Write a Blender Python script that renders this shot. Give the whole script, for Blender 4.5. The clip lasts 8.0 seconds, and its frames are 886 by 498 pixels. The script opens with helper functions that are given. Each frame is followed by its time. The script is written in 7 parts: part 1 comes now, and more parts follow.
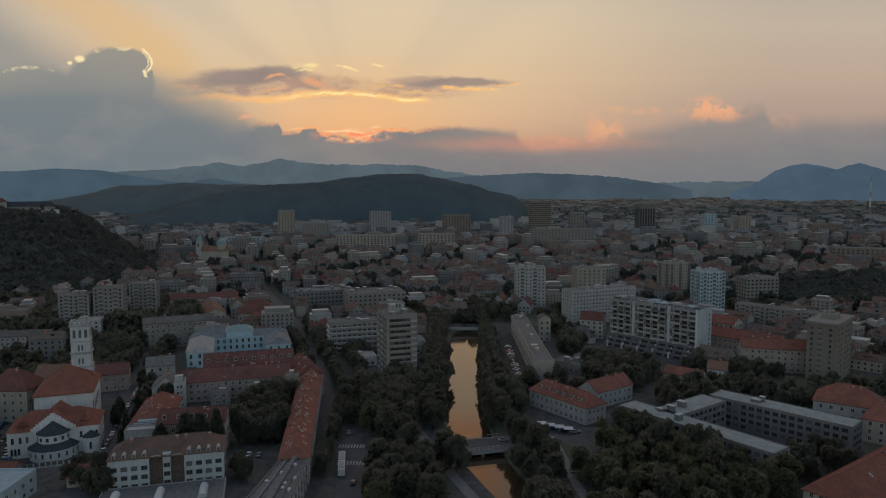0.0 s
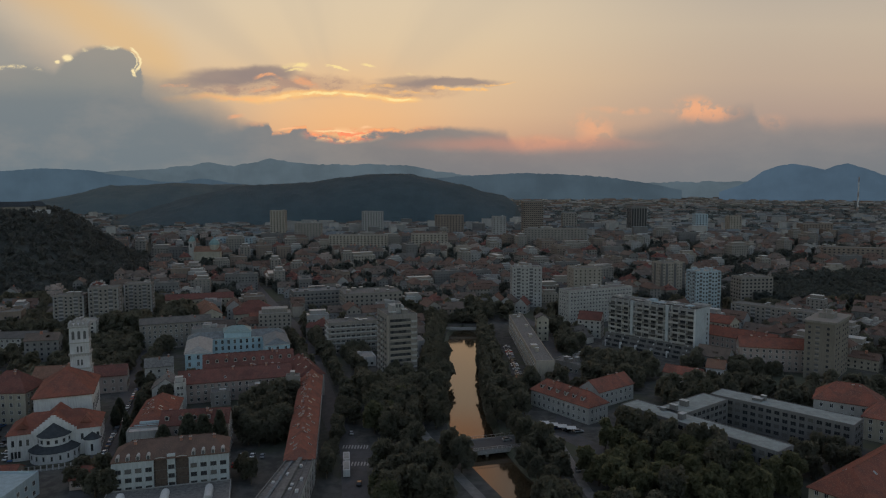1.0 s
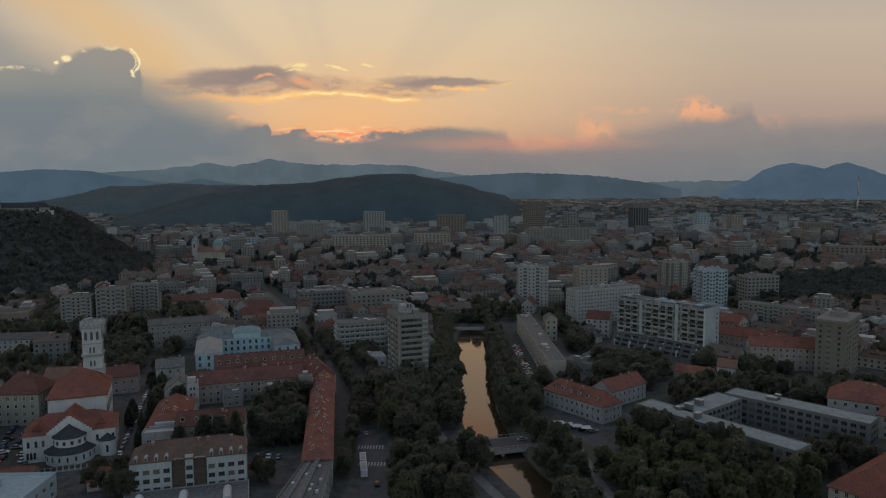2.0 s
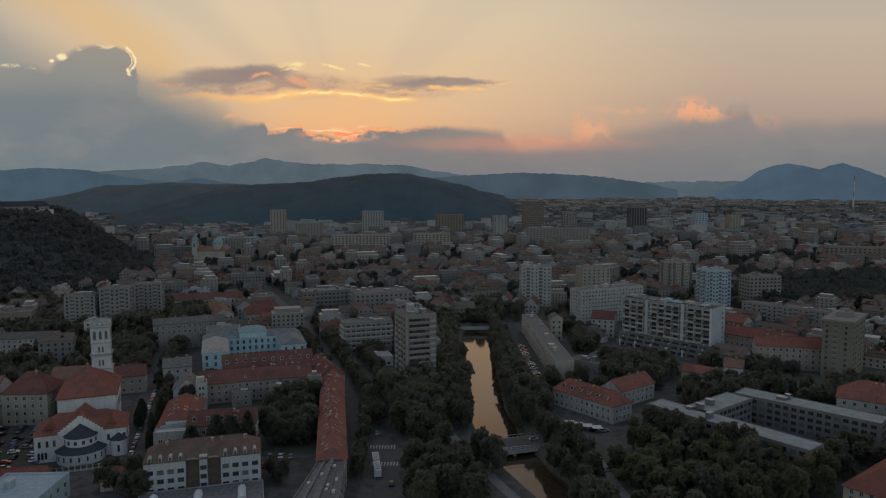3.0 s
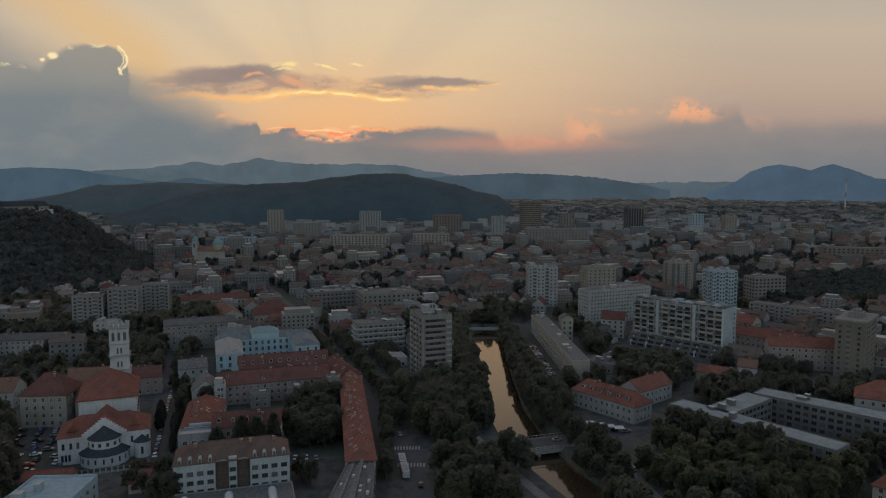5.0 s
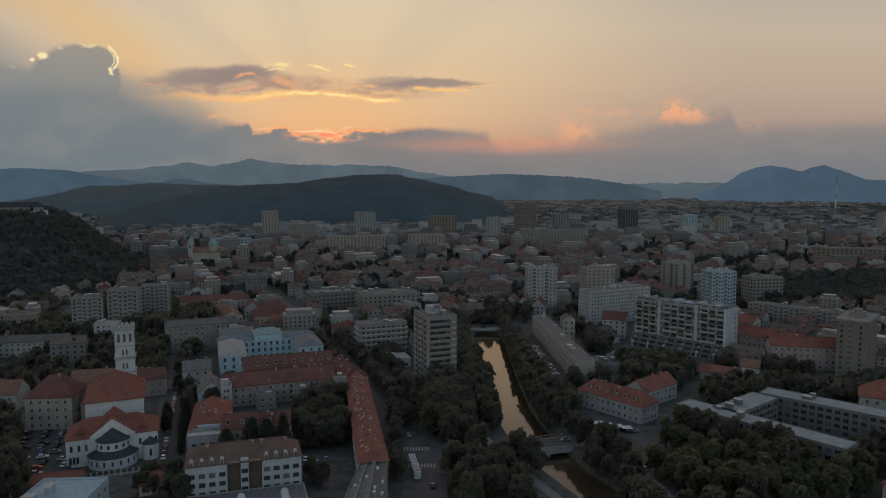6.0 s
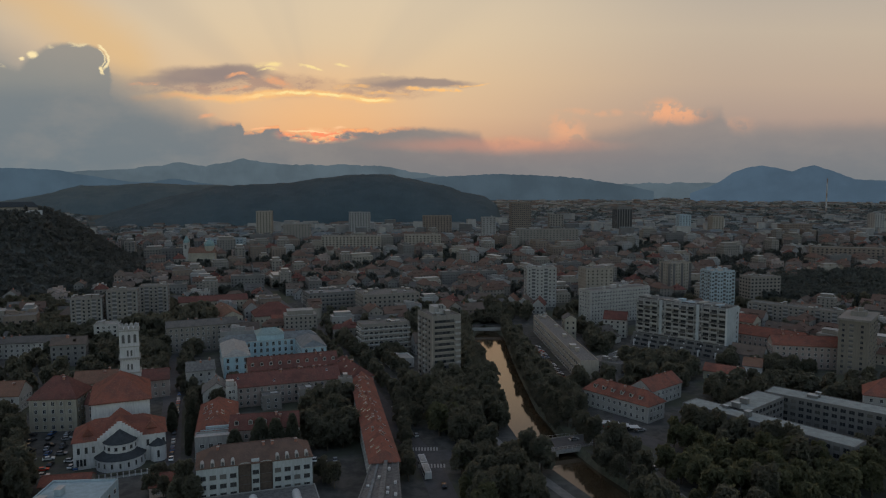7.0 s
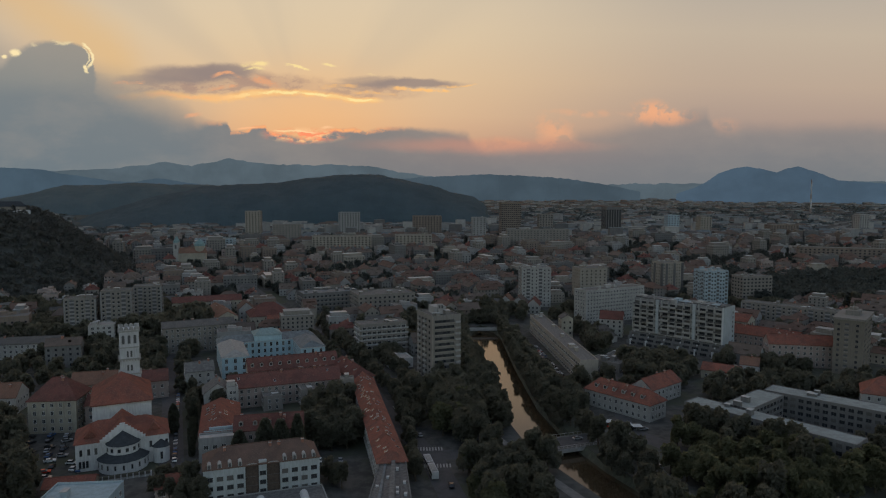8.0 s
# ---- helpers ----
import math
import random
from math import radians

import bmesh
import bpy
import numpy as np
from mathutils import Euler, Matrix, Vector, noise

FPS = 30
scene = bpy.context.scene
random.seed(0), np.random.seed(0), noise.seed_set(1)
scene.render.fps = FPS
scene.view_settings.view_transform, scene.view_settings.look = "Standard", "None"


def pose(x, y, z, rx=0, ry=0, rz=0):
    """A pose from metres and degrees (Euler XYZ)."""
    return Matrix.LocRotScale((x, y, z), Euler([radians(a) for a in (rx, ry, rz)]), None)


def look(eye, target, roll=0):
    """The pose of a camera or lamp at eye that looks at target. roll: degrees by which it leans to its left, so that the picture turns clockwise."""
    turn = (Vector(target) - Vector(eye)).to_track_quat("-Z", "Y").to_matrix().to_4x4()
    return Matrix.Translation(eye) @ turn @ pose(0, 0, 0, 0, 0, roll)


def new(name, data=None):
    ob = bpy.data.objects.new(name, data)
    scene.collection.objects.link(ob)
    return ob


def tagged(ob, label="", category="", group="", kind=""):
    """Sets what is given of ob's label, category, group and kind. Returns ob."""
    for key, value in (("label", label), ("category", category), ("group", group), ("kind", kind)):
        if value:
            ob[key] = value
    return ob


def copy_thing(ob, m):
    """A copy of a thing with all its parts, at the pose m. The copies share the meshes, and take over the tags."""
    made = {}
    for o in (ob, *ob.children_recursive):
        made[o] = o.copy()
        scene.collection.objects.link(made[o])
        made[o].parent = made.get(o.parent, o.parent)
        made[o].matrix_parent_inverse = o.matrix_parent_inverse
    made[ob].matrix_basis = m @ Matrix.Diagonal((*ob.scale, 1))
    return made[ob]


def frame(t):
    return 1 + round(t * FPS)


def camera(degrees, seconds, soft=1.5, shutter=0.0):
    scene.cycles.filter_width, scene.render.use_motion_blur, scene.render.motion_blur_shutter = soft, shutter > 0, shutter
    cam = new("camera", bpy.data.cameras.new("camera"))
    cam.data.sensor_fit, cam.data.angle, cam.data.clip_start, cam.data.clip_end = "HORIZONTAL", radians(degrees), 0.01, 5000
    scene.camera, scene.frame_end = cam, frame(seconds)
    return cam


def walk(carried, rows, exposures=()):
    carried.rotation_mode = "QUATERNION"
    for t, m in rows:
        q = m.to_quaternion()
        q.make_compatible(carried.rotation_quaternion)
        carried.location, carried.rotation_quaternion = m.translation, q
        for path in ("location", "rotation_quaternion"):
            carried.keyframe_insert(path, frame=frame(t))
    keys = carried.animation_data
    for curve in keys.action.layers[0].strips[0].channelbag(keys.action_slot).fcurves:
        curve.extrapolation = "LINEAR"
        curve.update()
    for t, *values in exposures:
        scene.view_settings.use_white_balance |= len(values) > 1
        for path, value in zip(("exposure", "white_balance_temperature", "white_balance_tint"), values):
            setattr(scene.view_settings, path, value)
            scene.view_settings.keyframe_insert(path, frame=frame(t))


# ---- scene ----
cam = camera(65.0, 8.0, soft=1.15)

PATH = [
    (0, (26.389, 0.187, 105.137), (26.259, 2.174, 104.958), -0.1),
    (0.5, (23.612, 0.161, 105.151), (23.509, 2.151, 104.971), -0.1),
    (1, (20.772, 0.187, 105.099), (20.671, 2.176, 104.92), -0.1),
    (1.5, (17.518, 0.194, 105.052), (17.419, 2.184, 104.873), -0.2),
    (3, (7.316, 0.047, 104.984), (7.232, 2.037, 104.804), -0.1),
    (3.5, (3.99, -0.038, 105.063), (3.919, 1.953, 104.883), -0.0),
    (4, (0.506, -0.062, 105.014), (0.436, 1.929, 104.835), -0.0),
    (4.5, (-2.776, -0.163, 105.252), (-2.843, 1.828, 105.072), -0.0),
    (6, (-13.336, -0.557, 105.144), (-13.37, 1.435, 104.967), 0.0),
    (6.5, (-16.773, -0.405, 105.021), (-16.796, 1.587, 104.845), 0.0),
    (7, (-20.125, -0.283, 105.077), (-20.135, 1.709, 104.9), 0.0),
    (7.5, (-23.88, -0.178, 104.866), (-23.869, 1.815, 104.69), 0.1),
    (8, (-27.495, -0.144, 104.795), (-27.466, 1.848, 104.619), 0.1),
]
walk(cam, [(t, look(eye, target, roll)) for t, eye, target, roll in PATH])

# ---- light ----
SUN_AZ, SUN_EL = radians(-10.5), radians(34.0)
world = bpy.data.worlds.new("dusk_sky")
scene.world = world
world.use_nodes = True
wn = world.node_tree
wsky = wn.nodes.new("ShaderNodeTexSky")
wsky.sky_type, wsky.sun_disc = "NISHITA", False
wsky.sun_elevation, wsky.sun_rotation = radians(9.0), SUN_AZ
wsky.air_density, wsky.dust_density, wsky.ozone_density = 1.0, 4.0, 1.0
wbg = wn.nodes["Background"]
wbg.inputs["Strength"].default_value = 0.187
wmix = wn.nodes.new("ShaderNodeMix")
wmix.data_type, wmix.blend_type = "RGBA", "MULTIPLY"
wmix.inputs[0].default_value, wmix.inputs[7].default_value = 1.0, (1.13, 0.985, 0.915, 1)
wn.links.new(wsky.outputs[0], wmix.inputs[6])
wn.links.new(wmix.outputs[2], wbg.inputs[0])

sun_data = bpy.data.lights.new("sun", "SUN")
sun_data.energy, sun_data.angle, sun_data.color = 0.15, radians(60), (1.0, 0.93, 0.84)
sun = new("sun", sun_data)
sun.matrix_world = look((0, 0, 600), (-math.sin(SUN_AZ), -math.cos(SUN_AZ), 600 - math.tan(SUN_EL)))
scene.view_settings.exposure = 1.0
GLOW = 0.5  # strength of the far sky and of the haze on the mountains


# ---- node helpers ----
class Graph:
    """A material's node tree with short calls for the usual nodes."""

    def __init__(self, name):
        self.mat = bpy.data.materials.new(name)
        self.mat.use_nodes = True
        self.t = self.mat.node_tree
        self.bsdf = self.t.nodes["Principled BSDF"]
        self.out = self.t.nodes["Material Output"]

    def put(self, socket, value):
        if isinstance(value, bpy.types.NodeSocket):
            self.t.links.new(value, socket)
        elif isinstance(value, (tuple, list)) and len(value) == 3 and socket.type == "RGBA":
            socket.default_value = (*value, 1)
        else:
            socket.default_value = value

    def math(self, op, a, b=0.0, clamp=False):
        n = self.t.nodes.new("ShaderNodeMath")
        n.operation, n.use_clamp = op, clamp
        self.put(n.inputs[0], a), self.put(n.inputs[1], b)
        return n.outputs[0]

    def step(self, x, lo, hi, a=0.0, b=1.0):
        n = self.t.nodes.new("ShaderNodeMapRange")
        n.interpolation_type = "SMOOTHSTEP"
        for i, v in enumerate((x, lo, hi, a, b)):
            self.put(n.inputs[i], v)
        return n.outputs[0]

    def mix(self, f, a, b, kind="MIX"):
        n = self.t.nodes.new("ShaderNodeMix")
        n.data_type, n.blend_type = "RGBA", kind
        self.put(n.inputs[0], f), self.put(n.inputs[6], a), self.put(n.inputs[7], b)
        return n.outputs[2]

    def noise(self, scale, detail=3.0, rough=0.55, vec=None, stretch=None):
        n = self.t.nodes.new("ShaderNodeTexNoise")
        n.inputs["Scale"].default_value, n.inputs["Detail"].default_value, n.inputs["Roughness"].default_value = scale, detail, rough
        vec = vec or self.coords()
        if stretch:
            m = self.t.nodes.new("ShaderNodeMapping")
            m.inputs["Scale"].default_value = stretch
            self.t.links.new(vec, m.inputs[0])
            vec = m.outputs[0]
        self.t.links.new(vec, n.inputs["Vector"])
        return n.outputs["Fac"]

    def coords(self, kind="Object"):
        n = self.t.nodes.new("ShaderNodeTexCoord")
        return n.outputs[kind]

    def place(self):
        return self.t.nodes.new("ShaderNodeNewGeometry").outputs["Position"]

    def split(self, vec):
        n = self.t.nodes.new("ShaderNodeSeparateXYZ")
        self.t.links.new(vec, n.inputs[0])
        return n.outputs

    def join(self, x, y, z=0.0):
        n = self.t.nodes.new("ShaderNodeCombineXYZ")
        for i, v in enumerate((x, y, z)):
            self.put(n.inputs[i], v)
        return n.outputs[0]

    def ramp(self, f, stops):
        n = self.t.nodes.new("ShaderNodeValToRGB")
        e = n.color_ramp.elements
        while len(e) < len(stops):
            e.new(0.5)
        for el, (p, c) in zip(e, stops):
            el.position = p
        for el, (p, c) in zip(e, stops):
            el.color = (*c, 1) if isinstance(c, tuple) else (c, c, c, 1)
        self.put(n.inputs[0], f)
        return n.outputs[0]

    def random(self, island=False):
        if island:
            return self.t.nodes.new("ShaderNodeNewGeometry").outputs["Random Per Island"]
        return self.t.nodes.new("ShaderNodeObjectInfo").outputs["Random"]

    def bump(self, height, strength=0.3, distance=0.05):
        n = self.t.nodes.new("ShaderNodeBump")
        n.inputs["Strength"].default_value, n.inputs["Distance"].default_value = strength, distance
        self.t.links.new(height, n.inputs["Height"])
        self.t.links.new(n.outputs[0], self.bsdf.inputs["Normal"])

    def done(self, color, rough=0.8, metal=0.0, spec=None):
        self.put(self.bsdf.inputs["Base Color"], color)
        self.put(self.bsdf.inputs["Roughness"], rough)
        self.bsdf.inputs["Metallic"].default_value = metal
        if spec is not None:
            self.bsdf.inputs["Specular IOR Level"].default_value = spec
        return self.mat


def scaled(c, k):
    return tuple(min(1.0, v * k) for v in c)


def srgb(r, g, b):
    return tuple((v / 255 / 12.92 if v < 10.3 else ((v / 255 + 0.055) / 1.055) ** 2.4) for v in (r, g, b))


# ---- materials ----
def plaster(name, c, dirt=0.25):
    g = Graph(name)
    big = g.noise(0.12, 4, 0.6, g.place())
    fine = g.noise(1.7, 5, 0.65, g.place(), (1, 1, 0.25))
    f = g.math("MULTIPLY", g.math("ADD", big, fine), 0.5)
    base = g.mix(g.step(f, 0.32, 0.66), scaled(c, 1 - dirt), scaled(c, 1.06))
    base = g.mix(g.math("MULTIPLY", g.random(), 0.22), base, scaled(c, 0.7))
    streak = g.noise(0.8, 4, 0.7, g.place(), (1.6, 1.6, 0.12))  # rain marks
    base = g.mix(g.step(streak, 0.52, 0.68, 0.0, 0.5), base, scaled(c, 0.62))
    g.bump(g.noise(9, 3, 0.6, g.place()), 0.2, 0.02)
    return g.done(base, 0.95, spec=0.06)


def tiled(name, c1, c2, c3):
    """Clay roof: courses of tiles, weathered patches and a shade of its own for each roof."""
    g = Graph(name)
    p = g.place()
    patches = g.noise(0.25, 5, 0.7, p)
    tile = g.noise(2.6, 2, 0.8, p)
    base = g.mix(g.step(patches, 0.35, 0.68), c1, c2)
    base = g.mix(g.step(tile, 0.5, 0.72), base, c3)
    base = g.mix(g.step(g.noise(0.09, 4, 0.65, p), 0.52, 0.66, 0.0, 0.55), base, scaled(c2, 0.8))
    base = g.mix(g.step(g.noise(0.9, 4, 0.7, p), 0.56, 0.7, 0.0, 0.5), base, (0.085, 0.075, 0.06))
    base = g.mix(g.math("MULTIPLY", g.random(), 0.4), base, scaled(c1, 0.55))
    z = g.split(p)[2]
    course = g.math("SINE", g.math("MULTIPLY", z, 26.0))
    g.bump(g.math("ADD", g.math("MULTIPLY", course, 0.35), tile), 0.5, 0.06)
    return g.done(base, 0.95, spec=0.06)


def plain(name, c, rough=0.6, metal=0.0, var=0.2, scale=0.8, spec=None):
    g = Graph(name)
    n1, n2 = g.noise(scale, 4, 0.6, g.place()), g.noise(scale * 9, 3, 0.6, g.place())
    f = g.math("ADD", g.math("MULTIPLY", n1, 0.6), g.math("MULTIPLY", n2, 0.4))
    base = g.mix(g.step(f, 0.35, 0.65), scaled(c, 1 - var), scaled(c, 1 + var * 0.5))
    return g.done(base, rough, metal, spec)


def glass_pane(name):
    g = Graph(name)
    r = g.random()
    base = g.mix(g.step(r, 0.6, 0.98), (0.026, 0.028, 0.031), (0.105, 0.10, 0.092))
    return g.done(base, 0.12, spec=0.5)


def foliage(name, c1, c2, thinness=0.45):
    g = Graph(name)
    n1 = g.noise(0.5, 3, 0.6, g.place())
    r = g.random(island=True)
    base = g.mix(g.math("MULTIPLY", g.math("ADD", n1, r), 0.5), c1, c2)
    base = g.mix(g.math("MULTIPLY", g.random(), 0.5), base, scaled(c1, 0.75))
    mat = g.done(base, 0.75, spec=0.15)
    # leaves let a good part of the light through
    thin, both = g.t.nodes.new("ShaderNodeBsdfTranslucent"), g.t.nodes.new("ShaderNodeMixShader")
    g.put(thin.inputs[0], g.mix(0.5, base, scaled(c2, 1.5)))
    both.inputs[0].default_value = thinness
    g.t.links.new(g.bsdf.outputs[0], both.inputs[1]), g.t.links.new(thin.outputs[0], both.inputs[2])
    g.t.links.new(both.outputs[0], g.out.inputs[0])
    return mat


M = {}
M["white"] = plaster("white_plaster", (0.44, 0.44, 0.43))
M["cool_white"] = plaster("cool_white_plaster", (0.33, 0.355, 0.355))
M["offwhite"] = plaster("aged_white_plaster", (0.315, 0.305, 0.285))
M["blue_white"] = plaster("pale_blue_plaster", (0.29, 0.352, 0.378))
M["cream"] = plaster("cream_plaster", (0.31, 0.28, 0.225))
M["yellow"] = plaster("yellow_plaster", (0.38, 0.30, 0.18))
M["pink"] = plaster("pinkish_plaster", (0.28, 0.23, 0.205))
M["grey"] = plaster("grey_render", (0.25, 0.245, 0.235))
M["beige"] = plaster("beige_concrete", (0.27, 0.24, 0.20))
M["brown"] = plaster("brown_render", (0.185, 0.15, 0.125))
M["green"] = plaster("green_grey_render", (0.25, 0.27, 0.235))
M["brown_panel"] = plain("brown_cladding", (0.075, 0.058, 0.048), 0.8, var=0.3, scale=1.2, spec=0.15)
M["dun"] = plaster("dun_render", (0.165, 0.146, 0.122), 0.15)
M["taupe"] = plaster("taupe_concrete", (0.205, 0.188, 0.168))
M["drab"] = plaster("drab_grey_render", (0.145, 0.14, 0.135))
M["concrete"] = plain("concrete", (0.27, 0.265, 0.255), 0.85, var=0.3)
M["roof_red"] = tiled("red_clay_tiles", (0.205, 0.076, 0.054), (0.112, 0.058, 0.048), (0.25, 0.13, 0.10))
M["roof_dark"] = tiled("dark_red_tiles", (0.142, 0.060, 0.050), (0.090, 0.048, 0.042), (0.19, 0.098, 0.08))
M["roof_brown"] = tiled("brown_tiles", (0.19, 0.105, 0.075), (0.13, 0.08, 0.06), (0.24, 0.15, 0.11))
M["roof_old"] = tiled("weathered_tiles", (0.132, 0.100, 0.084), (0.088, 0.074, 0.066), (0.18, 0.14, 0.115))
M["roof_umber"] = tiled("umber_tiles", (0.132, 0.085, 0.068), (0.092, 0.066, 0.056), (0.17, 0.115, 0.092))
M["roof_slate"] = tiled("grey_tiles", (0.115, 0.105, 0.098), (0.078, 0.074, 0.072), (0.16, 0.145, 0.13))
M["roof_lead"] = plain("dull_lead_sheet", (0.115, 0.13, 0.138), 0.7, var=0.35, scale=0.4, spec=0.15)
M["roof_grey"] = plain("grey_bitumen_roof", (0.13, 0.125, 0.12), 0.9, var=0.35, spec=0.1)
M["roof_pale"] = plain("pale_gravel_roof", (0.25, 0.24, 0.225), 0.9, var=0.3, spec=0.1)
M["roof_metal"] = plain("grey_sheet_metal", (0.26, 0.28, 0.285), 0.55, 0.2, var=0.2)
M["roof_sage"] = plain("grey_green_sheet_roof", (0.185, 0.207, 0.202), 0.8, var=0.25, scale=0.35, spec=0.15)
M["roof_patina"] = plain("dull_copper", (0.115, 0.185, 0.19), 0.7, var=0.3)
M["roof_teal"] = plain("verdigris_copper", (0.14, 0.225, 0.22), 0.7, var=0.25)
M["slate"] = plain("dark_slate", (0.040, 0.045, 0.050), 0.85, var=0.3, spec=0.1)
M["palace"] = plaster("sky_blue_plaster", (0.335, 0.455, 0.495))
M["blue_sheet"] = plain("pale_blue_sheet_metal", (0.215, 0.28, 0.305), 0.75, var=0.2, scale=0.5, spec=0.2)
M["glass"] = glass_pane("window_glass")
M["frame"] = plain("pale_window_frame", (0.40, 0.40, 0.385), 0.6)
M["darkframe"] = plain("dark_frame_and_shade", (0.06, 0.06, 0.06), 0.5)
M["brick"] = plain("chimney_brick", (0.28, 0.13, 0.09), 0.9, var=0.4, scale=3)
M["asphalt"] = plain("asphalt", (0.052, 0.052, 0.054), 0.95, var=0.3, scale=0.3)
M["paving"] = plain("paving", (0.12, 0.117, 0.112), 0.9, var=0.3, scale=0.4)
M["paint"] = plain("worn_road_paint", (0.26, 0.26, 0.25), 0.8, var=0.45, scale=1.5)
M["grass"] = plain("grass", (0.075, 0.095, 0.042), 0.95, var=0.5, scale=0.2)
M["bank"] = plain("overgrown_bank", (0.06, 0.066, 0.045), 0.95, var=0.5, scale=0.5)
M["steel"] = plain("galvanised_steel", (0.4, 0.41, 0.42), 0.45, 0.8)
M["bark"] = plain("bark", (0.09, 0.07, 0.05), 0.95, var=0.4, scale=3)
M["leaf_dark"] = foliage("dark_leaves", (0.098, 0.098, 0.076), (0.134, 0.132, 0.100), 0.64)
M["leaf_mid"] = foliage("green_leaves", (0.100, 0.106, 0.066), (0.145, 0.146, 0.086), 0.64)
M["leaf_fir"] = foliage("needle_leaves", (0.066, 0.072, 0.054), (0.098, 0.102, 0.076), 0.64)
M["leaf_wood"] = foliage("woodland_leaves", (0.072, 0.076, 0.072), (0.096, 0.100, 0.092), 0.4)
# cooler leaf colour, used on trees beyond y 600
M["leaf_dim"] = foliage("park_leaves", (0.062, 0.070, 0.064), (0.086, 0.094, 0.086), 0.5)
# bluish leaf colour with the distance haze mixed in
M["leaf_far"] = foliage("hazed_far_leaves", (0.082, 0.096, 0.098), (0.108, 0.122, 0.122), 0.1)
M["wood_floor"] = plain("woodland_floor", (0.07, 0.073, 0.068), 1.0, var=0.3, scale=0.3, spec=0.0)
M["rubber"] = plain("rubber", (0.02, 0.02, 0.02), 0.8)
for cname, cc in (("white", (0.58, 0.58, 0.57)), ("silver", (0.24, 0.245, 0.25)), ("black", (0.02, 0.02, 0.022)), ("red", (0.35, 0.03, 0.02)), ("blue", (0.04, 0.09, 0.2))):
    M["car_" + cname] = plain(cname + "_car_paint", cc, 0.25, var=0.05)


def ground_material():
    g = Graph("town_ground")
    p = g.place()
    a, b, c = g.noise(0.02, 4, 0.6, p), g.noise(0.22, 4, 0.6, p), g.noise(2.5, 3, 0.6, p)
    base = g.mix(g.step(b, 0.35, 0.65), (0.050, 0.050, 0.049), (0.092, 0.089, 0.083))
    base = g.mix(g.step(a, 0.47, 0.6), base, (0.066, 0.070, 0.048))
    base = g.mix(g.math("MULTIPLY", c, 0.4), base, (0.08, 0.08, 0.072))
    far = g.step(g.split(p)[1], 1300.0, 2000.0)  # fields and copses beyond the town, their colour paled bluish for haze
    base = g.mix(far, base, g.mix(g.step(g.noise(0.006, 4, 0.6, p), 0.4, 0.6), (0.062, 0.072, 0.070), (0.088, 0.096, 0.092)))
    return g.done(base, 1.0, spec=0.0)


def water_material():
    g = Graph("river_water")
    p = g.place()
    w = g.math("ADD", g.noise(0.35, 3, 0.6, p, (1, 0.5, 1)), g.math("MULTIPLY", g.noise(2.2, 2, 0.5, p), 0.15))
    g.bump(w, 0.06, 0.12)
    m = g.done((0.040, 0.030, 0.018), 0.07)
    # dark silty body; the gloss colour itself is tinted to warm the mirrored sky
    gloss, both, fres = g.t.nodes.new("ShaderNodeBsdfGlossy"), g.t.nodes.new("ShaderNodeMixShader"), g.t.nodes.new("ShaderNodeFresnel")
    gloss.inputs["Color"].default_value = (1.0, 0.90, 0.85, 1)
    gloss.inputs["Roughness"].default_value = 0.07
    fres.inputs["IOR"].default_value = 1.6
    g.bsdf.inputs["Specular IOR Level"].default_value = 0.0
    g.t.links.new(g.bsdf.inputs["Normal"].links[0].from_socket, gloss.inputs["Normal"])
    g.t.links.new(fres.outputs[0], both.inputs[0])
    g.t.links.new(g.bsdf.outputs[0], both.inputs[1]), g.t.links.new(gloss.outputs[0], both.inputs[2])
    g.t.links.new(both.outputs[0], g.out.inputs[0])
    return m


M["ground"] = ground_material()
M["water"] = water_material()


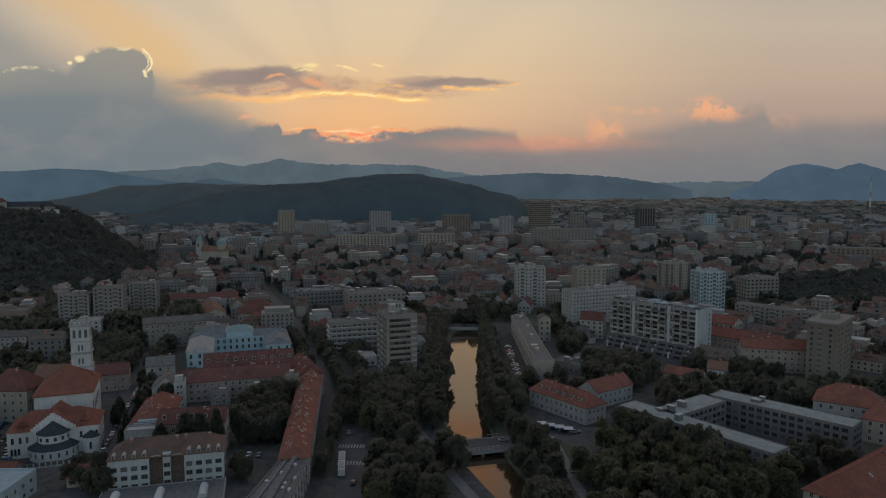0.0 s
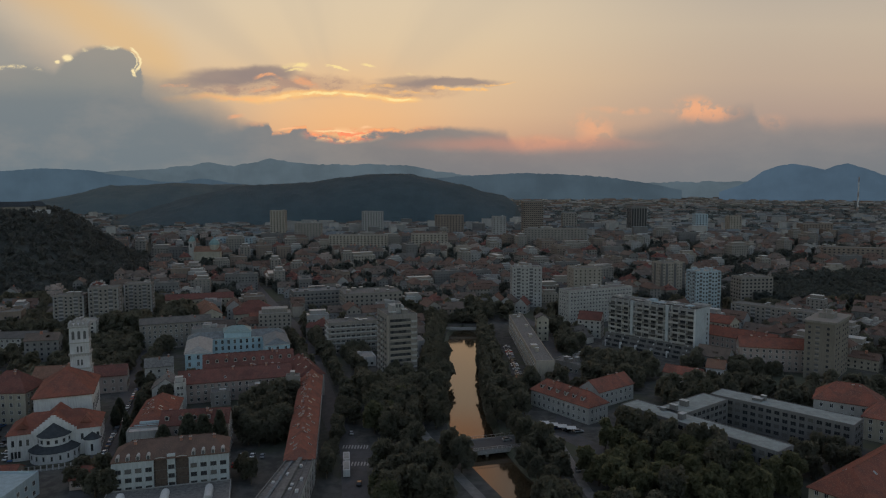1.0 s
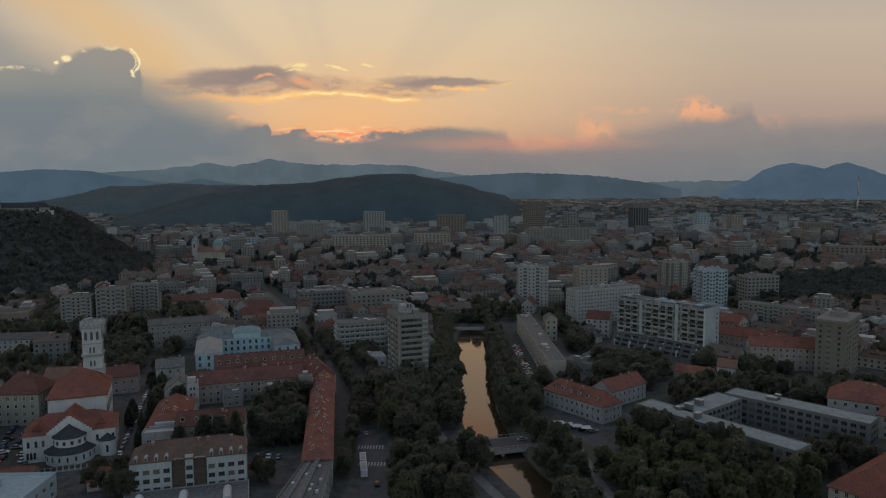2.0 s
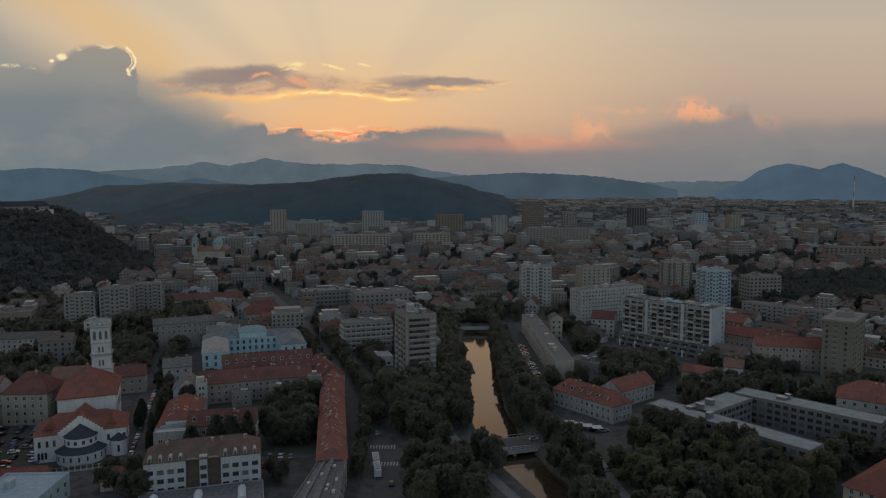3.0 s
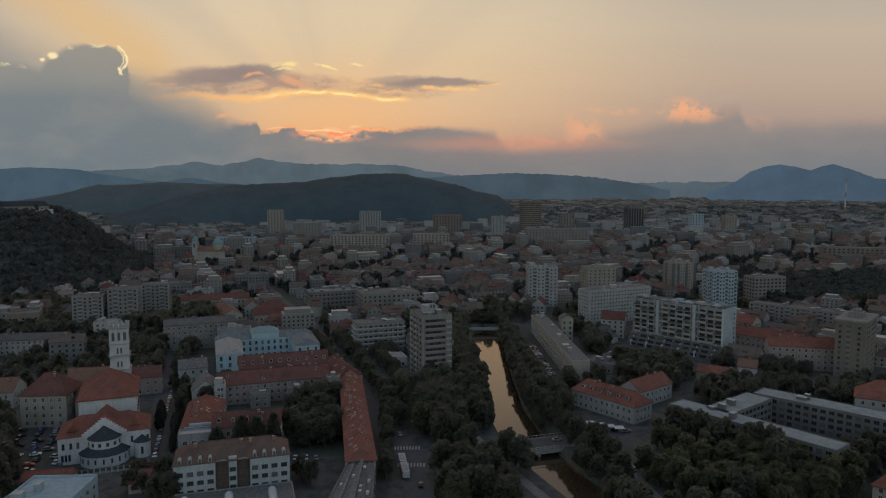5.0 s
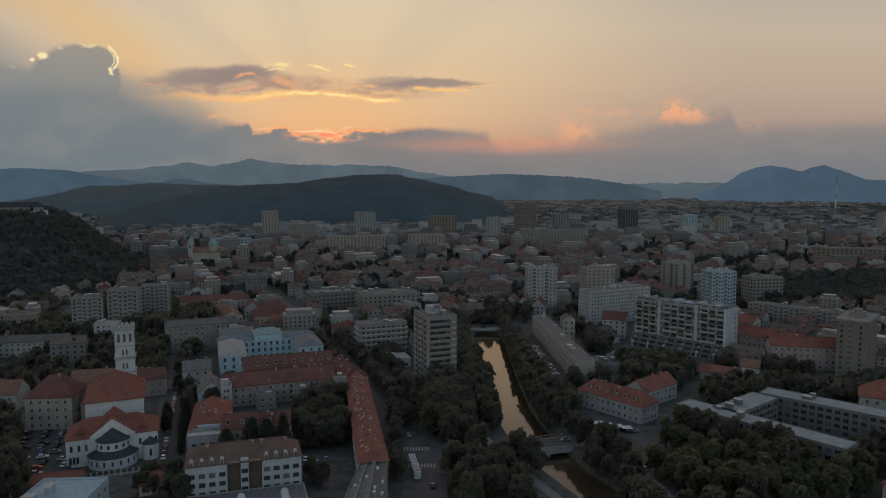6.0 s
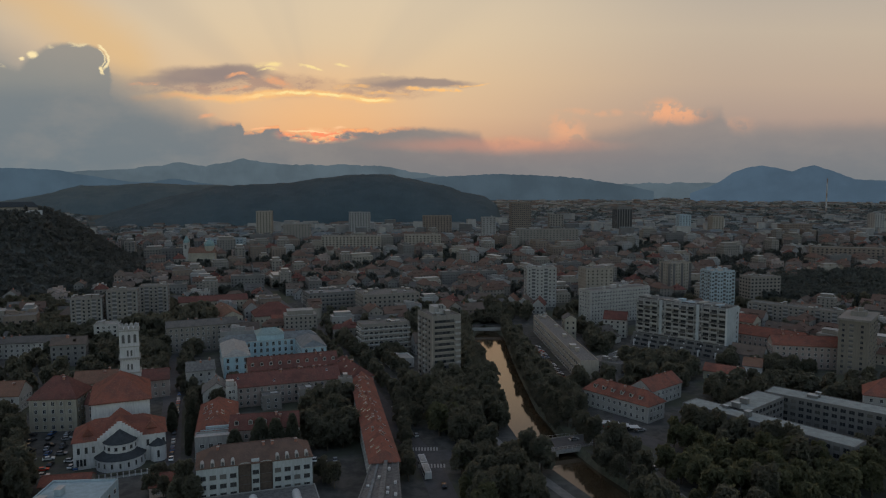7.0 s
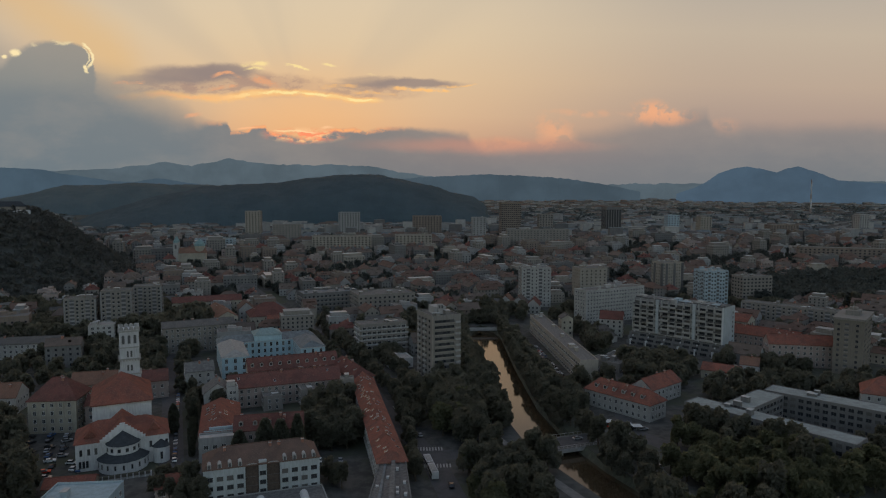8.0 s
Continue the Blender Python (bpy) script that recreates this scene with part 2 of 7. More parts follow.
# ---- mesh helpers ----
class Shape:
    """Collects faces in plain lists and turns them into one mesh."""

    def __init__(self):
        self.v, self.f, self.m = [], [], []

    def poly(self, pts, m=0):
        n = len(self.v)
        self.v.extend(pts)
        self.f.append(tuple(range(n, n + len(pts))))
        self.m.append(m)
        return self

    def box(self, x0, x1, y0, y1, z0, z1, m=0, open_bottom=False):
        a, b, c, d = (x0, y0), (x1, y0), (x1, y1), (x0, y1)
        n = len(self.v)
        self.v.extend([(*p, z0) for p in (a, b, c, d)] + [(*p, z1) for p in (a, b, c, d)])
        fs = [(0, 1, 5, 4), (1, 2, 6, 5), (2, 3, 7, 6), (3, 0, 4, 7), (4, 5, 6, 7)]
        if not open_bottom:
            fs.append((3, 2, 1, 0))
        for f in fs:
            self.f.append(tuple(n + i for i in f))
            self.m.append(m)
        return self

    def turned_box(self, cx, cy, w, d, z0, z1, rot, m=0):
        c, s = math.cos(rot), math.sin(rot)
        base = [(cx + c * x - s * y, cy + s * x + c * y) for x, y in ((-w / 2, -d / 2), (w / 2, -d / 2), (w / 2, d / 2), (-w / 2, d / 2))]
        n = len(self.v)
        self.v.extend([(*p, z0) for p in base] + [(*p, z1) for p in base])
        for f in [(0, 1, 5, 4), (1, 2, 6, 5), (2, 3, 7, 6), (3, 0, 4, 7), (4, 5, 6, 7)]:
            self.f.append(tuple(n + i for i in f))
            self.m.append(m)
        return self

    def turned_gable(self, cx, cy, w, d, z0, z1, rot, m=0, hip=0.0):
        """A ridged roof along the local x axis."""
        c, s = math.cos(rot), math.sin(rot)
        P = lambda x, y, z: (cx + c * x - s * y, cy + s * x + c * y, z)
        x, y, r = w / 2, d / 2, w / 2 - hip
        A, B, C, D, E, F = P(-x, -y, z0), P(x, -y, z0), P(x, y, z0), P(-x, y, z0), P(-r, 0, z1), P(r, 0, z1)
        for f in ((A, B, F, E), (C, D, E, F), (B, C, F), (D, A, E)):
            self.poly(f, m)
        return self

    def ring(self, pts, z0, z1, m=0, top=True, mtop=None):
        """Walls round a closed outline, counter-clockwise, and its lid."""
        k = len(pts)
        for i in range(k):
            (ax, ay), (bx, by) = pts[i], pts[(i + 1) % k]
            self.poly([(ax, ay, z0), (bx, by, z0), (bx, by, z1), (ax, ay, z1)], m)
        if top:
            self.poly([(x, y, z1) for x, y in pts], m if mtop is None else mtop)
        return self

    def tube(self, pts, radii, sides=6, m=0):
        rows = []
        for (p, r) in zip(pts, radii):
            n = len(self.v)
            self.v.extend([(p[0] + r * math.cos(2 * math.pi * k / sides), p[1] + r * math.sin(2 * math.pi * k / sides), p[2]) for k in range(sides)])
            rows.append(n)
        for a, b in zip(rows, rows[1:]):
            for k in range(sides):
                j = (k + 1) % sides
                self.f.append((a + k, a + j, b + j, b + k))
                self.m.append(m)
        self.f.append(tuple(rows[-1] + k for k in range(sides)))
        self.m.append(m)
        return self

    def mesh(self, name, mats):
        me = bpy.data.meshes.new(name)
        me.from_pydata(self.v, [], self.f)
        for mt in mats if isinstance(mats, (list, tuple)) else [mats]:
            me.materials.append(mt)
        if any(self.m):
            me.polygons.foreach_set("material_index", self.m)
        me.update()
        return me


def part(name, shape, mats, parent, label="", at=None, kind=""):
    """One mesh under a thing or a part, from a Shape or from a mesh that is shared."""
    ob = new(name, shape.mesh(name, mats) if isinstance(shape, Shape) else shape)
    ob.parent = parent
    if at is not None:
        ob.matrix_basis = at
    if label or kind:
        tagged(ob, label, kind=kind)
    return ob


def thing(name, x, y, rot, label, category, group="", z=0.0, kind=""):
    ob = new(name)
    ob.matrix_basis = pose(x, y, z, 0, 0, rot)
    ob.empty_display_size = 1
    return tagged(ob, label, category, group, kind)


def structure(name, shape, mats, label, category):
    return tagged(new(name, shape.mesh(name, mats)), label, category, kind="structure")


FOOT = []  # ground that is taken: x, y, half width, half depth, turn


def claim(x, y, w, d, rot, more=3.0):
    FOOT.append((x, y, w / 2 + more, d / 2 + more, radians(rot)))


def taken(x, y, r=0.0):
    for fx, fy, hw, hd, a in FOOT:
        dx, dy = x - fx, y - fy
        c, s = math.cos(a), math.sin(a)
        if abs(c * dx + s * dy) < hw + r and abs(-s * dx + c * dy) < hd + r:
            return True
    return False


# ---- ground, river and far country ----
RIVER_Y = [120, 190, 225, 252, 285, 330, 400, 470, 495, 510, 525]
RIVER_X = [112, 64, 42, 30, 20.5, 14, 11.5, 10.5, 10.5, 10, 9]
RIVER_W = [12, 12, 11.5, 11, 11.0, 11.3, 11.8, 12.6, 12.4, 9.5, 0.0]


def river(y):
    return float(np.interp(y, RIVER_Y, RIVER_X)), float(np.interp(y, RIVER_Y, RIVER_W))


def land(x, y):
    """Height of the plain, which lifts a little towards the far hills."""
    r = math.hypot(x, y)
    k = min(1.0, max(0.0, (r - 2300) / 2400))
    return 52.0 * k * k if y > 0 else 0.0


ys = [-4700, -3000, -1500, -400, 0, 60, 120] + list(range(150, 600, 15)) + [600, 700, 900, 1200, 1600, 2000, 2300, 2600, 2900, 3200, 3500, 3800, 4100, 4400, 4750]
fr = [0, 0.02, 0.05, 0.1, 0.16, 0.24, 0.34, 0.46, 0.6, 0.78, 1.0]
gs = Shape()
rows = []
for y in ys:
    inside = 120 <= y <= 525
    c, hw = river(y) if inside else (river(min(max(y, 120), 540))[0], 0.0)
    if y == 120 or not inside:
        hw = 0.0
    left = [c - hw - f * (4700 + c - hw) for f in fr][::-1]
    right = [c + hw + f * (4700 - c - hw) for f in fr]
    rows.append([(x, y, land(x, y)) for x in left + right])
k = len(rows[0])
gs.v = [p for r in rows for p in r]
for i in range(len(rows) - 1):
    for j in range(k - 1):
        if j == len(fr) - 1 and 120 <= ys[i] and ys[i + 1] <= 600:
            continue
        if j == len(fr) - 1:
            a, b = rows[i][j], rows[i][j + 1]
            if abs(a[0] - b[0]) < 1e-6 and abs(rows[i + 1][j][0] - rows[i + 1][j + 1][0]) < 1e-6:
                continue
        gs.f.append((i * k + j, i * k + j + 1, (i + 1) * k + j + 1, (i + 1) * k + j))
        gs.m.append(0)
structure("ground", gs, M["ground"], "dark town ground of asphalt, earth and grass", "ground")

ws, bl, br = Shape(), Shape(), Shape()
rys = [y for y in ys if 120 <= y <= 540]
for y0, y1 in zip(rys, rys[1:]):
    (c0, w0), (c1, w1) = river(y0), river(y1)
    if y0 == 120:
        w0 = 0.0
    ws.poly([(c0 - w0, y0, -3), (c0 + w0, y0, -3), (c1 + w1, y1, -3), (c1 - w1, y1, -3)])
    for s, sh in ((-1, bl), (1, br)):
        a0, a1 = (c0 + s * w0, y0), (c1 + s * w1, y1)
        b0, b1 = (c0 + s * max(0, w0 - 2.2), y0), (c1 + s * max(0, w1 - 2.2), y1)
        q = [(*a0, 0), (*a1, 0), (*b1, -3.3), (*b0, -3.3)]
        sh.poly(q if s < 0 else q[::-1])
structure("water", ws, M["water"], "calm river water mirroring the evening sky", "river")
structure("riverbank_west", bl, M["bank"], "sloping overgrown embankment of the river", "embankment")
structure("riverbank_east", br, M["bank"], "sloping overgrown embankment of the river", "embankment")


def ribbon(name, pts, width, z, mat, label, category):
    s = Shape()
    n = len(pts)
    L, R = [], []
    for i, (x, y) in enumerate(pts):
        ax, ay = pts[max(0, i - 1)]
        bx, by = pts[min(n - 1, i + 1)]
        d = math.hypot(bx - ax, by - ay)
        nx, ny = -(by - ay) / d * width / 2, (bx - ax) / d * width / 2
        L.append((x + nx, y + ny, z)), R.append((x - nx, y - ny, z))
    for i in range(n - 1):
        s.poly([R[i], R[i + 1], L[i + 1], L[i]])
    for (x0, y0), (x1, y1) in zip(pts, pts[1:]):
        claim((x0 + x1) / 2, (y0 + y1) / 2, math.hypot(x1 - x0, y1 - y0), width, math.degrees(math.atan2(y1 - y0, x1 - x0)), 1.5)
    return structure(name, s, mat, label, category)


MAIN = [(-17, 150), (-20, 224), (-28, 262), (-43, 300), (-60, 352), (-78, 408), (-108, 490), (-178, 640), (-260, 820)]
ribbon("road_main", MAIN, 9.5, 0.05, M["asphalt"], "dark asphalt main street beside the tree row", "road")
ribbon("road_church", [(-112, 215), (-127, 258), (-155, 334), (-196, 440), (-225, 520)], 9, 0.054, M["asphalt"], "narrow asphalt street beside the church", "road")
ribbon("road_bridge", [(-30, 265), (-4, 266), (15, 273)], 10, 0.058, M["asphalt"], "asphalt road leading to the bridge", "road")
ribbon("road_east", [(44, 285), (58, 290), (75, 262), (92, 225)], 10, 0.062, M["asphalt"], "asphalt road beyond the bridge", "road")
ribbon("path_quay", [(24, 222), (13.5, 246), (5.5, 267), (-4, 293), (-9, 330), (-10, 380), (-12, 470)], 4, 0.066, M["paving"], "pale paved quay path along the river", "path")
ribbon("path_east", [(53, 292), (56, 262), (58, 240), (62, 215)], 3.5, 0.07, M["paving"], "pale path under the riverside trees", "path")
ribbon("road_far", [(56, 288), (72, 380), (66, 520), (30, 640)], 7, 0.074, M["asphalt"], "asphalt street behind the long low building", "road")


# mountains round the plain, drawn as ridges
def ridge(name, prof, dist, depth, colour, label, seed, rough, seg=420, glow=GLOW):
    xs = np.array([p[0] for p in prof])
    vs = np.array([p[1] for p in prof])
    s, k = Shape(), 7
    for i in range(seg + 1):
        q = xs[0] + (xs[-1] - xs[0]) * i / seg
        v = float(np.interp(q, xs, vs))
        top = 105 + v * dist + rough * (noise.noise((q * 60, seed, 0)) + 0.7 * noise.noise((q * 170, seed, 3)) + 0.4 * noise.noise((q * 420, seed, 6)))
        for j in range(k):
            u = j / (k - 1)
            r = dist + depth * (u - 0.5)
            h = -30 + (top + 30) * (1 - abs(2 * u - 1)) ** 0.7
            h += rough * 2 * noise.noise((q * 40, u * 5, seed)) * (1 if 0.1 < u < 0.45 else 0)
            s.v.append((r * q, r * math.sqrt(1 - q * q), h))
    for i in range(seg):
        for j in range(k - 1):
            s.f.append((i * k + j, (i + 1) * k + j, (i + 1) * k + j + 1, i * k + j + 1))
            s.m.append(0)
    # distance haze is painted as the ridge's own blue glow
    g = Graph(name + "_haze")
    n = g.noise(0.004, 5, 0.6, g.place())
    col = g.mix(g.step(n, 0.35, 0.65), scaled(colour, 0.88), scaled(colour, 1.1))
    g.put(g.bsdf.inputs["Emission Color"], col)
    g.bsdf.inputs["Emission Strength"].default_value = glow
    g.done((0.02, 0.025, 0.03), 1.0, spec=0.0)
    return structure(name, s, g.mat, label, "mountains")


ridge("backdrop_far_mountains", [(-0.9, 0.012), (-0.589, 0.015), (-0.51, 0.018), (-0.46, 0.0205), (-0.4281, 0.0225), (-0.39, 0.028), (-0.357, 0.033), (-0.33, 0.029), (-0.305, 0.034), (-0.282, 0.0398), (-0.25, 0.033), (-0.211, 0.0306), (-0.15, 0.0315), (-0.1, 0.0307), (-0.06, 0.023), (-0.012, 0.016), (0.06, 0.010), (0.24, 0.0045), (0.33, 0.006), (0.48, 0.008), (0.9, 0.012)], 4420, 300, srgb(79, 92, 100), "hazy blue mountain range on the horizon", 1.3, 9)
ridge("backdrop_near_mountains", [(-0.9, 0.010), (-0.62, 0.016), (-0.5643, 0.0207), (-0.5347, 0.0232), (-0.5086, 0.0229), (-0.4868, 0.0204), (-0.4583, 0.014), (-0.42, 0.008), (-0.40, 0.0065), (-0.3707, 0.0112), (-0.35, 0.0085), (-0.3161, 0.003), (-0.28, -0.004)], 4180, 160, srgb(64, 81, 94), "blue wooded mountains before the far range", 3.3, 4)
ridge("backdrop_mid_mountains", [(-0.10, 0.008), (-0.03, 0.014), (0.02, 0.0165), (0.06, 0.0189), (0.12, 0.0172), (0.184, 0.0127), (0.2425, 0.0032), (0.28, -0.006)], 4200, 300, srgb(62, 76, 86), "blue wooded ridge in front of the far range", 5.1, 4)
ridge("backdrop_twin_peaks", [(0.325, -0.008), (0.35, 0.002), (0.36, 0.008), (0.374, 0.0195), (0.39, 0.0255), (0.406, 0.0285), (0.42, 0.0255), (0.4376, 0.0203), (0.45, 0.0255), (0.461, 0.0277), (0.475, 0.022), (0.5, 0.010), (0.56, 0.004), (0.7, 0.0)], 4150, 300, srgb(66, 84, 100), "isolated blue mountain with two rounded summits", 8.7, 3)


# ---- evening sky in the distance ----
SKY_TURN = radians(-3.74)  # the middle of the painted sky, clockwise from +y


def sky_material():
    g = Graph("evening_clouds")
    raw = g.coords("UV")
    wob = g.t.nodes.new("ShaderNodeTexNoise")
    wob.inputs["Scale"].default_value, wob.inputs["Detail"].default_value, wob.inputs["Roughness"].default_value = 15, 8, 0.62
    st = g.t.nodes.new("ShaderNodeMapping")
    st.inputs["Scale"].default_value = (1, 1.5, 1)
    g.t.links.new(raw, st.inputs[0]), g.t.links.new(st.outputs[0], wob.inputs["Vector"])
    w = g.split(wob.outputs["Color"])
    u0, v0, _ = g.split(raw)
    u = g.math("ADD", u0, g.math("MULTIPLY", g.math("SUBTRACT", w[0], 0.5), 0.026))
    v = g.math("ADD", v0, g.math("MULTIPLY", g.math("SUBTRACT", w[1], 0.5), 0.018))
    us, vs = -0.116, 0.075

    def blob(cx, cy, rx, ry, soft=0.5):
        a = g.math("DIVIDE", g.math("SUBTRACT", u, cx), rx)
        b = g.math("DIVIDE", g.math("SUBTRACT", v, cy), ry)
        d = g.math("SQRT", g.math("ADD", g.math("MULTIPLY", a, a), g.math("MULTIPLY", b, b)))
        return g.step(d, 1 + soft, 1 - soft)

    vn = g.math("DIVIDE", v0, 0.3)
    warm = g.ramp(vn, [(0.0, srgb(124, 124, 127)), (0.1, srgb(146, 134, 131)), (0.15, srgb(178, 144, 130)), (0.22, srgb(212, 168, 134)), (0.34, srgb(223, 185, 146)), (0.5, srgb(225, 193, 154)), (0.7, srgb(223, 199, 165)), (1.0, srgb(218, 201, 174))])
    # unseen upper sky, made salmon above the sun and grey beside it for the river's reflection
    warm = g.mix(g.math("MULTIPLY", g.step(v0, 0.268, 0.32), g.step(u0, 0.17, 0.05)), warm, srgb(230, 172, 126))
    warm = g.mix(g.math("MULTIPLY", g.step(v0, 0.268, 0.34), g.step(u0, 0.05, 0.17)), warm, srgb(176, 166, 158))
    cool = g.ramp(vn, [(0.0, srgb(118, 122, 126)), (0.15, srgb(136, 130, 130)), (0.3, srgb(172, 150, 138)), (0.5, srgb(190, 168, 148)), (0.75, srgb(194, 178, 158)), (1.0, srgb(182, 172, 160))])
    away = g.math("ABSOLUTE", g.math("SUBTRACT", u0, us))
    col = g.mix(g.step(away, 0.1, 0.62), warm, cool)
    # beams fanning out from the hidden sun
    ang = g.math("ARCTAN2", g.math("SUBTRACT", v0, vs), g.math("SUBTRACT", u0, us))
    beams = g.noise(1.0, 2, 0.5, g.join(g.math("MULTIPLY", ang, 1.9), 3.7))
    col = g.mix(g.math("MULTIPLY", g.step(beams, 0.42, 0.68), g.step(v0, 0.08, 0.2, 0.0, 0.24)), col, srgb(172, 164, 154))
    # veil of high cloud towards the left, with a lit bank along it
    line = g.math("ADD", g.math("MULTIPLY", u, 0.62), v)
    col = g.mix(g.math("MULTIPLY", g.step(line, -0.10, -0.19), 0.85), col, srgb(148, 149, 145))
    bank = g.math("MULTIPLY", g.step(g.math("ABSOLUTE", g.math("ADD", line, 0.055)), 0.075, 0.0), g.step(u, -0.31, -0.38))
    col = g.mix(g.math("MULTIPLY", bank, 0.6), col, srgb(228, 186, 128))
    # glow about the sun
    ds = g.math("SQRT", g.math("ADD", g.math("POWER", g.math("MULTIPLY", g.math("SUBTRACT", u0, us), 0.62), 2.0), g.math("POWER", g.math("SUBTRACT", v0, vs), 2.0)))
    col = g.mix(g.step(ds, 0.13, 0.0, 0.0, 0.55), col, srgb(252, 188, 122))
    # curves and strokes in the sky's own coordinates
    def curve(x, pts):
        lo, hi = pts[0][0], pts[-1][0]
        f = g.math("DIVIDE", g.math("SUBTRACT", x, lo), hi - lo, True)
        return g.math("MULTIPLY", g.ramp(f, [((a - lo) / (hi - lo), b / 0.3) for a, b in pts]), 0.3)

    def stroke(pts, thick, fade=0.02):
        d = g.math("ABSOLUTE", g.math("SUBTRACT", v, curve(u, pts)))
        ends = g.math("MULTIPLY", g.step(u, pts[0][0], pts[0][0] + fade), g.step(u, pts[-1][0], pts[-1][0] - fade))
        return g.math("MULTIPLY", g.step(d, thick, thick * 0.25), ends)

    ragged = g.noise(46, 5, 0.66, raw, (1, 1.7, 1))
    thread = g.step(g.noise(34, 6, 0.68, g.join(u, v), (1, 3.0, 1)), 0.45, 0.6)
    wisps = g.step(g.noise(30, 6, 0.7, g.join(u, v), (1, 2.2, 1)), 0.40, 0.60)
    # flat clouds over the sun: mauve veils, dark bodies, burning lower edges
    for cx, cy, rx, ry, strong in ((-0.225, 0.142, 0.105, 0.015, 0.8), (-0.315, 0.140, 0.070, 0.011, 0.7), (-0.035, 0.135, 0.065, 0.010, 0.65), (-0.16, 0.146, 0.06, 0.010, 0.6)):
        col = g.mix(g.math("MULTIPLY", g.math("MULTIPLY", blob(cx, cy, rx, ry), strong), g.step(wisps, 0.0, 1.0, 0.45, 1.0)), col, srgb(172, 143, 128))
    for cx, cy, rx, ry, strong in ((-0.278, 0.156, 0.062, 0.0125, 0.9), (-0.232, 0.160, 0.045, 0.010, 0.85), (-0.335, 0.148, 0.035, 0.007, 0.6), (0.03, 0.1465, 0.068, 0.0055, 0.85), (-0.025, 0.1495, 0.045, 0.006, 0.55), (-0.05, 0.1425, 0.035, 0.004, 0.4)):
        col = g.mix(g.math("MULTIPLY", blob(cx, cy, rx, ry, 0.4), strong), col, srgb(150, 134, 128))
    gold, pale, salmon = srgb(255, 196, 124), srgb(255, 228, 158), srgb(250, 176, 124)
    glow_line = [(-0.385, 0.122), (-0.353, 0.1245), (-0.3137, 0.129), (-0.2746, 0.1245), (-0.2353, 0.1218), (-0.1957, 0.127), (-0.164, 0.1338), (-0.1323, 0.1345), (-0.1006, 0.131), (-0.0768, 0.1265), (-0.045, 0.1232), (-0.008, 0.123)]
    col = g.mix(g.math("MULTIPLY", stroke(glow_line, 0.0075), g.step(ragged, 0.30, 0.52, 0.15, 0.75)), col, gold)
    col = g.mix(g.math("MULTIPLY", stroke(glow_line, 0.0032), g.step(wisps, 0.0, 0.7, 0.35, 1.0)), col, g.mix(g.step(u, -0.26, -0.16), srgb(255, 190, 128), pale))
    for pts, thick, strong, tint in (
        ([(-0.385, 0.1425), (-0.36, 0.1435), (-0.335, 0.1445)], 0.003, 0.85, salmon),
        ([(-0.21, 0.1690), (-0.19, 0.1705), (-0.165, 0.1695)], 0.005, 0.8, pale),
        ([(-0.205, 0.1625), (-0.19, 0.164), (-0.172, 0.163)], 0.0028, 0.8, pale),
        ([(-0.150, 0.1700), (-0.125, 0.1672), (-0.105, 0.1650)], 0.0026, 0.85, pale),
        ([(-0.098, 0.1735), (-0.086, 0.172), (-0.072, 0.1685)], 0.0022, 0.7, pale),
        ([(-0.036, 0.1580), (-0.025, 0.1575), (-0.014, 0.1555)], 0.0018, 0.7, pale),
        ([(0.0, 0.1405), (0.03, 0.1385), (0.06, 0.1378), (0.09, 0.1385)], 0.0026, 0.9, gold),
        ([(0.06, 0.1425), (0.09, 0.1445), (0.125, 0.1455)], 0.0020, 0.8, gold),
        ([(-0.25, 0.151), (-0.238, 0.156), (-0.222, 0.158), (-0.205, 0.150)], 0.0045, 0.7, salmon),
        ([(-0.20, 0.153), (-0.175, 0.147), (-0.15, 0.139)], 0.0075, 0.6, salmon),
        ([(-0.26, 0.133), (-0.235, 0.137), (-0.21, 0.1385)], 0.0035, 0.6, salmon),
        ([(-0.10, 0.140), (-0.07, 0.1425), (-0.045, 0.1445)], 0.0032, 0.55, gold),
        ([(-0.06, 0.134), (-0.035, 0.136), (0.0, 0.1335), (0.012, 0.131)], 0.0030, 0.6, gold),
    ):
        col = g.mix(g.math("MULTIPLY", g.math("MULTIPLY", stroke(pts, thick, 0.012), strong), g.step(wisps, 0.1, 0.8, 0.25, 1.0)), col, tint)
    # rosy heaps of cloud away from the sun
    heaped = g.noise(38, 6, 0.62, g.join(u, v), (1, 1.2, 1))
    for cx, cy, rx, ry, strong in ((0.225, 0.088, 0.020, 0.014, 0.35), (0.24, 0.076, 0.022, 0.016, 0.55), (0.380, 0.110, 0.026, 0.014, 0.9), (0.408, 0.104, 0.034, 0.010, 0.85), (0.16, 0.0615, 0.12, 0.008, 0.4), (0.49, 0.089, 0.02, 0.010, 0.25), (0.28, 0.108, 0.05, 0.004, 0.35)):
        col = g.mix(g.math("MULTIPLY", g.math("MULTIPLY", blob(cx, cy, rx, ry, 0.7), g.step(heaped, 0.42, 0.56, 0.1, 1.0)), strong), col, srgb(240, 174, 132))
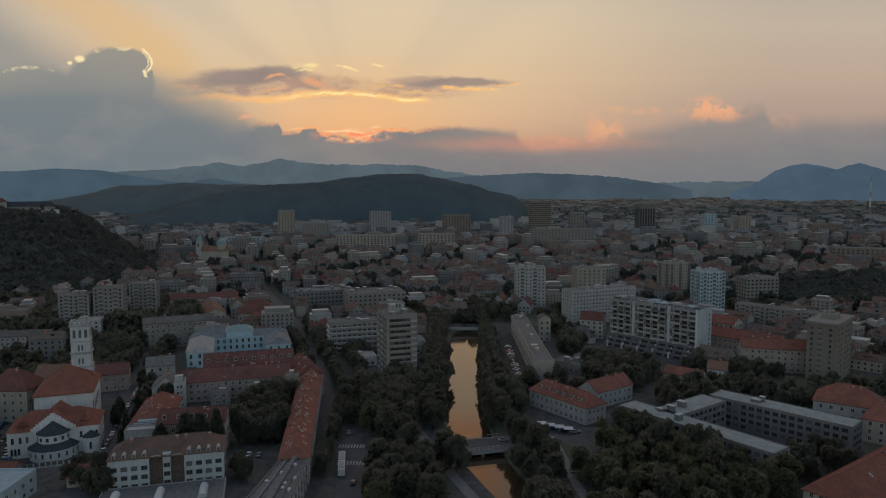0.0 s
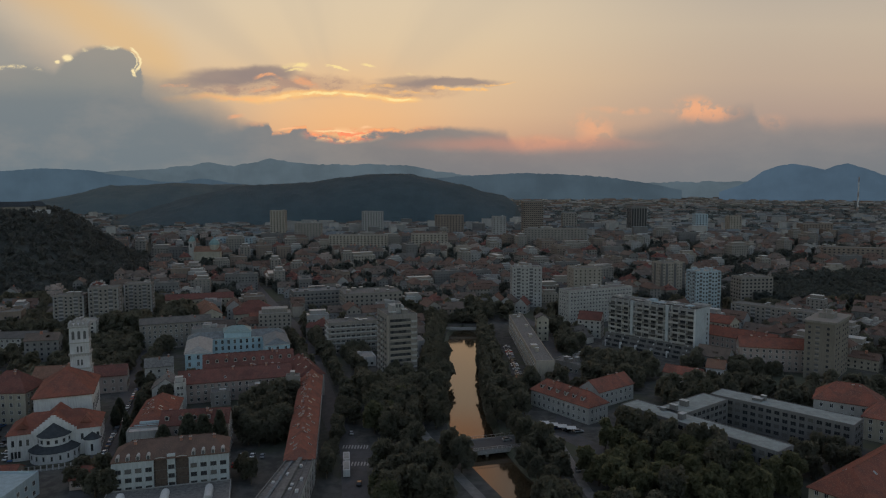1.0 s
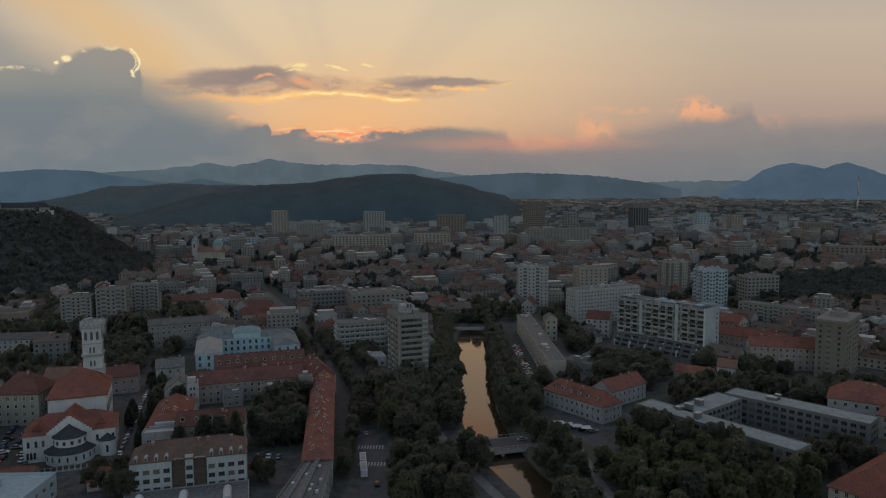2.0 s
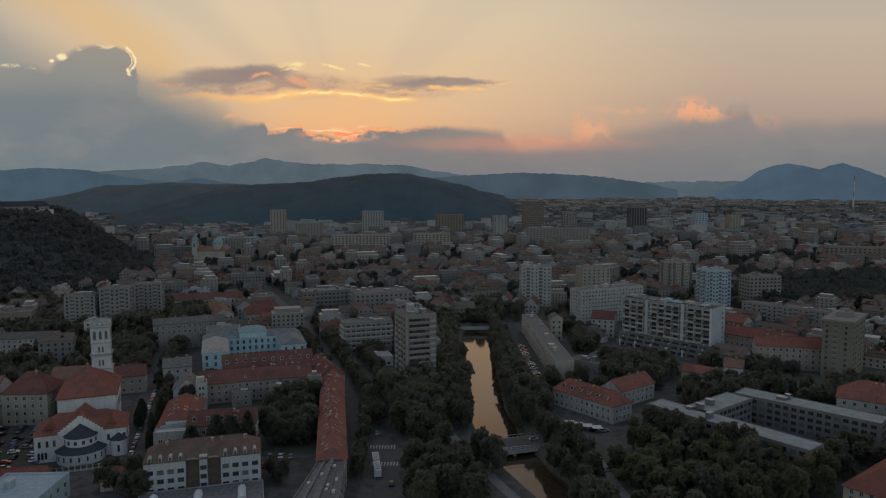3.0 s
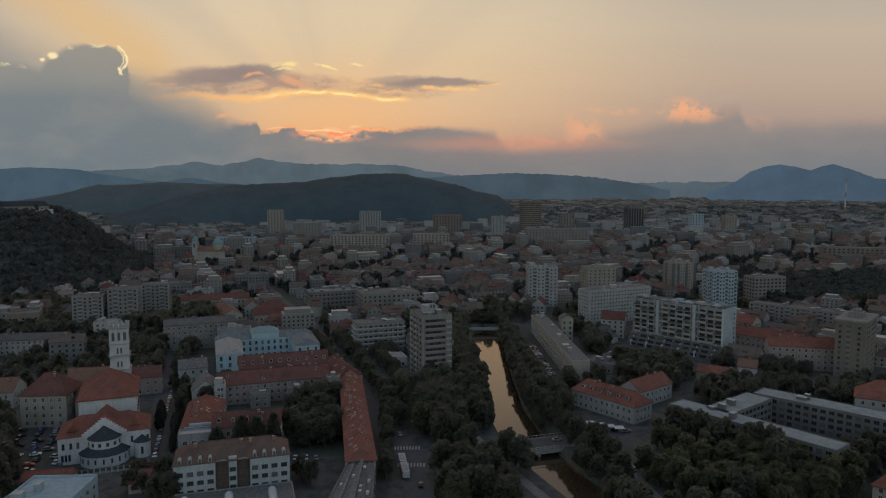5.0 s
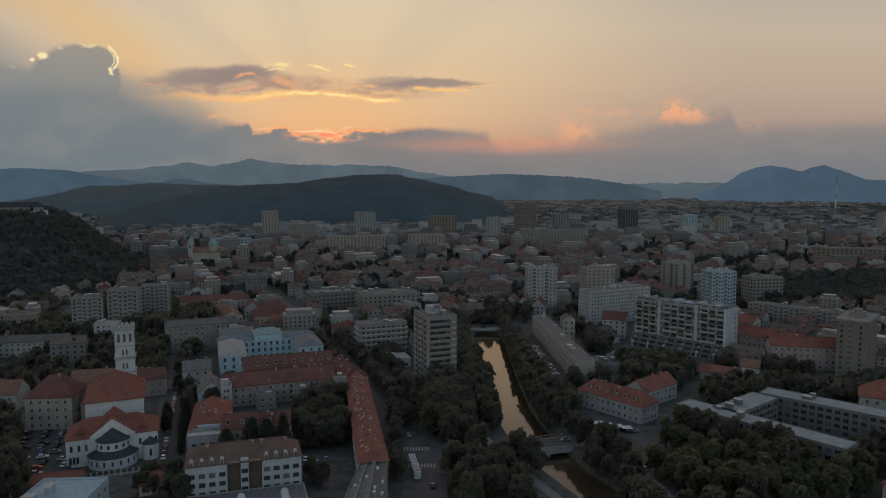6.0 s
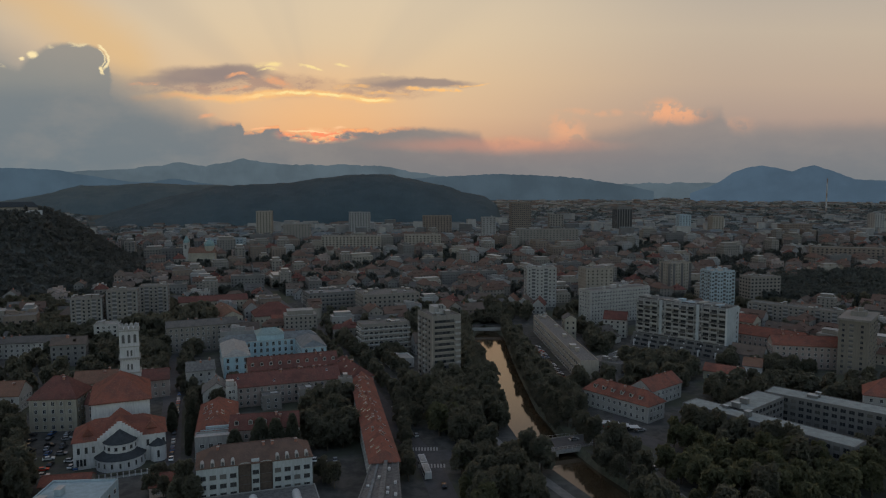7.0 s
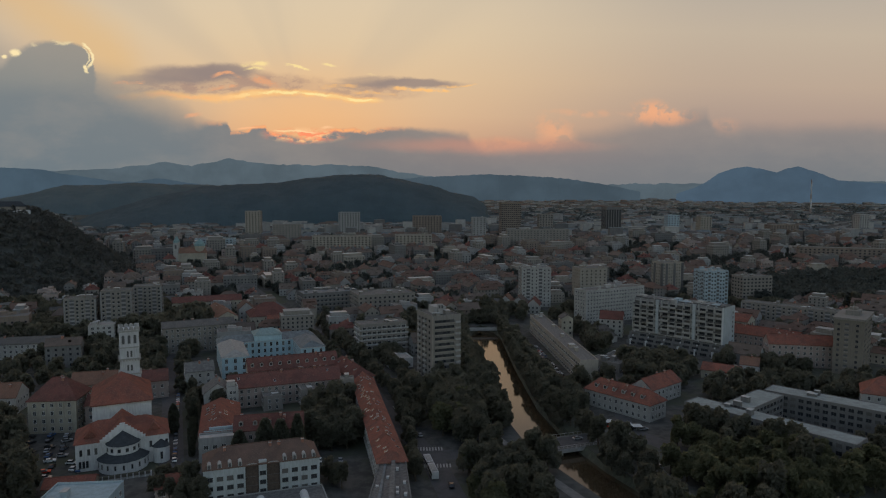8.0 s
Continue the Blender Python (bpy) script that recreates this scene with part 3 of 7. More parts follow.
    # the large grey bank below: its upper edge by direction, one curve each side of the sun
    west = [(-0.75, 0.150), (-0.63, 0.162), (-0.5836, 0.1679), (-0.5605, 0.1696), (-0.5414, 0.1658), (-0.526, 0.1628), (-0.5156, 0.1736), (-0.506, 0.1814), (-0.4862, 0.1914), (-0.4667, 0.1954), (-0.4282, 0.1941), (-0.4167, 0.1895), (-0.407, 0.180), (-0.402, 0.145), (-0.3916, 0.1385), (-0.3608, 0.1248), (-0.3221, 0.1109), (-0.2754, 0.0938), (-0.2677, 0.0891), (-0.2282, 0.090), (-0.2221, 0.0782), (-0.1983, 0.0783), (-0.1926, 0.0838), (-0.1728, 0.0847), (-0.169, 0.076), (-0.1492, 0.0721), (-0.1134, 0.0642), (-0.0933, 0.0722), (-0.0813, 0.0817), (-0.05, 0.0815)]
    east = [(-0.05, 0.0815), (-0.0373, 0.078), (-0.0172, 0.0832), (0.027, 0.084), (0.0752, 0.0797), (0.1076, 0.0766), (0.122, 0.062), (0.14, 0.053), (0.2052, 0.0552), (0.2458, 0.0609), (0.2863, 0.077), (0.33, 0.086), (0.3677, 0.0957), (0.4168, 0.0974), (0.4411, 0.1095), (0.4641, 0.1096), (0.475, 0.088), (0.5493, 0.0881), (0.85, 0.094)]
    side = g.step(u, -0.0502, -0.0498)
    top = g.math("ADD", g.math("MULTIPLY", curve(u, west), g.math("SUBTRACT", 1.0, side)), g.math("MULTIPLY", curve(u, east), side))
    below = g.math("SUBTRACT", top, v)
    hump = g.math("MULTIPLY", g.math("MULTIPLY", g.step(u0, -0.425, -0.405), g.step(u0, -0.24, -0.30)), g.step(v0, 0.165, 0.15))
    softness = g.math("ADD", g.math("ADD", g.step(u0, 0.0, 0.2, 0.0035, 0.016), g.step(u0, -0.43, -0.56, 0.0, 0.006)), g.math("MULTIPLY", hump, 0.030))
    # a thin grey skirt beside the tall heap
    skirt = g.math("MULTIPLY", g.step(below, -0.060, 0.005), g.math("MULTIPLY", g.math("MULTIPLY", g.step(u0, -0.44, -0.40), g.step(v0, 0.182, 0.15)), g.step(u0, -0.20, -0.34)))
    col = g.mix(g.math("MULTIPLY", skirt, 0.62), col, srgb(164, 153, 139))
    mask = g.step(below, g.math("MULTIPLY", softness, -1.0), softness)
    tone = g.ramp(g.math("DIVIDE", g.math("ADD", u0, 0.75), 1.55), [(0.0, srgb(110, 125, 134)), (0.3, srgb(114, 125, 132)), (0.42, srgb(132, 127, 127)), (0.55, srgb(144, 130, 126)), (0.75, srgb(138, 132, 132)), (1.0, srgb(122, 126, 130))])
    low = g.ramp(vn, [(0.0, srgb(104, 116, 124)), (0.2, srgb(113, 122, 127)), (0.4, srgb(124, 129, 130)), (0.48, srgb(141, 141, 136)), (0.62, srgb(153, 148, 139))])
    tone = g.mix(g.step(vn, 0.36, 0.52, 0.55, 0.85), tone, low)
    mottle = g.noise(7, 5, 0.6, raw, (1, 2, 1))
    tone = g.mix(g.math("MULTIPLY", g.step(mottle, 0.42, 0.66), 0.30), tone, srgb(152, 146, 140))
    thick = g.step(u0, -0.05, 0.32, 0.94, 0.62)
    col = g.mix(g.math("MULTIPLY", mask, thick), col, tone)
    # salmon light under the long low cloud
    col = g.mix(g.math("MULTIPLY", blob(0.13, 0.0600, 0.13, 0.0095, 0.8), 0.5), col, srgb(206, 146, 124))
    # its burning rim near the sun, and the bright lining of the tall heap
    rim = g.step(g.math("ABSOLUTE", g.math("SUBTRACT", below, 0.001)), 0.0045, 0.0005)
    near = g.math("MULTIPLY", g.step(away, 0.17, 0.04), g.step(ragged, 0.40, 0.56))
    col = g.mix(g.math("MULTIPLY", rim, near), col, srgb(255, 176, 118))
    ra, rb = g.math("DIVIDE", g.math("ADD", u, 0.4195), 0.0152), g.math("DIVIDE", g.math("SUBTRACT", v, 0.1765), 0.0165)
    rd = g.math("SQRT", g.math("ADD", g.math("MULTIPLY", ra, ra), g.math("MULTIPLY", rb, rb)))
    ring = g.math("ADD", g.step(g.math("ABSOLUTE", g.math("SUBTRACT", rd, 1.0)), 0.16, 0.03), g.step(g.math("ABSOLUTE", g.math("SUBTRACT", rd, 0.72)), 0.10, 0.02, 0.0, 0.7), True)
    ring = g.math("MULTIPLY", ring, g.math("MULTIPLY", g.step(ra, 0.15, 0.5), g.step(rb, -1.1, -0.6)))
    tail = g.math("MULTIPLY", g.step(g.math("ABSOLUTE", g.math("ADD", u, 0.4155)), 0.0035, 0.001), g.step(g.math("ABSOLUTE", g.math("SUBTRACT", v, 0.160)), 0.007, 0.003))
    pips = g.math("MAXIMUM", g.math("MAXIMUM", blob(-0.507, 0.1805, 0.0055, 0.0042, 0.5), blob(-0.521, 0.1755, 0.0035, 0.0018, 0.6)), g.math("MAXIMUM", ring, tail))
    lining = g.math("MULTIPLY", g.math("MULTIPLY", rim, g.math("ADD", g.math("MULTIPLY", g.step(u, -0.415, -0.43), g.step(u, -0.49, -0.48)), g.step(u, -0.538, -0.548), True)), g.step(ragged, 0.48, 0.62, 0.0, 0.6))
    col = g.mix(g.math("MAXIMUM", g.math("MULTIPLY", pips, g.step(ragged, 0.30, 0.48, 0.5, 1.0)), lining), col, srgb(252, 230, 178))
    # the sun's own fire in the notch of the bank
    heart = g.math("MULTIPLY", blob(-0.122, 0.072, 0.042, 0.009, 0.6), g.step(ragged, 0.38, 0.54))
    col = g.mix(heart, col, g.mix(thread, srgb(255, 150, 108), srgb(255, 200, 146)))
    for pts, thick_, tint in (([(-0.218, 0.0815), (-0.20, 0.083), (-0.18, 0.0825)], 0.0022, srgb(255, 190, 140)), ([(-0.165, 0.0795), (-0.135, 0.0780), (-0.10, 0.0765)], 0.0020, srgb(255, 214, 160)), ([(-0.103, 0.081), (-0.092, 0.0845), (-0.078, 0.0845)], 0.003, srgb(255, 200, 150)), ([(-0.285, 0.098), (-0.27, 0.0985), (-0.258, 0.101)], 0.004, srgb(232, 170, 130))):
        col = g.mix(g.math("MULTIPLY", stroke(pts, thick_, 0.012), 0.8), col, tint)
    em = g.t.nodes.new("ShaderNodeEmission")
    g.t.links.new(col, em.inputs[0])
    em.inputs[1].default_value = GLOW
    g.t.links.new(em.outputs[0], g.out.inputs[0])
    return g.mat


def sky_backdrop():
    s, uv, R = Shape(), [], 4780.0
    na, ne = 72, 30
    for i in range(na + 1):
        a = radians(-58 + 116 * i / na)
        for j in range(ne + 1):
            e = radians(-2 + 40 * j / ne)
            x, y, z = math.sin(a) * math.cos(e), math.cos(a) * math.cos(e), math.sin(e)
            c, sn = math.cos(SKY_TURN), math.sin(SKY_TURN)
            s.v.append((R * (x * c + y * sn), R * (y * c - x * sn), 105 + R * z))
            uv.append((x / y, z / y))
    for i in range(na):
        for j in range(ne):
            q = (i * (ne + 1) + j, i * (ne + 1) + j + 1, (i + 1) * (ne + 1) + j + 1, (i + 1) * (ne + 1) + j)
            s.f.append(q), s.m.append(0)
    me = s.mesh("backdrop_sky", sky_material())
    lay = me.uv_layers.new(name="sky")
    for lp in me.loops:
        lay.data[lp.index].uv = uv[lp.vertex_index]
    tagged(new("backdrop_sky", me), "sunset sky with grey clouds and glowing edges", "sky", kind="structure")


sky_backdrop()


# ---- wooded hills ----
def clump(s, x, y, z, r, m=0, rnd=random):
    """A small tuft of leaves: two bent blades at odd angles."""
    for _ in range(2):
        a, t = rnd.uniform(0, 6.283), rnd.uniform(-0.9, 0.9)
        ux, uy, uz = math.cos(a) * r, math.sin(a) * r, 0.0
        vx, vy, vz = -math.sin(a) * math.sin(t) * r, math.cos(a) * math.sin(t) * r, math.cos(t) * r
        b = 0.4 * r
        s.poly([(x - ux - vx, y - uy - vy, z - vz), (x + ux - vx * 0.6, y + uy - vy * 0.6, z - vz * 0.8 + b), (x + ux * 0.7 + vx, y + uy * 0.7 + vy, z + vz), (x - ux * 0.8 + vx * 0.7, y - uy * 0.8 + vy * 0.7, z + vz * 0.6 - b * 0.5)], m)


def castle_height(x, y):
    dx, dy = x + 574, y - 818
    across, along = dx * 0.8066 + dy * 0.5905, dx * -0.5905 + dy * 0.8066
    d = math.hypot(max(across, across * 0.45), along * 0.75)
    k = min(1, max(0, (d - 60) / 135))
    k = k * k * (3 - 2 * k)
    return 74 * (1 - k) + 3.0 * noise.noise((x / 40, y / 40, 0)) * (1 - k) - 0.6


def castle_hill():
    s, n = Shape(), 46
    x0, x1, y0, y1 = -1050, -310, 520, 1100
    for i in range(n + 1):
        for j in range(n + 1):
            x, y = x0 + (x1 - x0) * i / n, y0 + (y1 - y0) * j / n
            s.v.append((x, y, castle_height(x, y)))
    for i in range(n):
        for j in range(n):
            s.f.append((i * (n + 1) + j, (i + 1) * (n + 1) + j, (i + 1) * (n + 1) + j + 1, i * (n + 1) + j + 1)), s.m.append(0)
    structure("ground_castle_hill", s, M["wood_floor"], "steep hill under dense woods", "hill")
    rnd, c = random.Random(5), Shape()
    for _ in range(6500):
        x, y = rnd.uniform(-800, -310), rnd.uniform(560, 960)
        h = castle_height(x, y)
        if h < 1.0 or (h > 68 and abs(x + 528) < 48 and abs(y - 806) < 26):
            continue
        tall = rnd.uniform(5, 10)
        for _ in range(9):
            a, q = rnd.uniform(0, 6.283), rnd.random() ** 0.5 * 3.6
            clump(c, x + q * math.cos(a), y + q * math.sin(a), h + tall - q * 0.9 + rnd.uniform(-1.8, 0.8), rnd.uniform(0.9, 1.7), 0, rnd)
    tagged(new("hill_woods", c.mesh("hill_woods", M["leaf_wood"])), "dense dark green woods covering the castle hill", "woods", kind="stuff")


castle_hill()

# crest by direction: slope above the eye
WOOD = [(-0.49, -0.052), (-0.46, -0.046), (-0.4419, -0.034), (-0.425, -0.028), (-0.385, -0.0155), (-0.33, -0.001), (-0.2728, 0.0042), (-0.228, 0.0051), (-0.1973, 0.0099), (-0.1661, 0.0155), (-0.1425, 0.0187), (-0.1187, 0.0188), (-0.0867, 0.018), (-0.0626, 0.0132), (-0.0222, 0.0036), (0.0021, -0.0029), (0.0263, -0.0093), (0.0465, -0.0157), (0.0626, -0.0258), (0.072, -0.05)]
WOOD_BACK = [(-0.72, -0.03), (-0.60, -0.024), (-0.5232, -0.0137), (-0.4989, -0.0075), (-0.4791, -0.0011), (-0.4704, 0.0018), (-0.4348, 0.0025), (-0.3971, 0.0056), (-0.3642, 0.0041), (-0.3161, 0.0019), (-0.27, 0.0), (-0.2, -0.012), (-0.15, -0.03)]


def wooded_ridge(name, crest, near, deep, c1, c2, c3, label, seed):
    s, seg, k, rnd = Shape(), 460, 44, random.Random(seed)
    qs, vs = [p[0] for p in crest], [p[1] for p in crest]
    for i in range(seg + 1):
        q = qs[0] + (qs[-1] - qs[0]) * i / seg
        top = 105 + float(np.interp(q, qs, vs)) * (near + deep * 0.42)
        for j in range(k):
            t = j / (k - 1)
            r = near + deep * t
            h = -12 + (top + 12) * math.sin(math.pi * t ** 0.85) ** 0.8
            h += (rnd.uniform(-0.5, 0.5) + 6 * noise.noise((q * 30, t * 6, seed)) + 3.0 * noise.noise((q * 110, t * 40, seed))) * (1 if 0 < j < k - 1 else 0)
            s.v.append((r * q, r * math.sqrt(1 - q * q), h))
    for i in range(seg):
        for j in range(k - 1):
            s.f.append((i * k + j, (i + 1) * k + j, (i + 1) * k + j + 1, i * k + j + 1)), s.m.append(0)
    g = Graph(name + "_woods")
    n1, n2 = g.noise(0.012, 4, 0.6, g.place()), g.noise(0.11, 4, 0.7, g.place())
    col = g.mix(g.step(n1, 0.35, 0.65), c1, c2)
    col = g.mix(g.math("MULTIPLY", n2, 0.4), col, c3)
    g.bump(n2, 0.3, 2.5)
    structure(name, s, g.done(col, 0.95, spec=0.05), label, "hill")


# the bluish colours hold the distance haze, paler on the farther hill
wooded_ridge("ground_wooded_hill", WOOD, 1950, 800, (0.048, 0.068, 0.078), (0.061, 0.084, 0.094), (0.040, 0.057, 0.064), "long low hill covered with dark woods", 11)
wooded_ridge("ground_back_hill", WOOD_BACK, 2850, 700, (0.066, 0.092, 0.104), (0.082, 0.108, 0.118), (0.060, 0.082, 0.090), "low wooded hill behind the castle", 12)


# ---- building parts ----
WIN = {}


def window_mesh(w, h, frame="frame", bars=1, sill=True):
    key = (round(w, 2), round(h, 2), frame, bars, sill)
    if key in WIN:
        return WIN[key]
    s, t = Shape(), 0.09
    s.poly([(-w / 2, -0.03, 0), (w / 2, -0.03, 0), (w / 2, -0.03, h), (-w / 2, -0.03, h)], 1)
    s.box(-w / 2 - t, -w / 2, -0.09, 0, -t, h + t, 0, True).box(w / 2, w / 2 + t, -0.09, 0, -t, h + t, 0, True)
    s.box(-w / 2, w / 2, -0.09, 0, h, h + t, 0, True)
    s.box(-w / 2 - 0.12, w / 2 + 0.12, -0.2 if sill else -0.09, 0, -t, 0, 0)
    for i in range(bars):
        x = -w / 2 + w * (i + 1) / (bars + 1)
        s.box(x - 0.035, x + 0.035, -0.07, -0.03, 0, h, 0, True)
    WIN[key] = s.mesh("window", [M[frame], M["glass"]])
    return WIN[key]


SIDES = {"front": 0, "right": 90, "back": 180, "left": -90}


def on_side(side, w, d, a, z):
    """Pose on a wall of a block w by d: a metres along it, z up, facing out."""
    out = d / 2 if side in ("front", "back") else w / 2
    return pose(0, 0, 0, 0, 0, SIDES[side]) @ pose(a, -out, z)


def rows_of_windows(parent, side, w, d, floors, z0, storey, cols, ww, wh, frame="frame", bars=1, margin=1.6, skip=None, name="window", reach=None):
    length = (w if side in ("front", "back") else d) if reach is None else reach
    me = window_mesh(ww, wh, frame, bars)
    for f in range(floors):
        for c in range(cols):
            if skip and skip(f, c):
                continue
            a = -length / 2 + margin + (length - 2 * margin) * (c + 0.5) / cols
            part(name, me, None, parent, at=on_side(side, w, d, a, z0 + f * storey))


def far_windows(s, w, d, h, st, m=0, pitch=3.3, ww=1.2, wh=1.4):
    """Small panes on all four walls, for buildings too far to tell the windows apart."""
    floors = max(1, int(h / st))
    for f in range(floors):
        z = 1.0 + f * st
        for side in range(4):
            ln, out = (w, d / 2) if side % 2 == 0 else (d, w / 2)
            n = max(1, int(ln / pitch))
            for k in range(n):
                a = -ln / 2 + ln * (k + 0.5) / n
                c, sn = ((1, 0), (0, 1), (-1, 0), (0, -1))[side]
                pts = [(a - ww / 2, z), (a + ww / 2, z), (a + ww / 2, z + wh), (a - ww / 2, z + wh)]
                s.poly([(c * x + sn * (out + 0.05), sn * x - c * (out + 0.05), zz) for x, zz in pts], m)


def gable_walls(w, d, h, rise):
    s = Shape()
    s.ring([(-w / 2, -d / 2), (w / 2, -d / 2), (w / 2, d / 2), (-w / 2, d / 2)], -0.5, h, top=False)
    for x in (-w / 2, w / 2):
        tri = [(x, -d / 2, h), (x, d / 2, h), (x, 0, h + rise)]
        s.poly(tri if x > 0 else tri[::-1])
    return s


def gable_roof(w, d, h, rise, over=0.6, thick=0.28, hip=0.0):
    """A pitched roof with thickness; hip: how far the ridge stops short of each end."""
    s = Shape()
    drop = over * rise / (d / 2)
    x, y, r = w / 2 + (over if hip else 0.3), d / 2 + over, w / 2 - hip + (0 if hip else 0.3)
    for up in (0.0, thick):
        z0, z1 = h - drop + up, h + rise + up
        A, B, C, D, E, F = (-x, -y, z0), (x, -y, z0), (x, y, z0), (-x, y, z0), (-r, 0, z1), (r, 0, z1)
        for f in ((A, B, F, E), (C, D, E, F), (B, C, F), (D, A, E)):
            if len(f) == 3 and not hip:
                continue
            s.poly(f if up else f[::-1])
    z0 = h - drop
    for a, b in (((-x, -y), (x, -y)), ((x, y), (-x, y))) + ((((x, -y), (x, y)), ((-x, y), (-x, -y))) if hip else ()):
        s.poly([(*a, z0), (*b, z0), (*b, z0 + thick), (*a, z0 + thick)])
    if not hip:
        for sx in (-x, x):
            e = r if sx > 0 else -r
            for sy in (-y, y):
                q = [(sx, sy, z0), (e, 0, h + rise), (e, 0, h + rise + thick), (sx, sy, z0 + thick)]
                s.poly(q if sx * sy < 0 else q[::-1])
    # ridge cap
    s.box(-r, r, -0.18, 0.18, h + rise + thick - 0.12, h + rise + thick + 0.08)
    return s


def chimney_mesh(h=2.0):
    key = ("chimney", h)
    if key not in WIN:
        s = Shape().box(-0.45, 0.45, -0.35, 0.35, 0, h).box(-0.55, 0.55, -0.45, 0.45, h, h + 0.18, 1)
        s.box(-0.3, -0.05, -0.15, 0.15, h + 0.18, h + 0.5).box(0.05, 0.3, -0.15, 0.15, h + 0.18, h + 0.5)
        WIN[key] = s.mesh("chimney", [M["brick"], M["concrete"]])
    return WIN[key]


def dormer_mesh(roof):
    key = ("dormer", roof)
    if key not in WIN:
        s = Shape().box(-0.8, 0.8, -0.2, 2.4, -0.4, 1.5)
        s.poly([(-1.05, -0.5, 1.42), (0, -0.5, 2.1), (0, 2.6, 2.1), (-1.05, 2.6, 1.42)], 1)
        s.poly([(0, -0.5, 2.1), (1.05, -0.5, 1.42), (1.05, 2.6, 1.42), (0, 2.6, 2.1)], 1)
        s.poly([(-0.8, -0.2, 1.5), (0.8, -0.2, 1.5), (0, -0.2, 2.05)])
        s.poly([(-0.55, -0.23, 0.15), (0.55, -0.23, 0.15), (0.55, -0.23, 1.35), (-0.55, -0.23, 1.35)], 2)
        WIN[key] = s.mesh("dormer", [M["offwhite"], M[roof], M["glass"]])
    return WIN[key]


def arched_dormer():
    """A narrow upright window that breaks the eaves, under a round pale hood."""
    if "arched_dormer" not in WIN:
        s = Shape()
        for half, tall, y, m in ((0.62, 1.5, -0.12, 0), (0.40, 1.38, -0.16, 1)):
            rim = [(half, 0)] + [(half * math.cos(t), tall + half * math.sin(t)) for t in np.linspace(0, math.pi, 7)] + [(-half, 0)]
            s.poly([(x, y, z) for x, z in rim], m)
            if m == 0:
                for (xa, za), (xb, zb) in zip(rim, rim[1:]):
                    s.poly([(xa, y, za), (xa, 2.6, za), (xb, 2.6, zb), (xb, y, zb)])
        WIN["arched_dormer"] = s.mesh("dormer", [M["offwhite"], M["darkframe"]])
    return WIN["arched_dormer"]


def skylight_mesh():
    if "skylight" not in WIN:
        s = Shape().box(-0.5, 0.5, -0.7, 0.7, 0, 0.12, 0).poly([(-0.4, -0.6, 0.124), (0.4, -0.6, 0.124), (0.4, 0.6, 0.124), (-0.4, 0.6, 0.124)], 1)
        WIN["skylight"] = s.mesh("skylight", [M["steel"], M["glass"]])
    return WIN["skylight"]


def pitched_house(name, x, y, rot, w, d, h, rise, wall, roof, label, category="house", hip=0.0, floors=None, cols=None, chimneys=2, dormers=0, skylights=0, sides=("front", "left", "right"), group="", seed=0, ww=1.1, wh=1.6):
    o = thing(name, x, y, rot, label, category, group)
    claim(x, y, w, d, rot)
    part("wall", gable_walls(w, d, h, rise) if not hip else Shape().ring([(-w / 2, -d / 2), (w / 2, -d / 2), (w / 2, d / 2), (-w / 2, d / 2)], -0.5, h, top=False), M[wall], o)
    rf = part("roof", gable_roof(w, d, h, rise, hip=hip), M[roof], o)
    rnd = random.Random(seed + int(abs(x) * 7 + y))
    for _ in range(chimneys):
        cx, cy = rnd.uniform(-w * 0.4, w * 0.4), rnd.uniform(-d * 0.2, d * 0.2)
        lim = w / 2 - hip
        zc = h + rise * (1 - abs(cy) / (d / 2)) if abs(cx) < lim else h + rise * 0.3
        part("chimney", chimney_mesh(1.8), None, rf, at=pose(cx, cy, zc - 0.5))
    slope = math.degrees(math.atan2(rise, d / 2))
    for i in range(dormers):
        cx = -w / 2 + hip * 0.7 + (w - 1.4 * hip) * (i + 0.5) / dormers
        cy = -d / 2 * 0.72
        part("dormer", dormer_mesh(roof), None, rf, at=pose(cx, cy, h + rise * 0.28 + 0.25))
    for i in range(skylights):
        cx = -w / 2 + hip + (w - 2 * hip) * (i + rnd.uniform(0.2, 0.8)) / skylights
        sg = rnd.choice((-1, 1))
        t = rnd.uniform(0.25, 0.75)
        cy = sg * d / 2 * t
        part("skylight", skylight_mesh(), None, rf, at=pose(cx, cy, h + rise * (1 - t) + 0.3, -sg * slope))
    floors = floors or max(1, int(h / 3.2))
    st = (h - 0.8) / floors
    if y > 470:
        s = Shape()
        far_windows(s, w, d, h, st)
        part("glazing", s, M["glass"], o, kind="stuff")
        return o
    for side in sides:
        ln = w if side in ("front", "back") else d
        k = (cols if side in ("front", "back") and cols else max(2, int(ln / 3.2)))
        rows_of_windows(o, side, w, d, floors, 1.1, st, k, ww, min(wh, st - 1.0), margin=1.0)
    return o


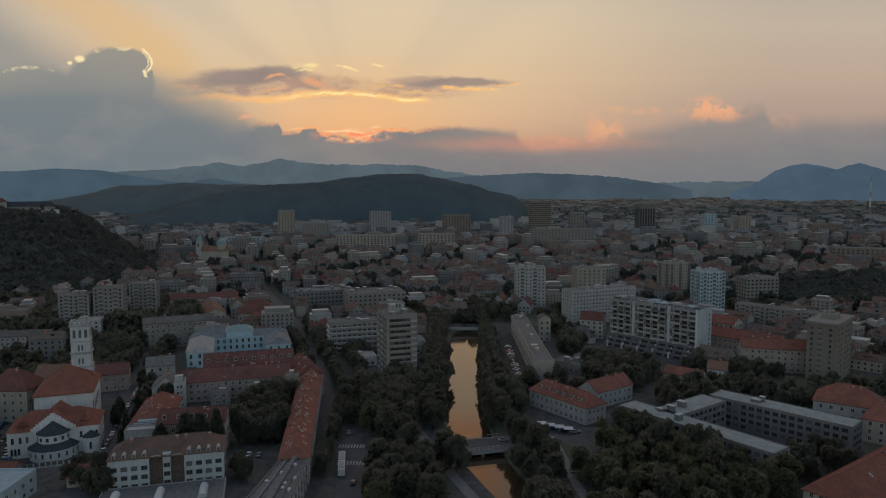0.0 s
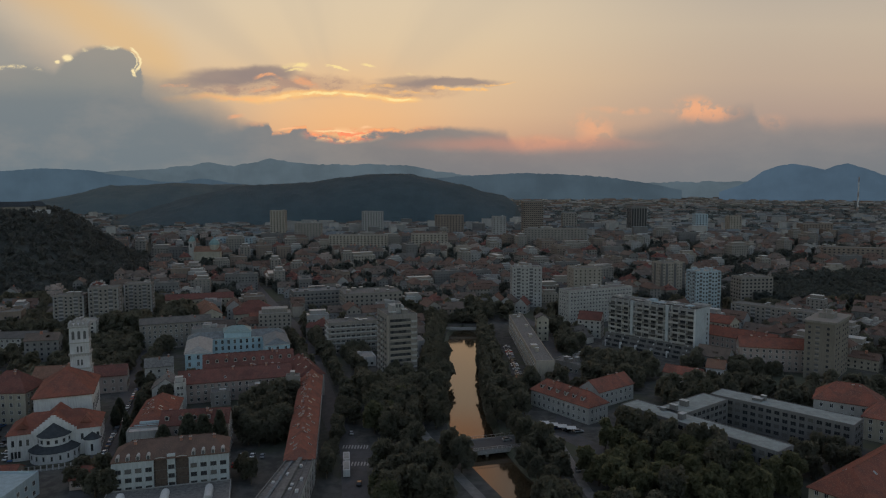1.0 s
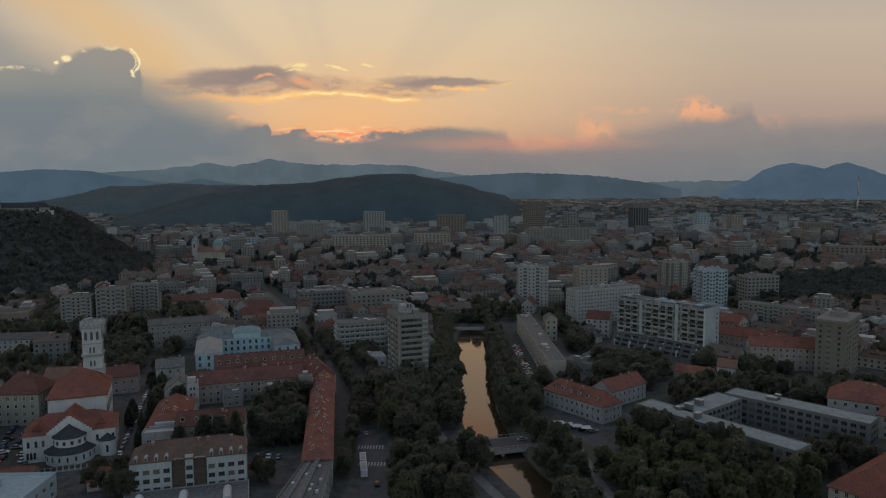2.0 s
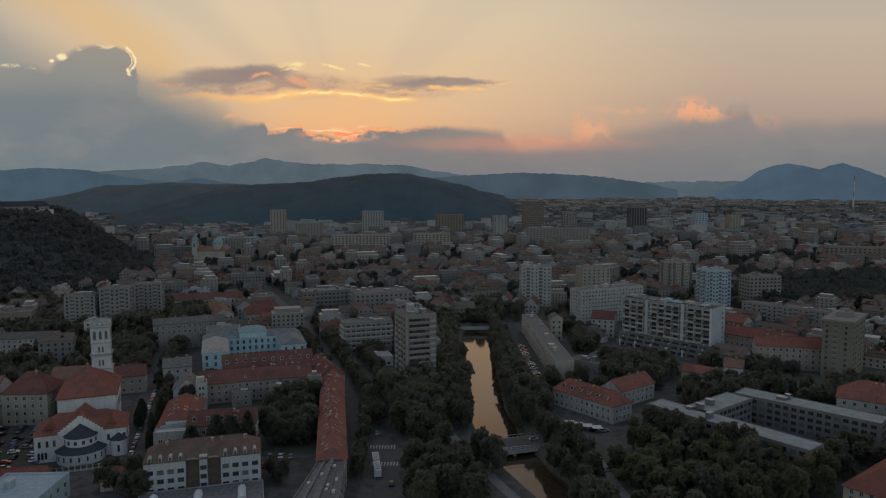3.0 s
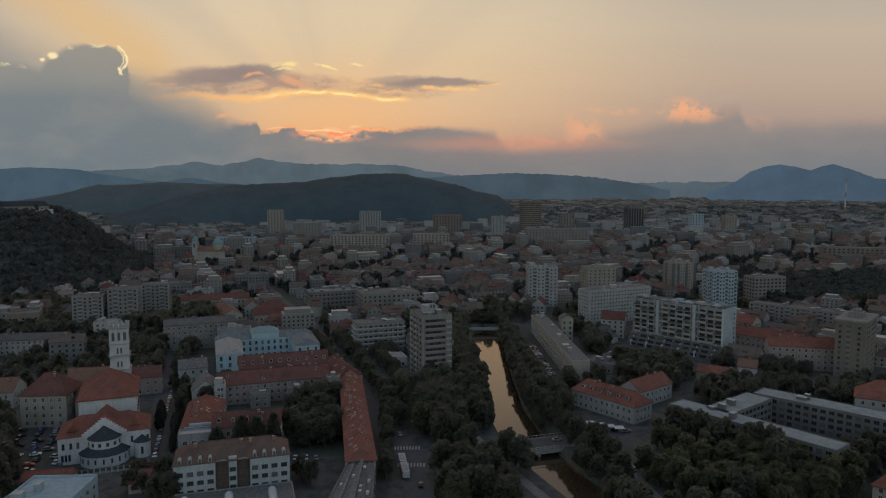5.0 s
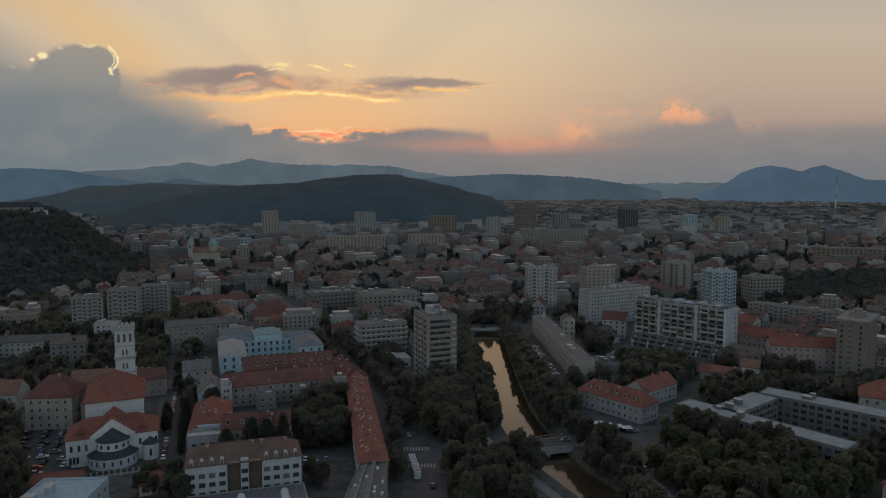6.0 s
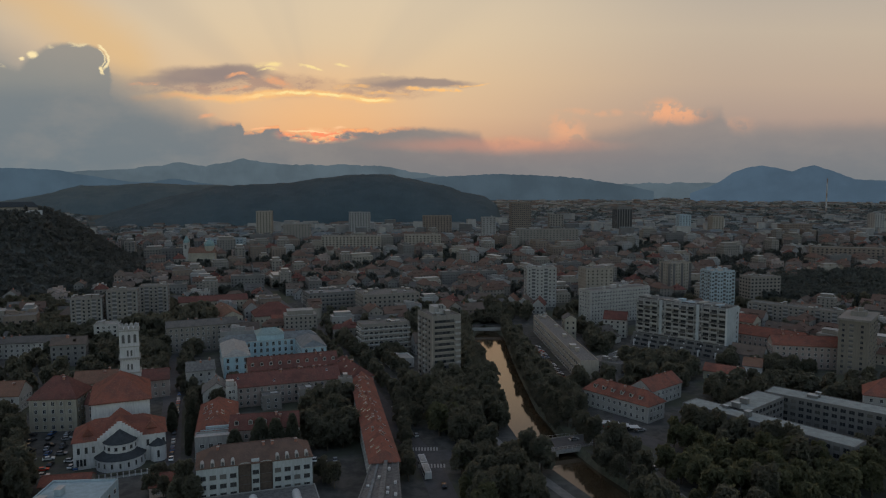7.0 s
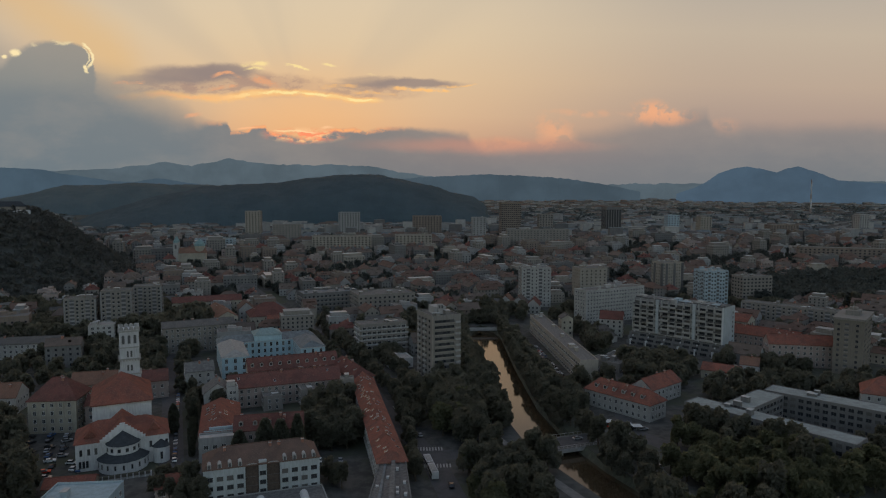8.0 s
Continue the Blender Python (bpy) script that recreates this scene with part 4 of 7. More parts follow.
def flat_roof(w, d, h, mat_edge, mat_top, o, rim=0.7, seed=0, boxes=3):
    s = Shape()
    t = 0.35
    for x0, x1, y0, y1 in ((-w / 2, w / 2, -d / 2, -d / 2 + t), (-w / 2, w / 2, d / 2 - t, d / 2), (-w / 2, -w / 2 + t, -d / 2 + t, d / 2 - t), (w / 2 - t, w / 2, -d / 2 + t, d / 2 - t)):
        s.box(x0, x1, y0, y1, h, h + rim)
    s.poly([(-w / 2 + t, -d / 2 + t, h + 0.1), (w / 2 - t, -d / 2 + t, h + 0.1), (w / 2 - t, d / 2 - t, h + 0.1), (-w / 2 + t, d / 2 - t, h + 0.1)], 1)
    rf = part("roof", s, [M[mat_edge], M[mat_top]], o)
    rnd = random.Random(seed)
    for _ in range(boxes):
        bw, bd, bh = rnd.uniform(1.5, 4.5), rnd.uniform(1.5, 3.5), rnd.uniform(0.8, 2.6)
        bx, by = rnd.uniform(-w / 2 + 3, w / 2 - 3), rnd.uniform(-d / 2 + 2.4, d / 2 - 2.4)
        bs = Shape().box(bx - bw / 2, bx + bw / 2, by - bd / 2, by + bd / 2, h + 0.1, h + 0.1 + bh).box(bx - bw / 2 - 0.15, bx + bw / 2 + 0.15, by - bd / 2 - 0.15, by + bd / 2 + 0.15, h + 0.1 + bh, h + 0.25 + bh, 1)
        part("roof_hut", bs, [M[mat_edge], M["roof_metal"]], rf)
    return rf


def block_walls(w, d, h):
    return Shape().ring([(-w / 2, -d / 2), (w / 2, -d / 2), (w / 2, d / 2), (-w / 2, d / 2)], -0.5, h, top=False)


def balcony_strips(o, w, d, h, st, floors, cols, parapet):
    """Storeys cut by upright strips: loggias with parapets, window columns between them."""
    glaz = Shape()
    for side in ("front", "left", "right"):
        ln, n = (w, cols) if side == "front" else (d, max(3, int(cols * d / w)))
        bw = ln / n
        for k in range(n):
            a = -ln / 2 + bw * (k + 0.5)
            m = on_side(side, w, d, a, 0)
            if k % 3 == 1:
                # the loggia's shade is a flat dark sheet laid on the wall
                s = Shape().box(-bw * 0.42, bw * 0.42, -0.08, 0, 1.0, h - 0.5)
                for f in range(floors):
                    s.box(-bw * 0.46, bw * 0.46, -0.7, -0.08, 0.7 + f * st, 1.75 + f * st, 1)
                part("balcony_strip", s, [M["darkframe"], M[parapet]], o, at=m, label="flat dark strip as loggia shade, with pale parapets")
            else:
                for f in range(floors):
                    z = 1.1 + f * st
                    glaz.poly([tuple(m @ Vector(p)) for p in ((-0.6, -0.05, z), (0.6, -0.05, z), (0.6, -0.05, z + 1.35), (-0.6, -0.05, z + 1.35))])
                    glaz.poly([tuple(m @ Vector(p)) for p in ((-0.75, -0.12, z - 0.12), (0.75, -0.12, z - 0.12), (0.75, -0.05, z), (-0.75, -0.05, z))], 1)
        for a in (-ln / 2 + 0.25, ln / 2 - 0.25):
            part("pier", Shape().box(-0.25, 0.25, -0.3, 0, 0, h), M[parapet], o, at=on_side(side, w, d, a, 0))
    part("glazing", glaz, [M["glass"], M["frame"]], o, kind="stuff")


def flat_block(name, x, y, rot, w, d, h, wall, top, label, category="apartment block", floors=4, cols=8, side_cols=4, ww=1.5, wh=1.5, sides=("front", "left", "right"), bands=False, boxes=3, group="", frame="frame", seed=1, rim=0.7, z=0.0, strips=""):
    o = thing(name, x, y, rot, label, category, group, z=z)
    claim(x, y, w, d, rot)
    part("wall", block_walls(w, d, h), M[wall], o)
    flat_roof(w, d, h, wall, top, o, rim, seed, boxes)
    st = (h - 0.6) / floors
    if strips:
        balcony_strips(o, w, d, h, st, floors, cols, strips)
        return o
    if y > 570:
        s = Shape()
        far_windows(s, w, d, h, st, 0, w / cols, ww, min(wh, st - 0.9))
        part("glazing", s, M["glass"], o, kind="stuff")
        if bands:
            for f in range(1, floors):
                part("ledge", Shape().box(-w / 2 - 0.3, w / 2 + 0.3, -d / 2 - 0.3, d / 2 + 0.3, f * st + 0.2, f * st + 1.0), M["taupe"], o)
        return o
    for side in sides:
        ln, k = (w, cols) if side in ("front", "back") else (d, side_cols)
        if k:
            rows_of_windows(o, side, w, d, floors, 1.0, st, k, ww, min(wh, st - 0.9), frame, margin=1.0)
        if bands:
            for f in range(1, floors):
                b = Shape().box(-ln / 2, ln / 2, -0.7, 0, -0.3, 0.5)
                part("ledge", b, M["concrete"], o, at=on_side(side, w, d, 0, f * st + 0.45))
    return o


def balcony_mesh(w, deep, solid):
    key = ("balcony", round(w, 2), deep, solid)
    if key not in WIN:
        s = Shape().box(-w / 2, w / 2, -deep, 0, -0.1, 0.08)
        s.box(-w / 2, w / 2, -deep, -deep + 0.1, 0.08, 1.05, 1 if solid else 2)
        s.box(-w / 2, -w / 2 + 0.1, -deep + 0.1, 0, 0.08, 1.05, 1).box(w / 2 - 0.1, w / 2, -deep + 0.1, 0, 0.08, 1.05, 1)
        WIN[key] = s.mesh("balcony", [M["concrete"], M["offwhite"], M["darkframe"]])
    return WIN[key]


# ---- trees ----
def crown_mesh(seed, r, tall, n, size, mat):
    """Leaf tufts over a handful of uneven lobes."""
    rnd, s = random.Random(seed), Shape()
    lobes = []
    for i in range(18):
        a, z = rnd.uniform(0, 6.283), rnd.uniform(0.26, 0.86)
        q = rnd.uniform(0.25, 0.78) * r * math.sin(math.pi * min(0.95, 0.16 + 0.84 * z)) ** 0.6
        lobes.append((q * math.cos(a), q * math.sin(a), tall * z, rnd.uniform(0.22, 0.42) * r))
    lobes.append((0, 0, tall * 0.72, r * 0.5))
    for _ in range(n):
        cx, cy, cz, cr = rnd.choice(lobes)
        a, c = rnd.uniform(0, 6.283), rnd.uniform(-0.75, 1)
        q = cr * rnd.uniform(0.6, 1.12)
        e = math.sqrt(max(0, 1 - c * c))
        clump(s, cx + q * e * math.cos(a), cy + q * e * math.sin(a), cz + q * c * tall / (2.1 * r), rnd.uniform(0.6, 1.25) * size, 0, rnd)
    return s.mesh("crown", M[mat])


def column_mesh(seed, r, tall, n, size, mat):
    rnd, s = random.Random(seed), Shape()
    for _ in range(n):
        t = rnd.random() ** 0.8
        q = r * math.sin(math.pi * min(1, 0.12 + 0.86 * t)) ** 0.6 * (1 - 0.35 * t) * rnd.uniform(0.7, 1.08)
        a = rnd.uniform(0, 6.283)
        clump(s, q * math.cos(a), q * math.sin(a), tall * (0.06 + 0.94 * t), rnd.uniform(0.6, 1.2) * size, 0, rnd)
    return s.mesh("crown", M[mat])


def trunk_mesh(seed, tall, r):
    rnd, s = random.Random(seed), Shape()
    s.tube([(0, 0, -0.3), (0.1, 0, tall * 0.3), (0.0, 0.15, tall * 0.62)], [r, r * 0.75, r * 0.35], 7)
    for i in range(5):
        a = 6.283 * i / 5 + rnd.uniform(-0.4, 0.4)
        z0 = tall * rnd.uniform(0.28, 0.5)
        e = rnd.uniform(0.2, 0.3) * tall
        s.tube([(0, 0, z0), (e * 0.5 * math.cos(a), e * 0.5 * math.sin(a), z0 + e * 0.5), (e * math.cos(a), e * math.sin(a), z0 + e)], [r * 0.4, r * 0.28, r * 0.1], 5)
    return s.mesh("trunk", M["bark"])


TREES = []


def tree_kind(crown, trunk, label):
    o = thing("tree", 0, 0, 0, label, "tree")
    part("trunk", trunk, None, o)
    part("crown", crown, None, o)
    TREES.append(o)


for i in range(4):
    tree_kind(crown_mesh(20 + i, 5.2, 13 + i, 1500, 0.56, "leaf_dark"), trunk_mesh(20 + i, 13 + i, 0.42), "broad dark green deciduous tree in full leaf")
for i in range(3):
    tree_kind(crown_mesh(40 + i, 4.6, 11 + i, 1400, 0.50, "leaf_mid"), trunk_mesh(40 + i, 11 + i, 0.36), "round green deciduous tree in full leaf")
tree_kind(column_mesh(60, 2.4, 15, 800, 0.58, "leaf_fir"), trunk_mesh(60, 11, 0.3), "slender dark columnar tree beside a street")
tree_kind(column_mesh(61, 3.2, 13, 800, 0.68, "leaf_fir"), trunk_mesh(61, 10, 0.3), "dark evergreen tree with a narrow crown")
PLANTED = [False] * len(TREES)
BROAD, ROUND, COLUMN = (0, 1, 2, 3), (4, 5, 6), (7, 8)


def plant(x, y, kinds, size, rnd, z=0.0):
    i = rnd.choice(kinds)
    m = pose(x, y, z, 0, 0, rnd.uniform(0, 360))
    s = size * rnd.uniform(0.88, 1.14)
    if not PLANTED[i]:
        PLANTED[i] = True
        o = TREES[i]
        o.matrix_basis = m
    else:
        o = copy_thing(TREES[i], m)
    o.scale = (s, s, s * rnd.uniform(0.92, 1.1))
    return o


# ---- church ----
def arc(cx, cy, r, a0, a1, n):
    return [(cx + r * math.cos(radians(a0 + (a1 - a0) * i / n)), cy + r * math.sin(radians(a0 + (a1 - a0) * i / n))) for i in range(n + 1)]


def cone_roof(pts, z0, apex, s, m=0):
    for a, b in zip(pts, pts[1:]):
        s.poly([(*a, z0), (*b, z0), apex], m)


def church():
    rot = 24.0
    o = thing("church", -142.8, 253, rot, "white church with red tiled roofs and a tall bell tower", "church")
    claim(-150, 278, 38, 66, rot, 2)
    # choir block with its stepped gable; the apse stands in front, towards -y
    w, h = 32.0, 10.5
    s = Shape().ring([(-w / 2, 3), (w / 2, 3), (w / 2, 21), (-w / 2, 21)], -0.5, h, top=False)
    part("wall", s, M["white"], o, "white plastered wall of the choir")
    steps, side = 8, []
    for i in range(steps):
        x0, x1 = 7.8 * (1 - i / steps), 7.8 * (1 - (i + 1) / steps)
        z1 = h + 6.2 * (i + 1) / steps
        side += [(x0, z1), (x1, z1)]
    side = [(7.8, h - 0.2)] + side[:-1]
    rim = side + [(-x, z) for x, z in side[::-1]]
    g = Shape()
    g.poly([(x, 2.4, z) for x, z in rim]).poly([(x, 3.1, z) for x, z in rim[::-1]])
    for (xa, za), (xb, zb) in zip(rim, rim[1:] + rim[:1]):
        g.poly([(xa, 2.4, za), (xa, 3.1, za), (xb, 3.1, zb), (xb, 2.4, zb)])
    part("stepped_gable", g, M["white"], o, "white stepped gable")
    r = Shape()
    r.turned_gable(0, 12, 33.2, 19, h - 0.1, h + 5.6, 0, 0, 8)
    r.turned_gable(0, 12.6, 18.6, 14.4, h + 0.2, h + 6.2, math.pi / 2, 0, 0)
    part("roof", r, M["roof_red"], o, "red tiled roof")
    for sx in (-1, 1):
        d = Shape().turned_gable(sx * 11, 8, 7, 4.4, h + 1.6, h + 4.4, math.pi / 2, 0, 0)
        part("dormer", d, M["roof_red"], o)
    # apse: drum, its dark cone, ambulatory with dark roof
    ap = Shape()
    drum = arc(0, 3, 5.6, 180, 360, 14)
    amb = arc(0, 3, 8.6, 180, 360, 18)
    for pts, z0, z1 in ((drum, 5.4, 9.6), (amb, -0.5, 4.4)):
        for a, b in zip(pts, pts[1:]):
            ap.poly([(*a, z0), (*b, z0), (*b, z1), (*a, z1)])
    part("apse", ap, M["white"], o, "white round apse")
    ar = Shape()
    cone_roof(arc(0, 3, 6.1, 180, 360, 14), 9.5, (0, 2.4, 14.0), ar)
    part("apse_roof", ar, M["slate"], o, "dark slate roof of the apse")
    ar = Shape()
    big, small = arc(0, 3, 9.1, 180, 360, 18), arc(0, 3, 5.6, 180, 360, 18)
    for (a, b), (c, d) in zip(zip(big, big[1:]), zip(small, small[1:])):
        ar.poly([(*a, 4.3), (*b, 4.3), (*d, 6.2), (*c, 6.2)])
    part("ambulatory_roof", ar, M["slate"], o, "dark slate roof round the apse")
    for i in range(6):
        a = 180 + 180 * (i + 0.7) / 6.4
        x, y = 5.6 * math.cos(radians(a)), 3 + 5.6 * math.sin(radians(a))
        part("window", window_mesh(0.9, 1.2, "darkframe", 0), None, o, at=pose(x, y, 7.2, 0, 0, a - 270))
    for i in range(9):
        a = 180 + 180 * (i + 0.7) / 9.4
        x, y = 8.6 * math.cos(radians(a)), 3 + 8.6 * math.sin(radians(a))
        part("window", window_mesh(0.5, 1.6, "darkframe", 0), None, o, at=pose(x, y, 1.6, 0, 0, a - 270))
    for x in (-14.2, -11.6, -9.2, 9.6, 15.2):
        part("window", window_mesh(0.8, 2.2, "darkframe", 0), None, o, at=pose(x, 3, 6.0))
    for x in (-14.6, -13.4, -12.2):
        part("window", window_mesh(0.7, 2.4, "darkframe", 0), None, o, at=pose(x, 3, 1.4))
    for z in (1.2, 6.0):
        for k in range(4):
            part("window", window_mesh(0.8, 2.2, "darkframe", 0), None, o, at=pose(16, 6 + 4 * k, z, 0, 0, 90))
    # small chapel beside the apse
    ch = Shape()
    cpts = arc(13.2, 3, 3.0, 180, 360, 8)
    for a, b in zip(cpts, cpts[1:]):
        ch.poly([(*a, -0.5), (*b, -0.5), (*b, 6.2), (*a, 6.2)])
    chapel = part("chapel", ch, M["white"], o)
    cr = Shape()
    cone_roof(arc(13.2, 3, 3.4, 180, 360, 8), 6.1, (13.2, 3, 8.6), cr)
    part("chapel_roof", cr, M["slate"], chapel, "dark slate cone roof")
    part("window", window_mesh(0.7, 2.6, "darkframe", 0), None, chapel, at=pose(13.2, 0.0, 1.8))
    # tall nave with the hipped red roof
    nv = Shape().ring([(-11, 28), (11, 28), (11, 58), (-11, 58)], -0.5, 17.6, top=False)
    nave = part("nave", nv, M["white"], o, "tall white nave wall")
    nr = Shape().turned_gable(0, 43, 31.5, 23.6, 17.4, 26.2, math.pi / 2, 0, 14.0)
    nr.box(-11.8, 11.8, 27.2, 58.8, 17.0, 17.45)
    part("nave_roof", nr, M["roof_red"], nave, "pyramid red tiled roof")
    for k in range(5):
        part("window", window_mesh(1.4, 4.5, "darkframe", 1), None, nave, at=pose(11, 32 + 5 * k, 7.5, 0, 0, 90))
    # bell tower at the far end
    tx, ty, tw = 3.6, 61.0, 8.0
    tower = part("tower", Shape().box(tx - tw / 2, tx + tw / 2, ty - tw / 2, ty + tw / 2, 21.5, 41.6).box(tx - tw / 2 - 0.45, tx + tw / 2 + 0.45, ty - tw / 2 - 0.45, ty + tw / 2 + 0.45, -0.5, 21.5), M["white"], o, "white stone bell tower")
    for z, out, tall in ((21.4, 0.75, 0.5), (28.2, 0.6, 0.5), (33.4, 0.35, 0.4), (40.6, 0.5, 0.6)):
        part("cornice", Shape().box(tx - tw / 2 - out, tx + tw / 2 + out, ty - tw / 2 - out, ty + tw / 2 + out, z, z + tall), M["offwhite"], tower)
    for side in (0, 90, -90):
        for k in range(7):  # corbels under the gallery
            part("corbel", Shape().box(-0.22, 0.22, -0.5, 0, 0, 0.7), M["offwhite"], tower, at=pose(tx, ty, 27.5, 0, 0, side) @ pose(-3.6 + 1.2 * k, -tw / 2, 0))
        for z, n, gap, ww, hh, out in ((15.8, 3, 1.5, 0.5, 4.4, 0.45), (23.2, 2, 1.5, 0.75, 2.2, 0), (29.4, 2, 1.5, 0.75, 2.3, 0), (35.4, 3, 2.4, 1.15, 3.2, 0)):
            for k in range(n):
                a = (k - (n - 1) / 2) * gap
                s = Shape()
                bow = [(0.5 * ww * math.cos(t), hh + 0.5 * ww * math.sin(t)) for t in (0, 0.8, 1.57, 2.34, 3.1416)]
                s.poly([(-ww / 2, -0.04, 0), (ww / 2, -0.04, 0)] + [(x, -0.04, z1) for x, z1 in bow])
                s.box(-ww / 2 - 0.15, ww / 2 + 0.15, -0.2, 0, -0.2, 0, 1)
                part("belfry_window", s, [M["darkframe"], M["offwhite"]], tower, at=pose(tx, ty, z, 0, 0, side) @ pose(a, -tw / 2 - out, 0))
    for a in range(4):
        for k in range(4):
            q = -tw / 2 + tw * (k + 0.5) / 4
            s = Shape()
            top = [(q + 0.95 * math.cos(t), 41.5 + 1.6 * max(0.0, math.sin(t))) for t in (0, 0.6, 1.1, 1.57, 2.04, 2.54, 3.1416)]
            for y0 in (-tw / 2 - 0.3, -tw / 2 + 0.3):
                f = [(x, y0, z) for x, z in top]
                s.poly(f[::-1] if y0 < -tw / 2 else f)
            for (xa, za), (xb, zb) in zip(top, top[1:]):
                s.poly([(xa, -tw / 2 - 0.3, za), (xb, -tw / 2 - 0.3, zb), (xb, -tw / 2 + 0.3, zb), (xa, -tw / 2 + 0.3, za)])
            part("merlon", s, M["offwhite"], tower, at=pose(tx, ty, 0, 0, 0, 90 * a))
    return o


church()

# ---- houses round the church ----
pitched_house("town_house", -190.5, 299.5, 6, 19.5, 17, 14.5, 7.5, "cream", "roof_dark", "beige plastered town house with a hipped dark red roof", hip=7, floors=4, cols=5, chimneys=3)
pitched_house("annex_house", -174.5, 303, 10, 10, 12, 10.5, 3.5, "pink", "roof_dark", "small house with a dark red roof beside the beige one", floors=3, cols=3, chimneys=1)
pitched_house("town_house", -193, 337, 14, 20, 13, 10, 4.5, "cream", "roof_brown", "cream town house with white window frames", floors=3, cols=5)
pitched_house("town_house", -232, 322, 8, 22, 14, 8, 5, "offwhite", "roof_brown", "old white town house with a brown roof", floors=2, cols=5)
flat_block("garage_block", -226, 296, 5, 18, 10, 6, "grey", "roof_pale", "low grey block with a pale flat roof and equipment", "building", 2, 5, 3)
pitched_house("town_house", -170, 345, 22, 17, 12, 9, 4, "pink", "roof_dark", "pink house with a dark red roof behind the tower", floors=2, cols=4)
pitched_house("town_house", -149, 356, 24, 14, 11, 11, 3.5, "offwhite", "roof_grey", "narrow white house with a grey roof on the street corner", floors=3, cols=3)
flat_block("workshop", -139.5, 213, 4, 21, 20, 7.5, "blue_white", "blue_sheet", "low workshop with a pale blue sheet metal roof", "building", 2, 6, 4, boxes=2)
pitched_house("shed", -152, 233, 12, 16, 8, 3.5, 2, "brown", "roof_red", "low shed with a red tiled roof by the churchyard", "shed", floors=1, cols=3, chimneys=0)
pitched_house("shed", -118, 232, 20, 9, 9, 4, 2.5, "pink", "roof_red", "small outhouse with a red tiled roof", "shed", floors=1, cols=2, chimneys=0)
pitched_house("gatehouse", -176, 225, 8, 8, 9, 7, 2.5, "cream", "roof_dark", "cream gatehouse with a dark red roof", floors=2, cols=2, chimneys=0)


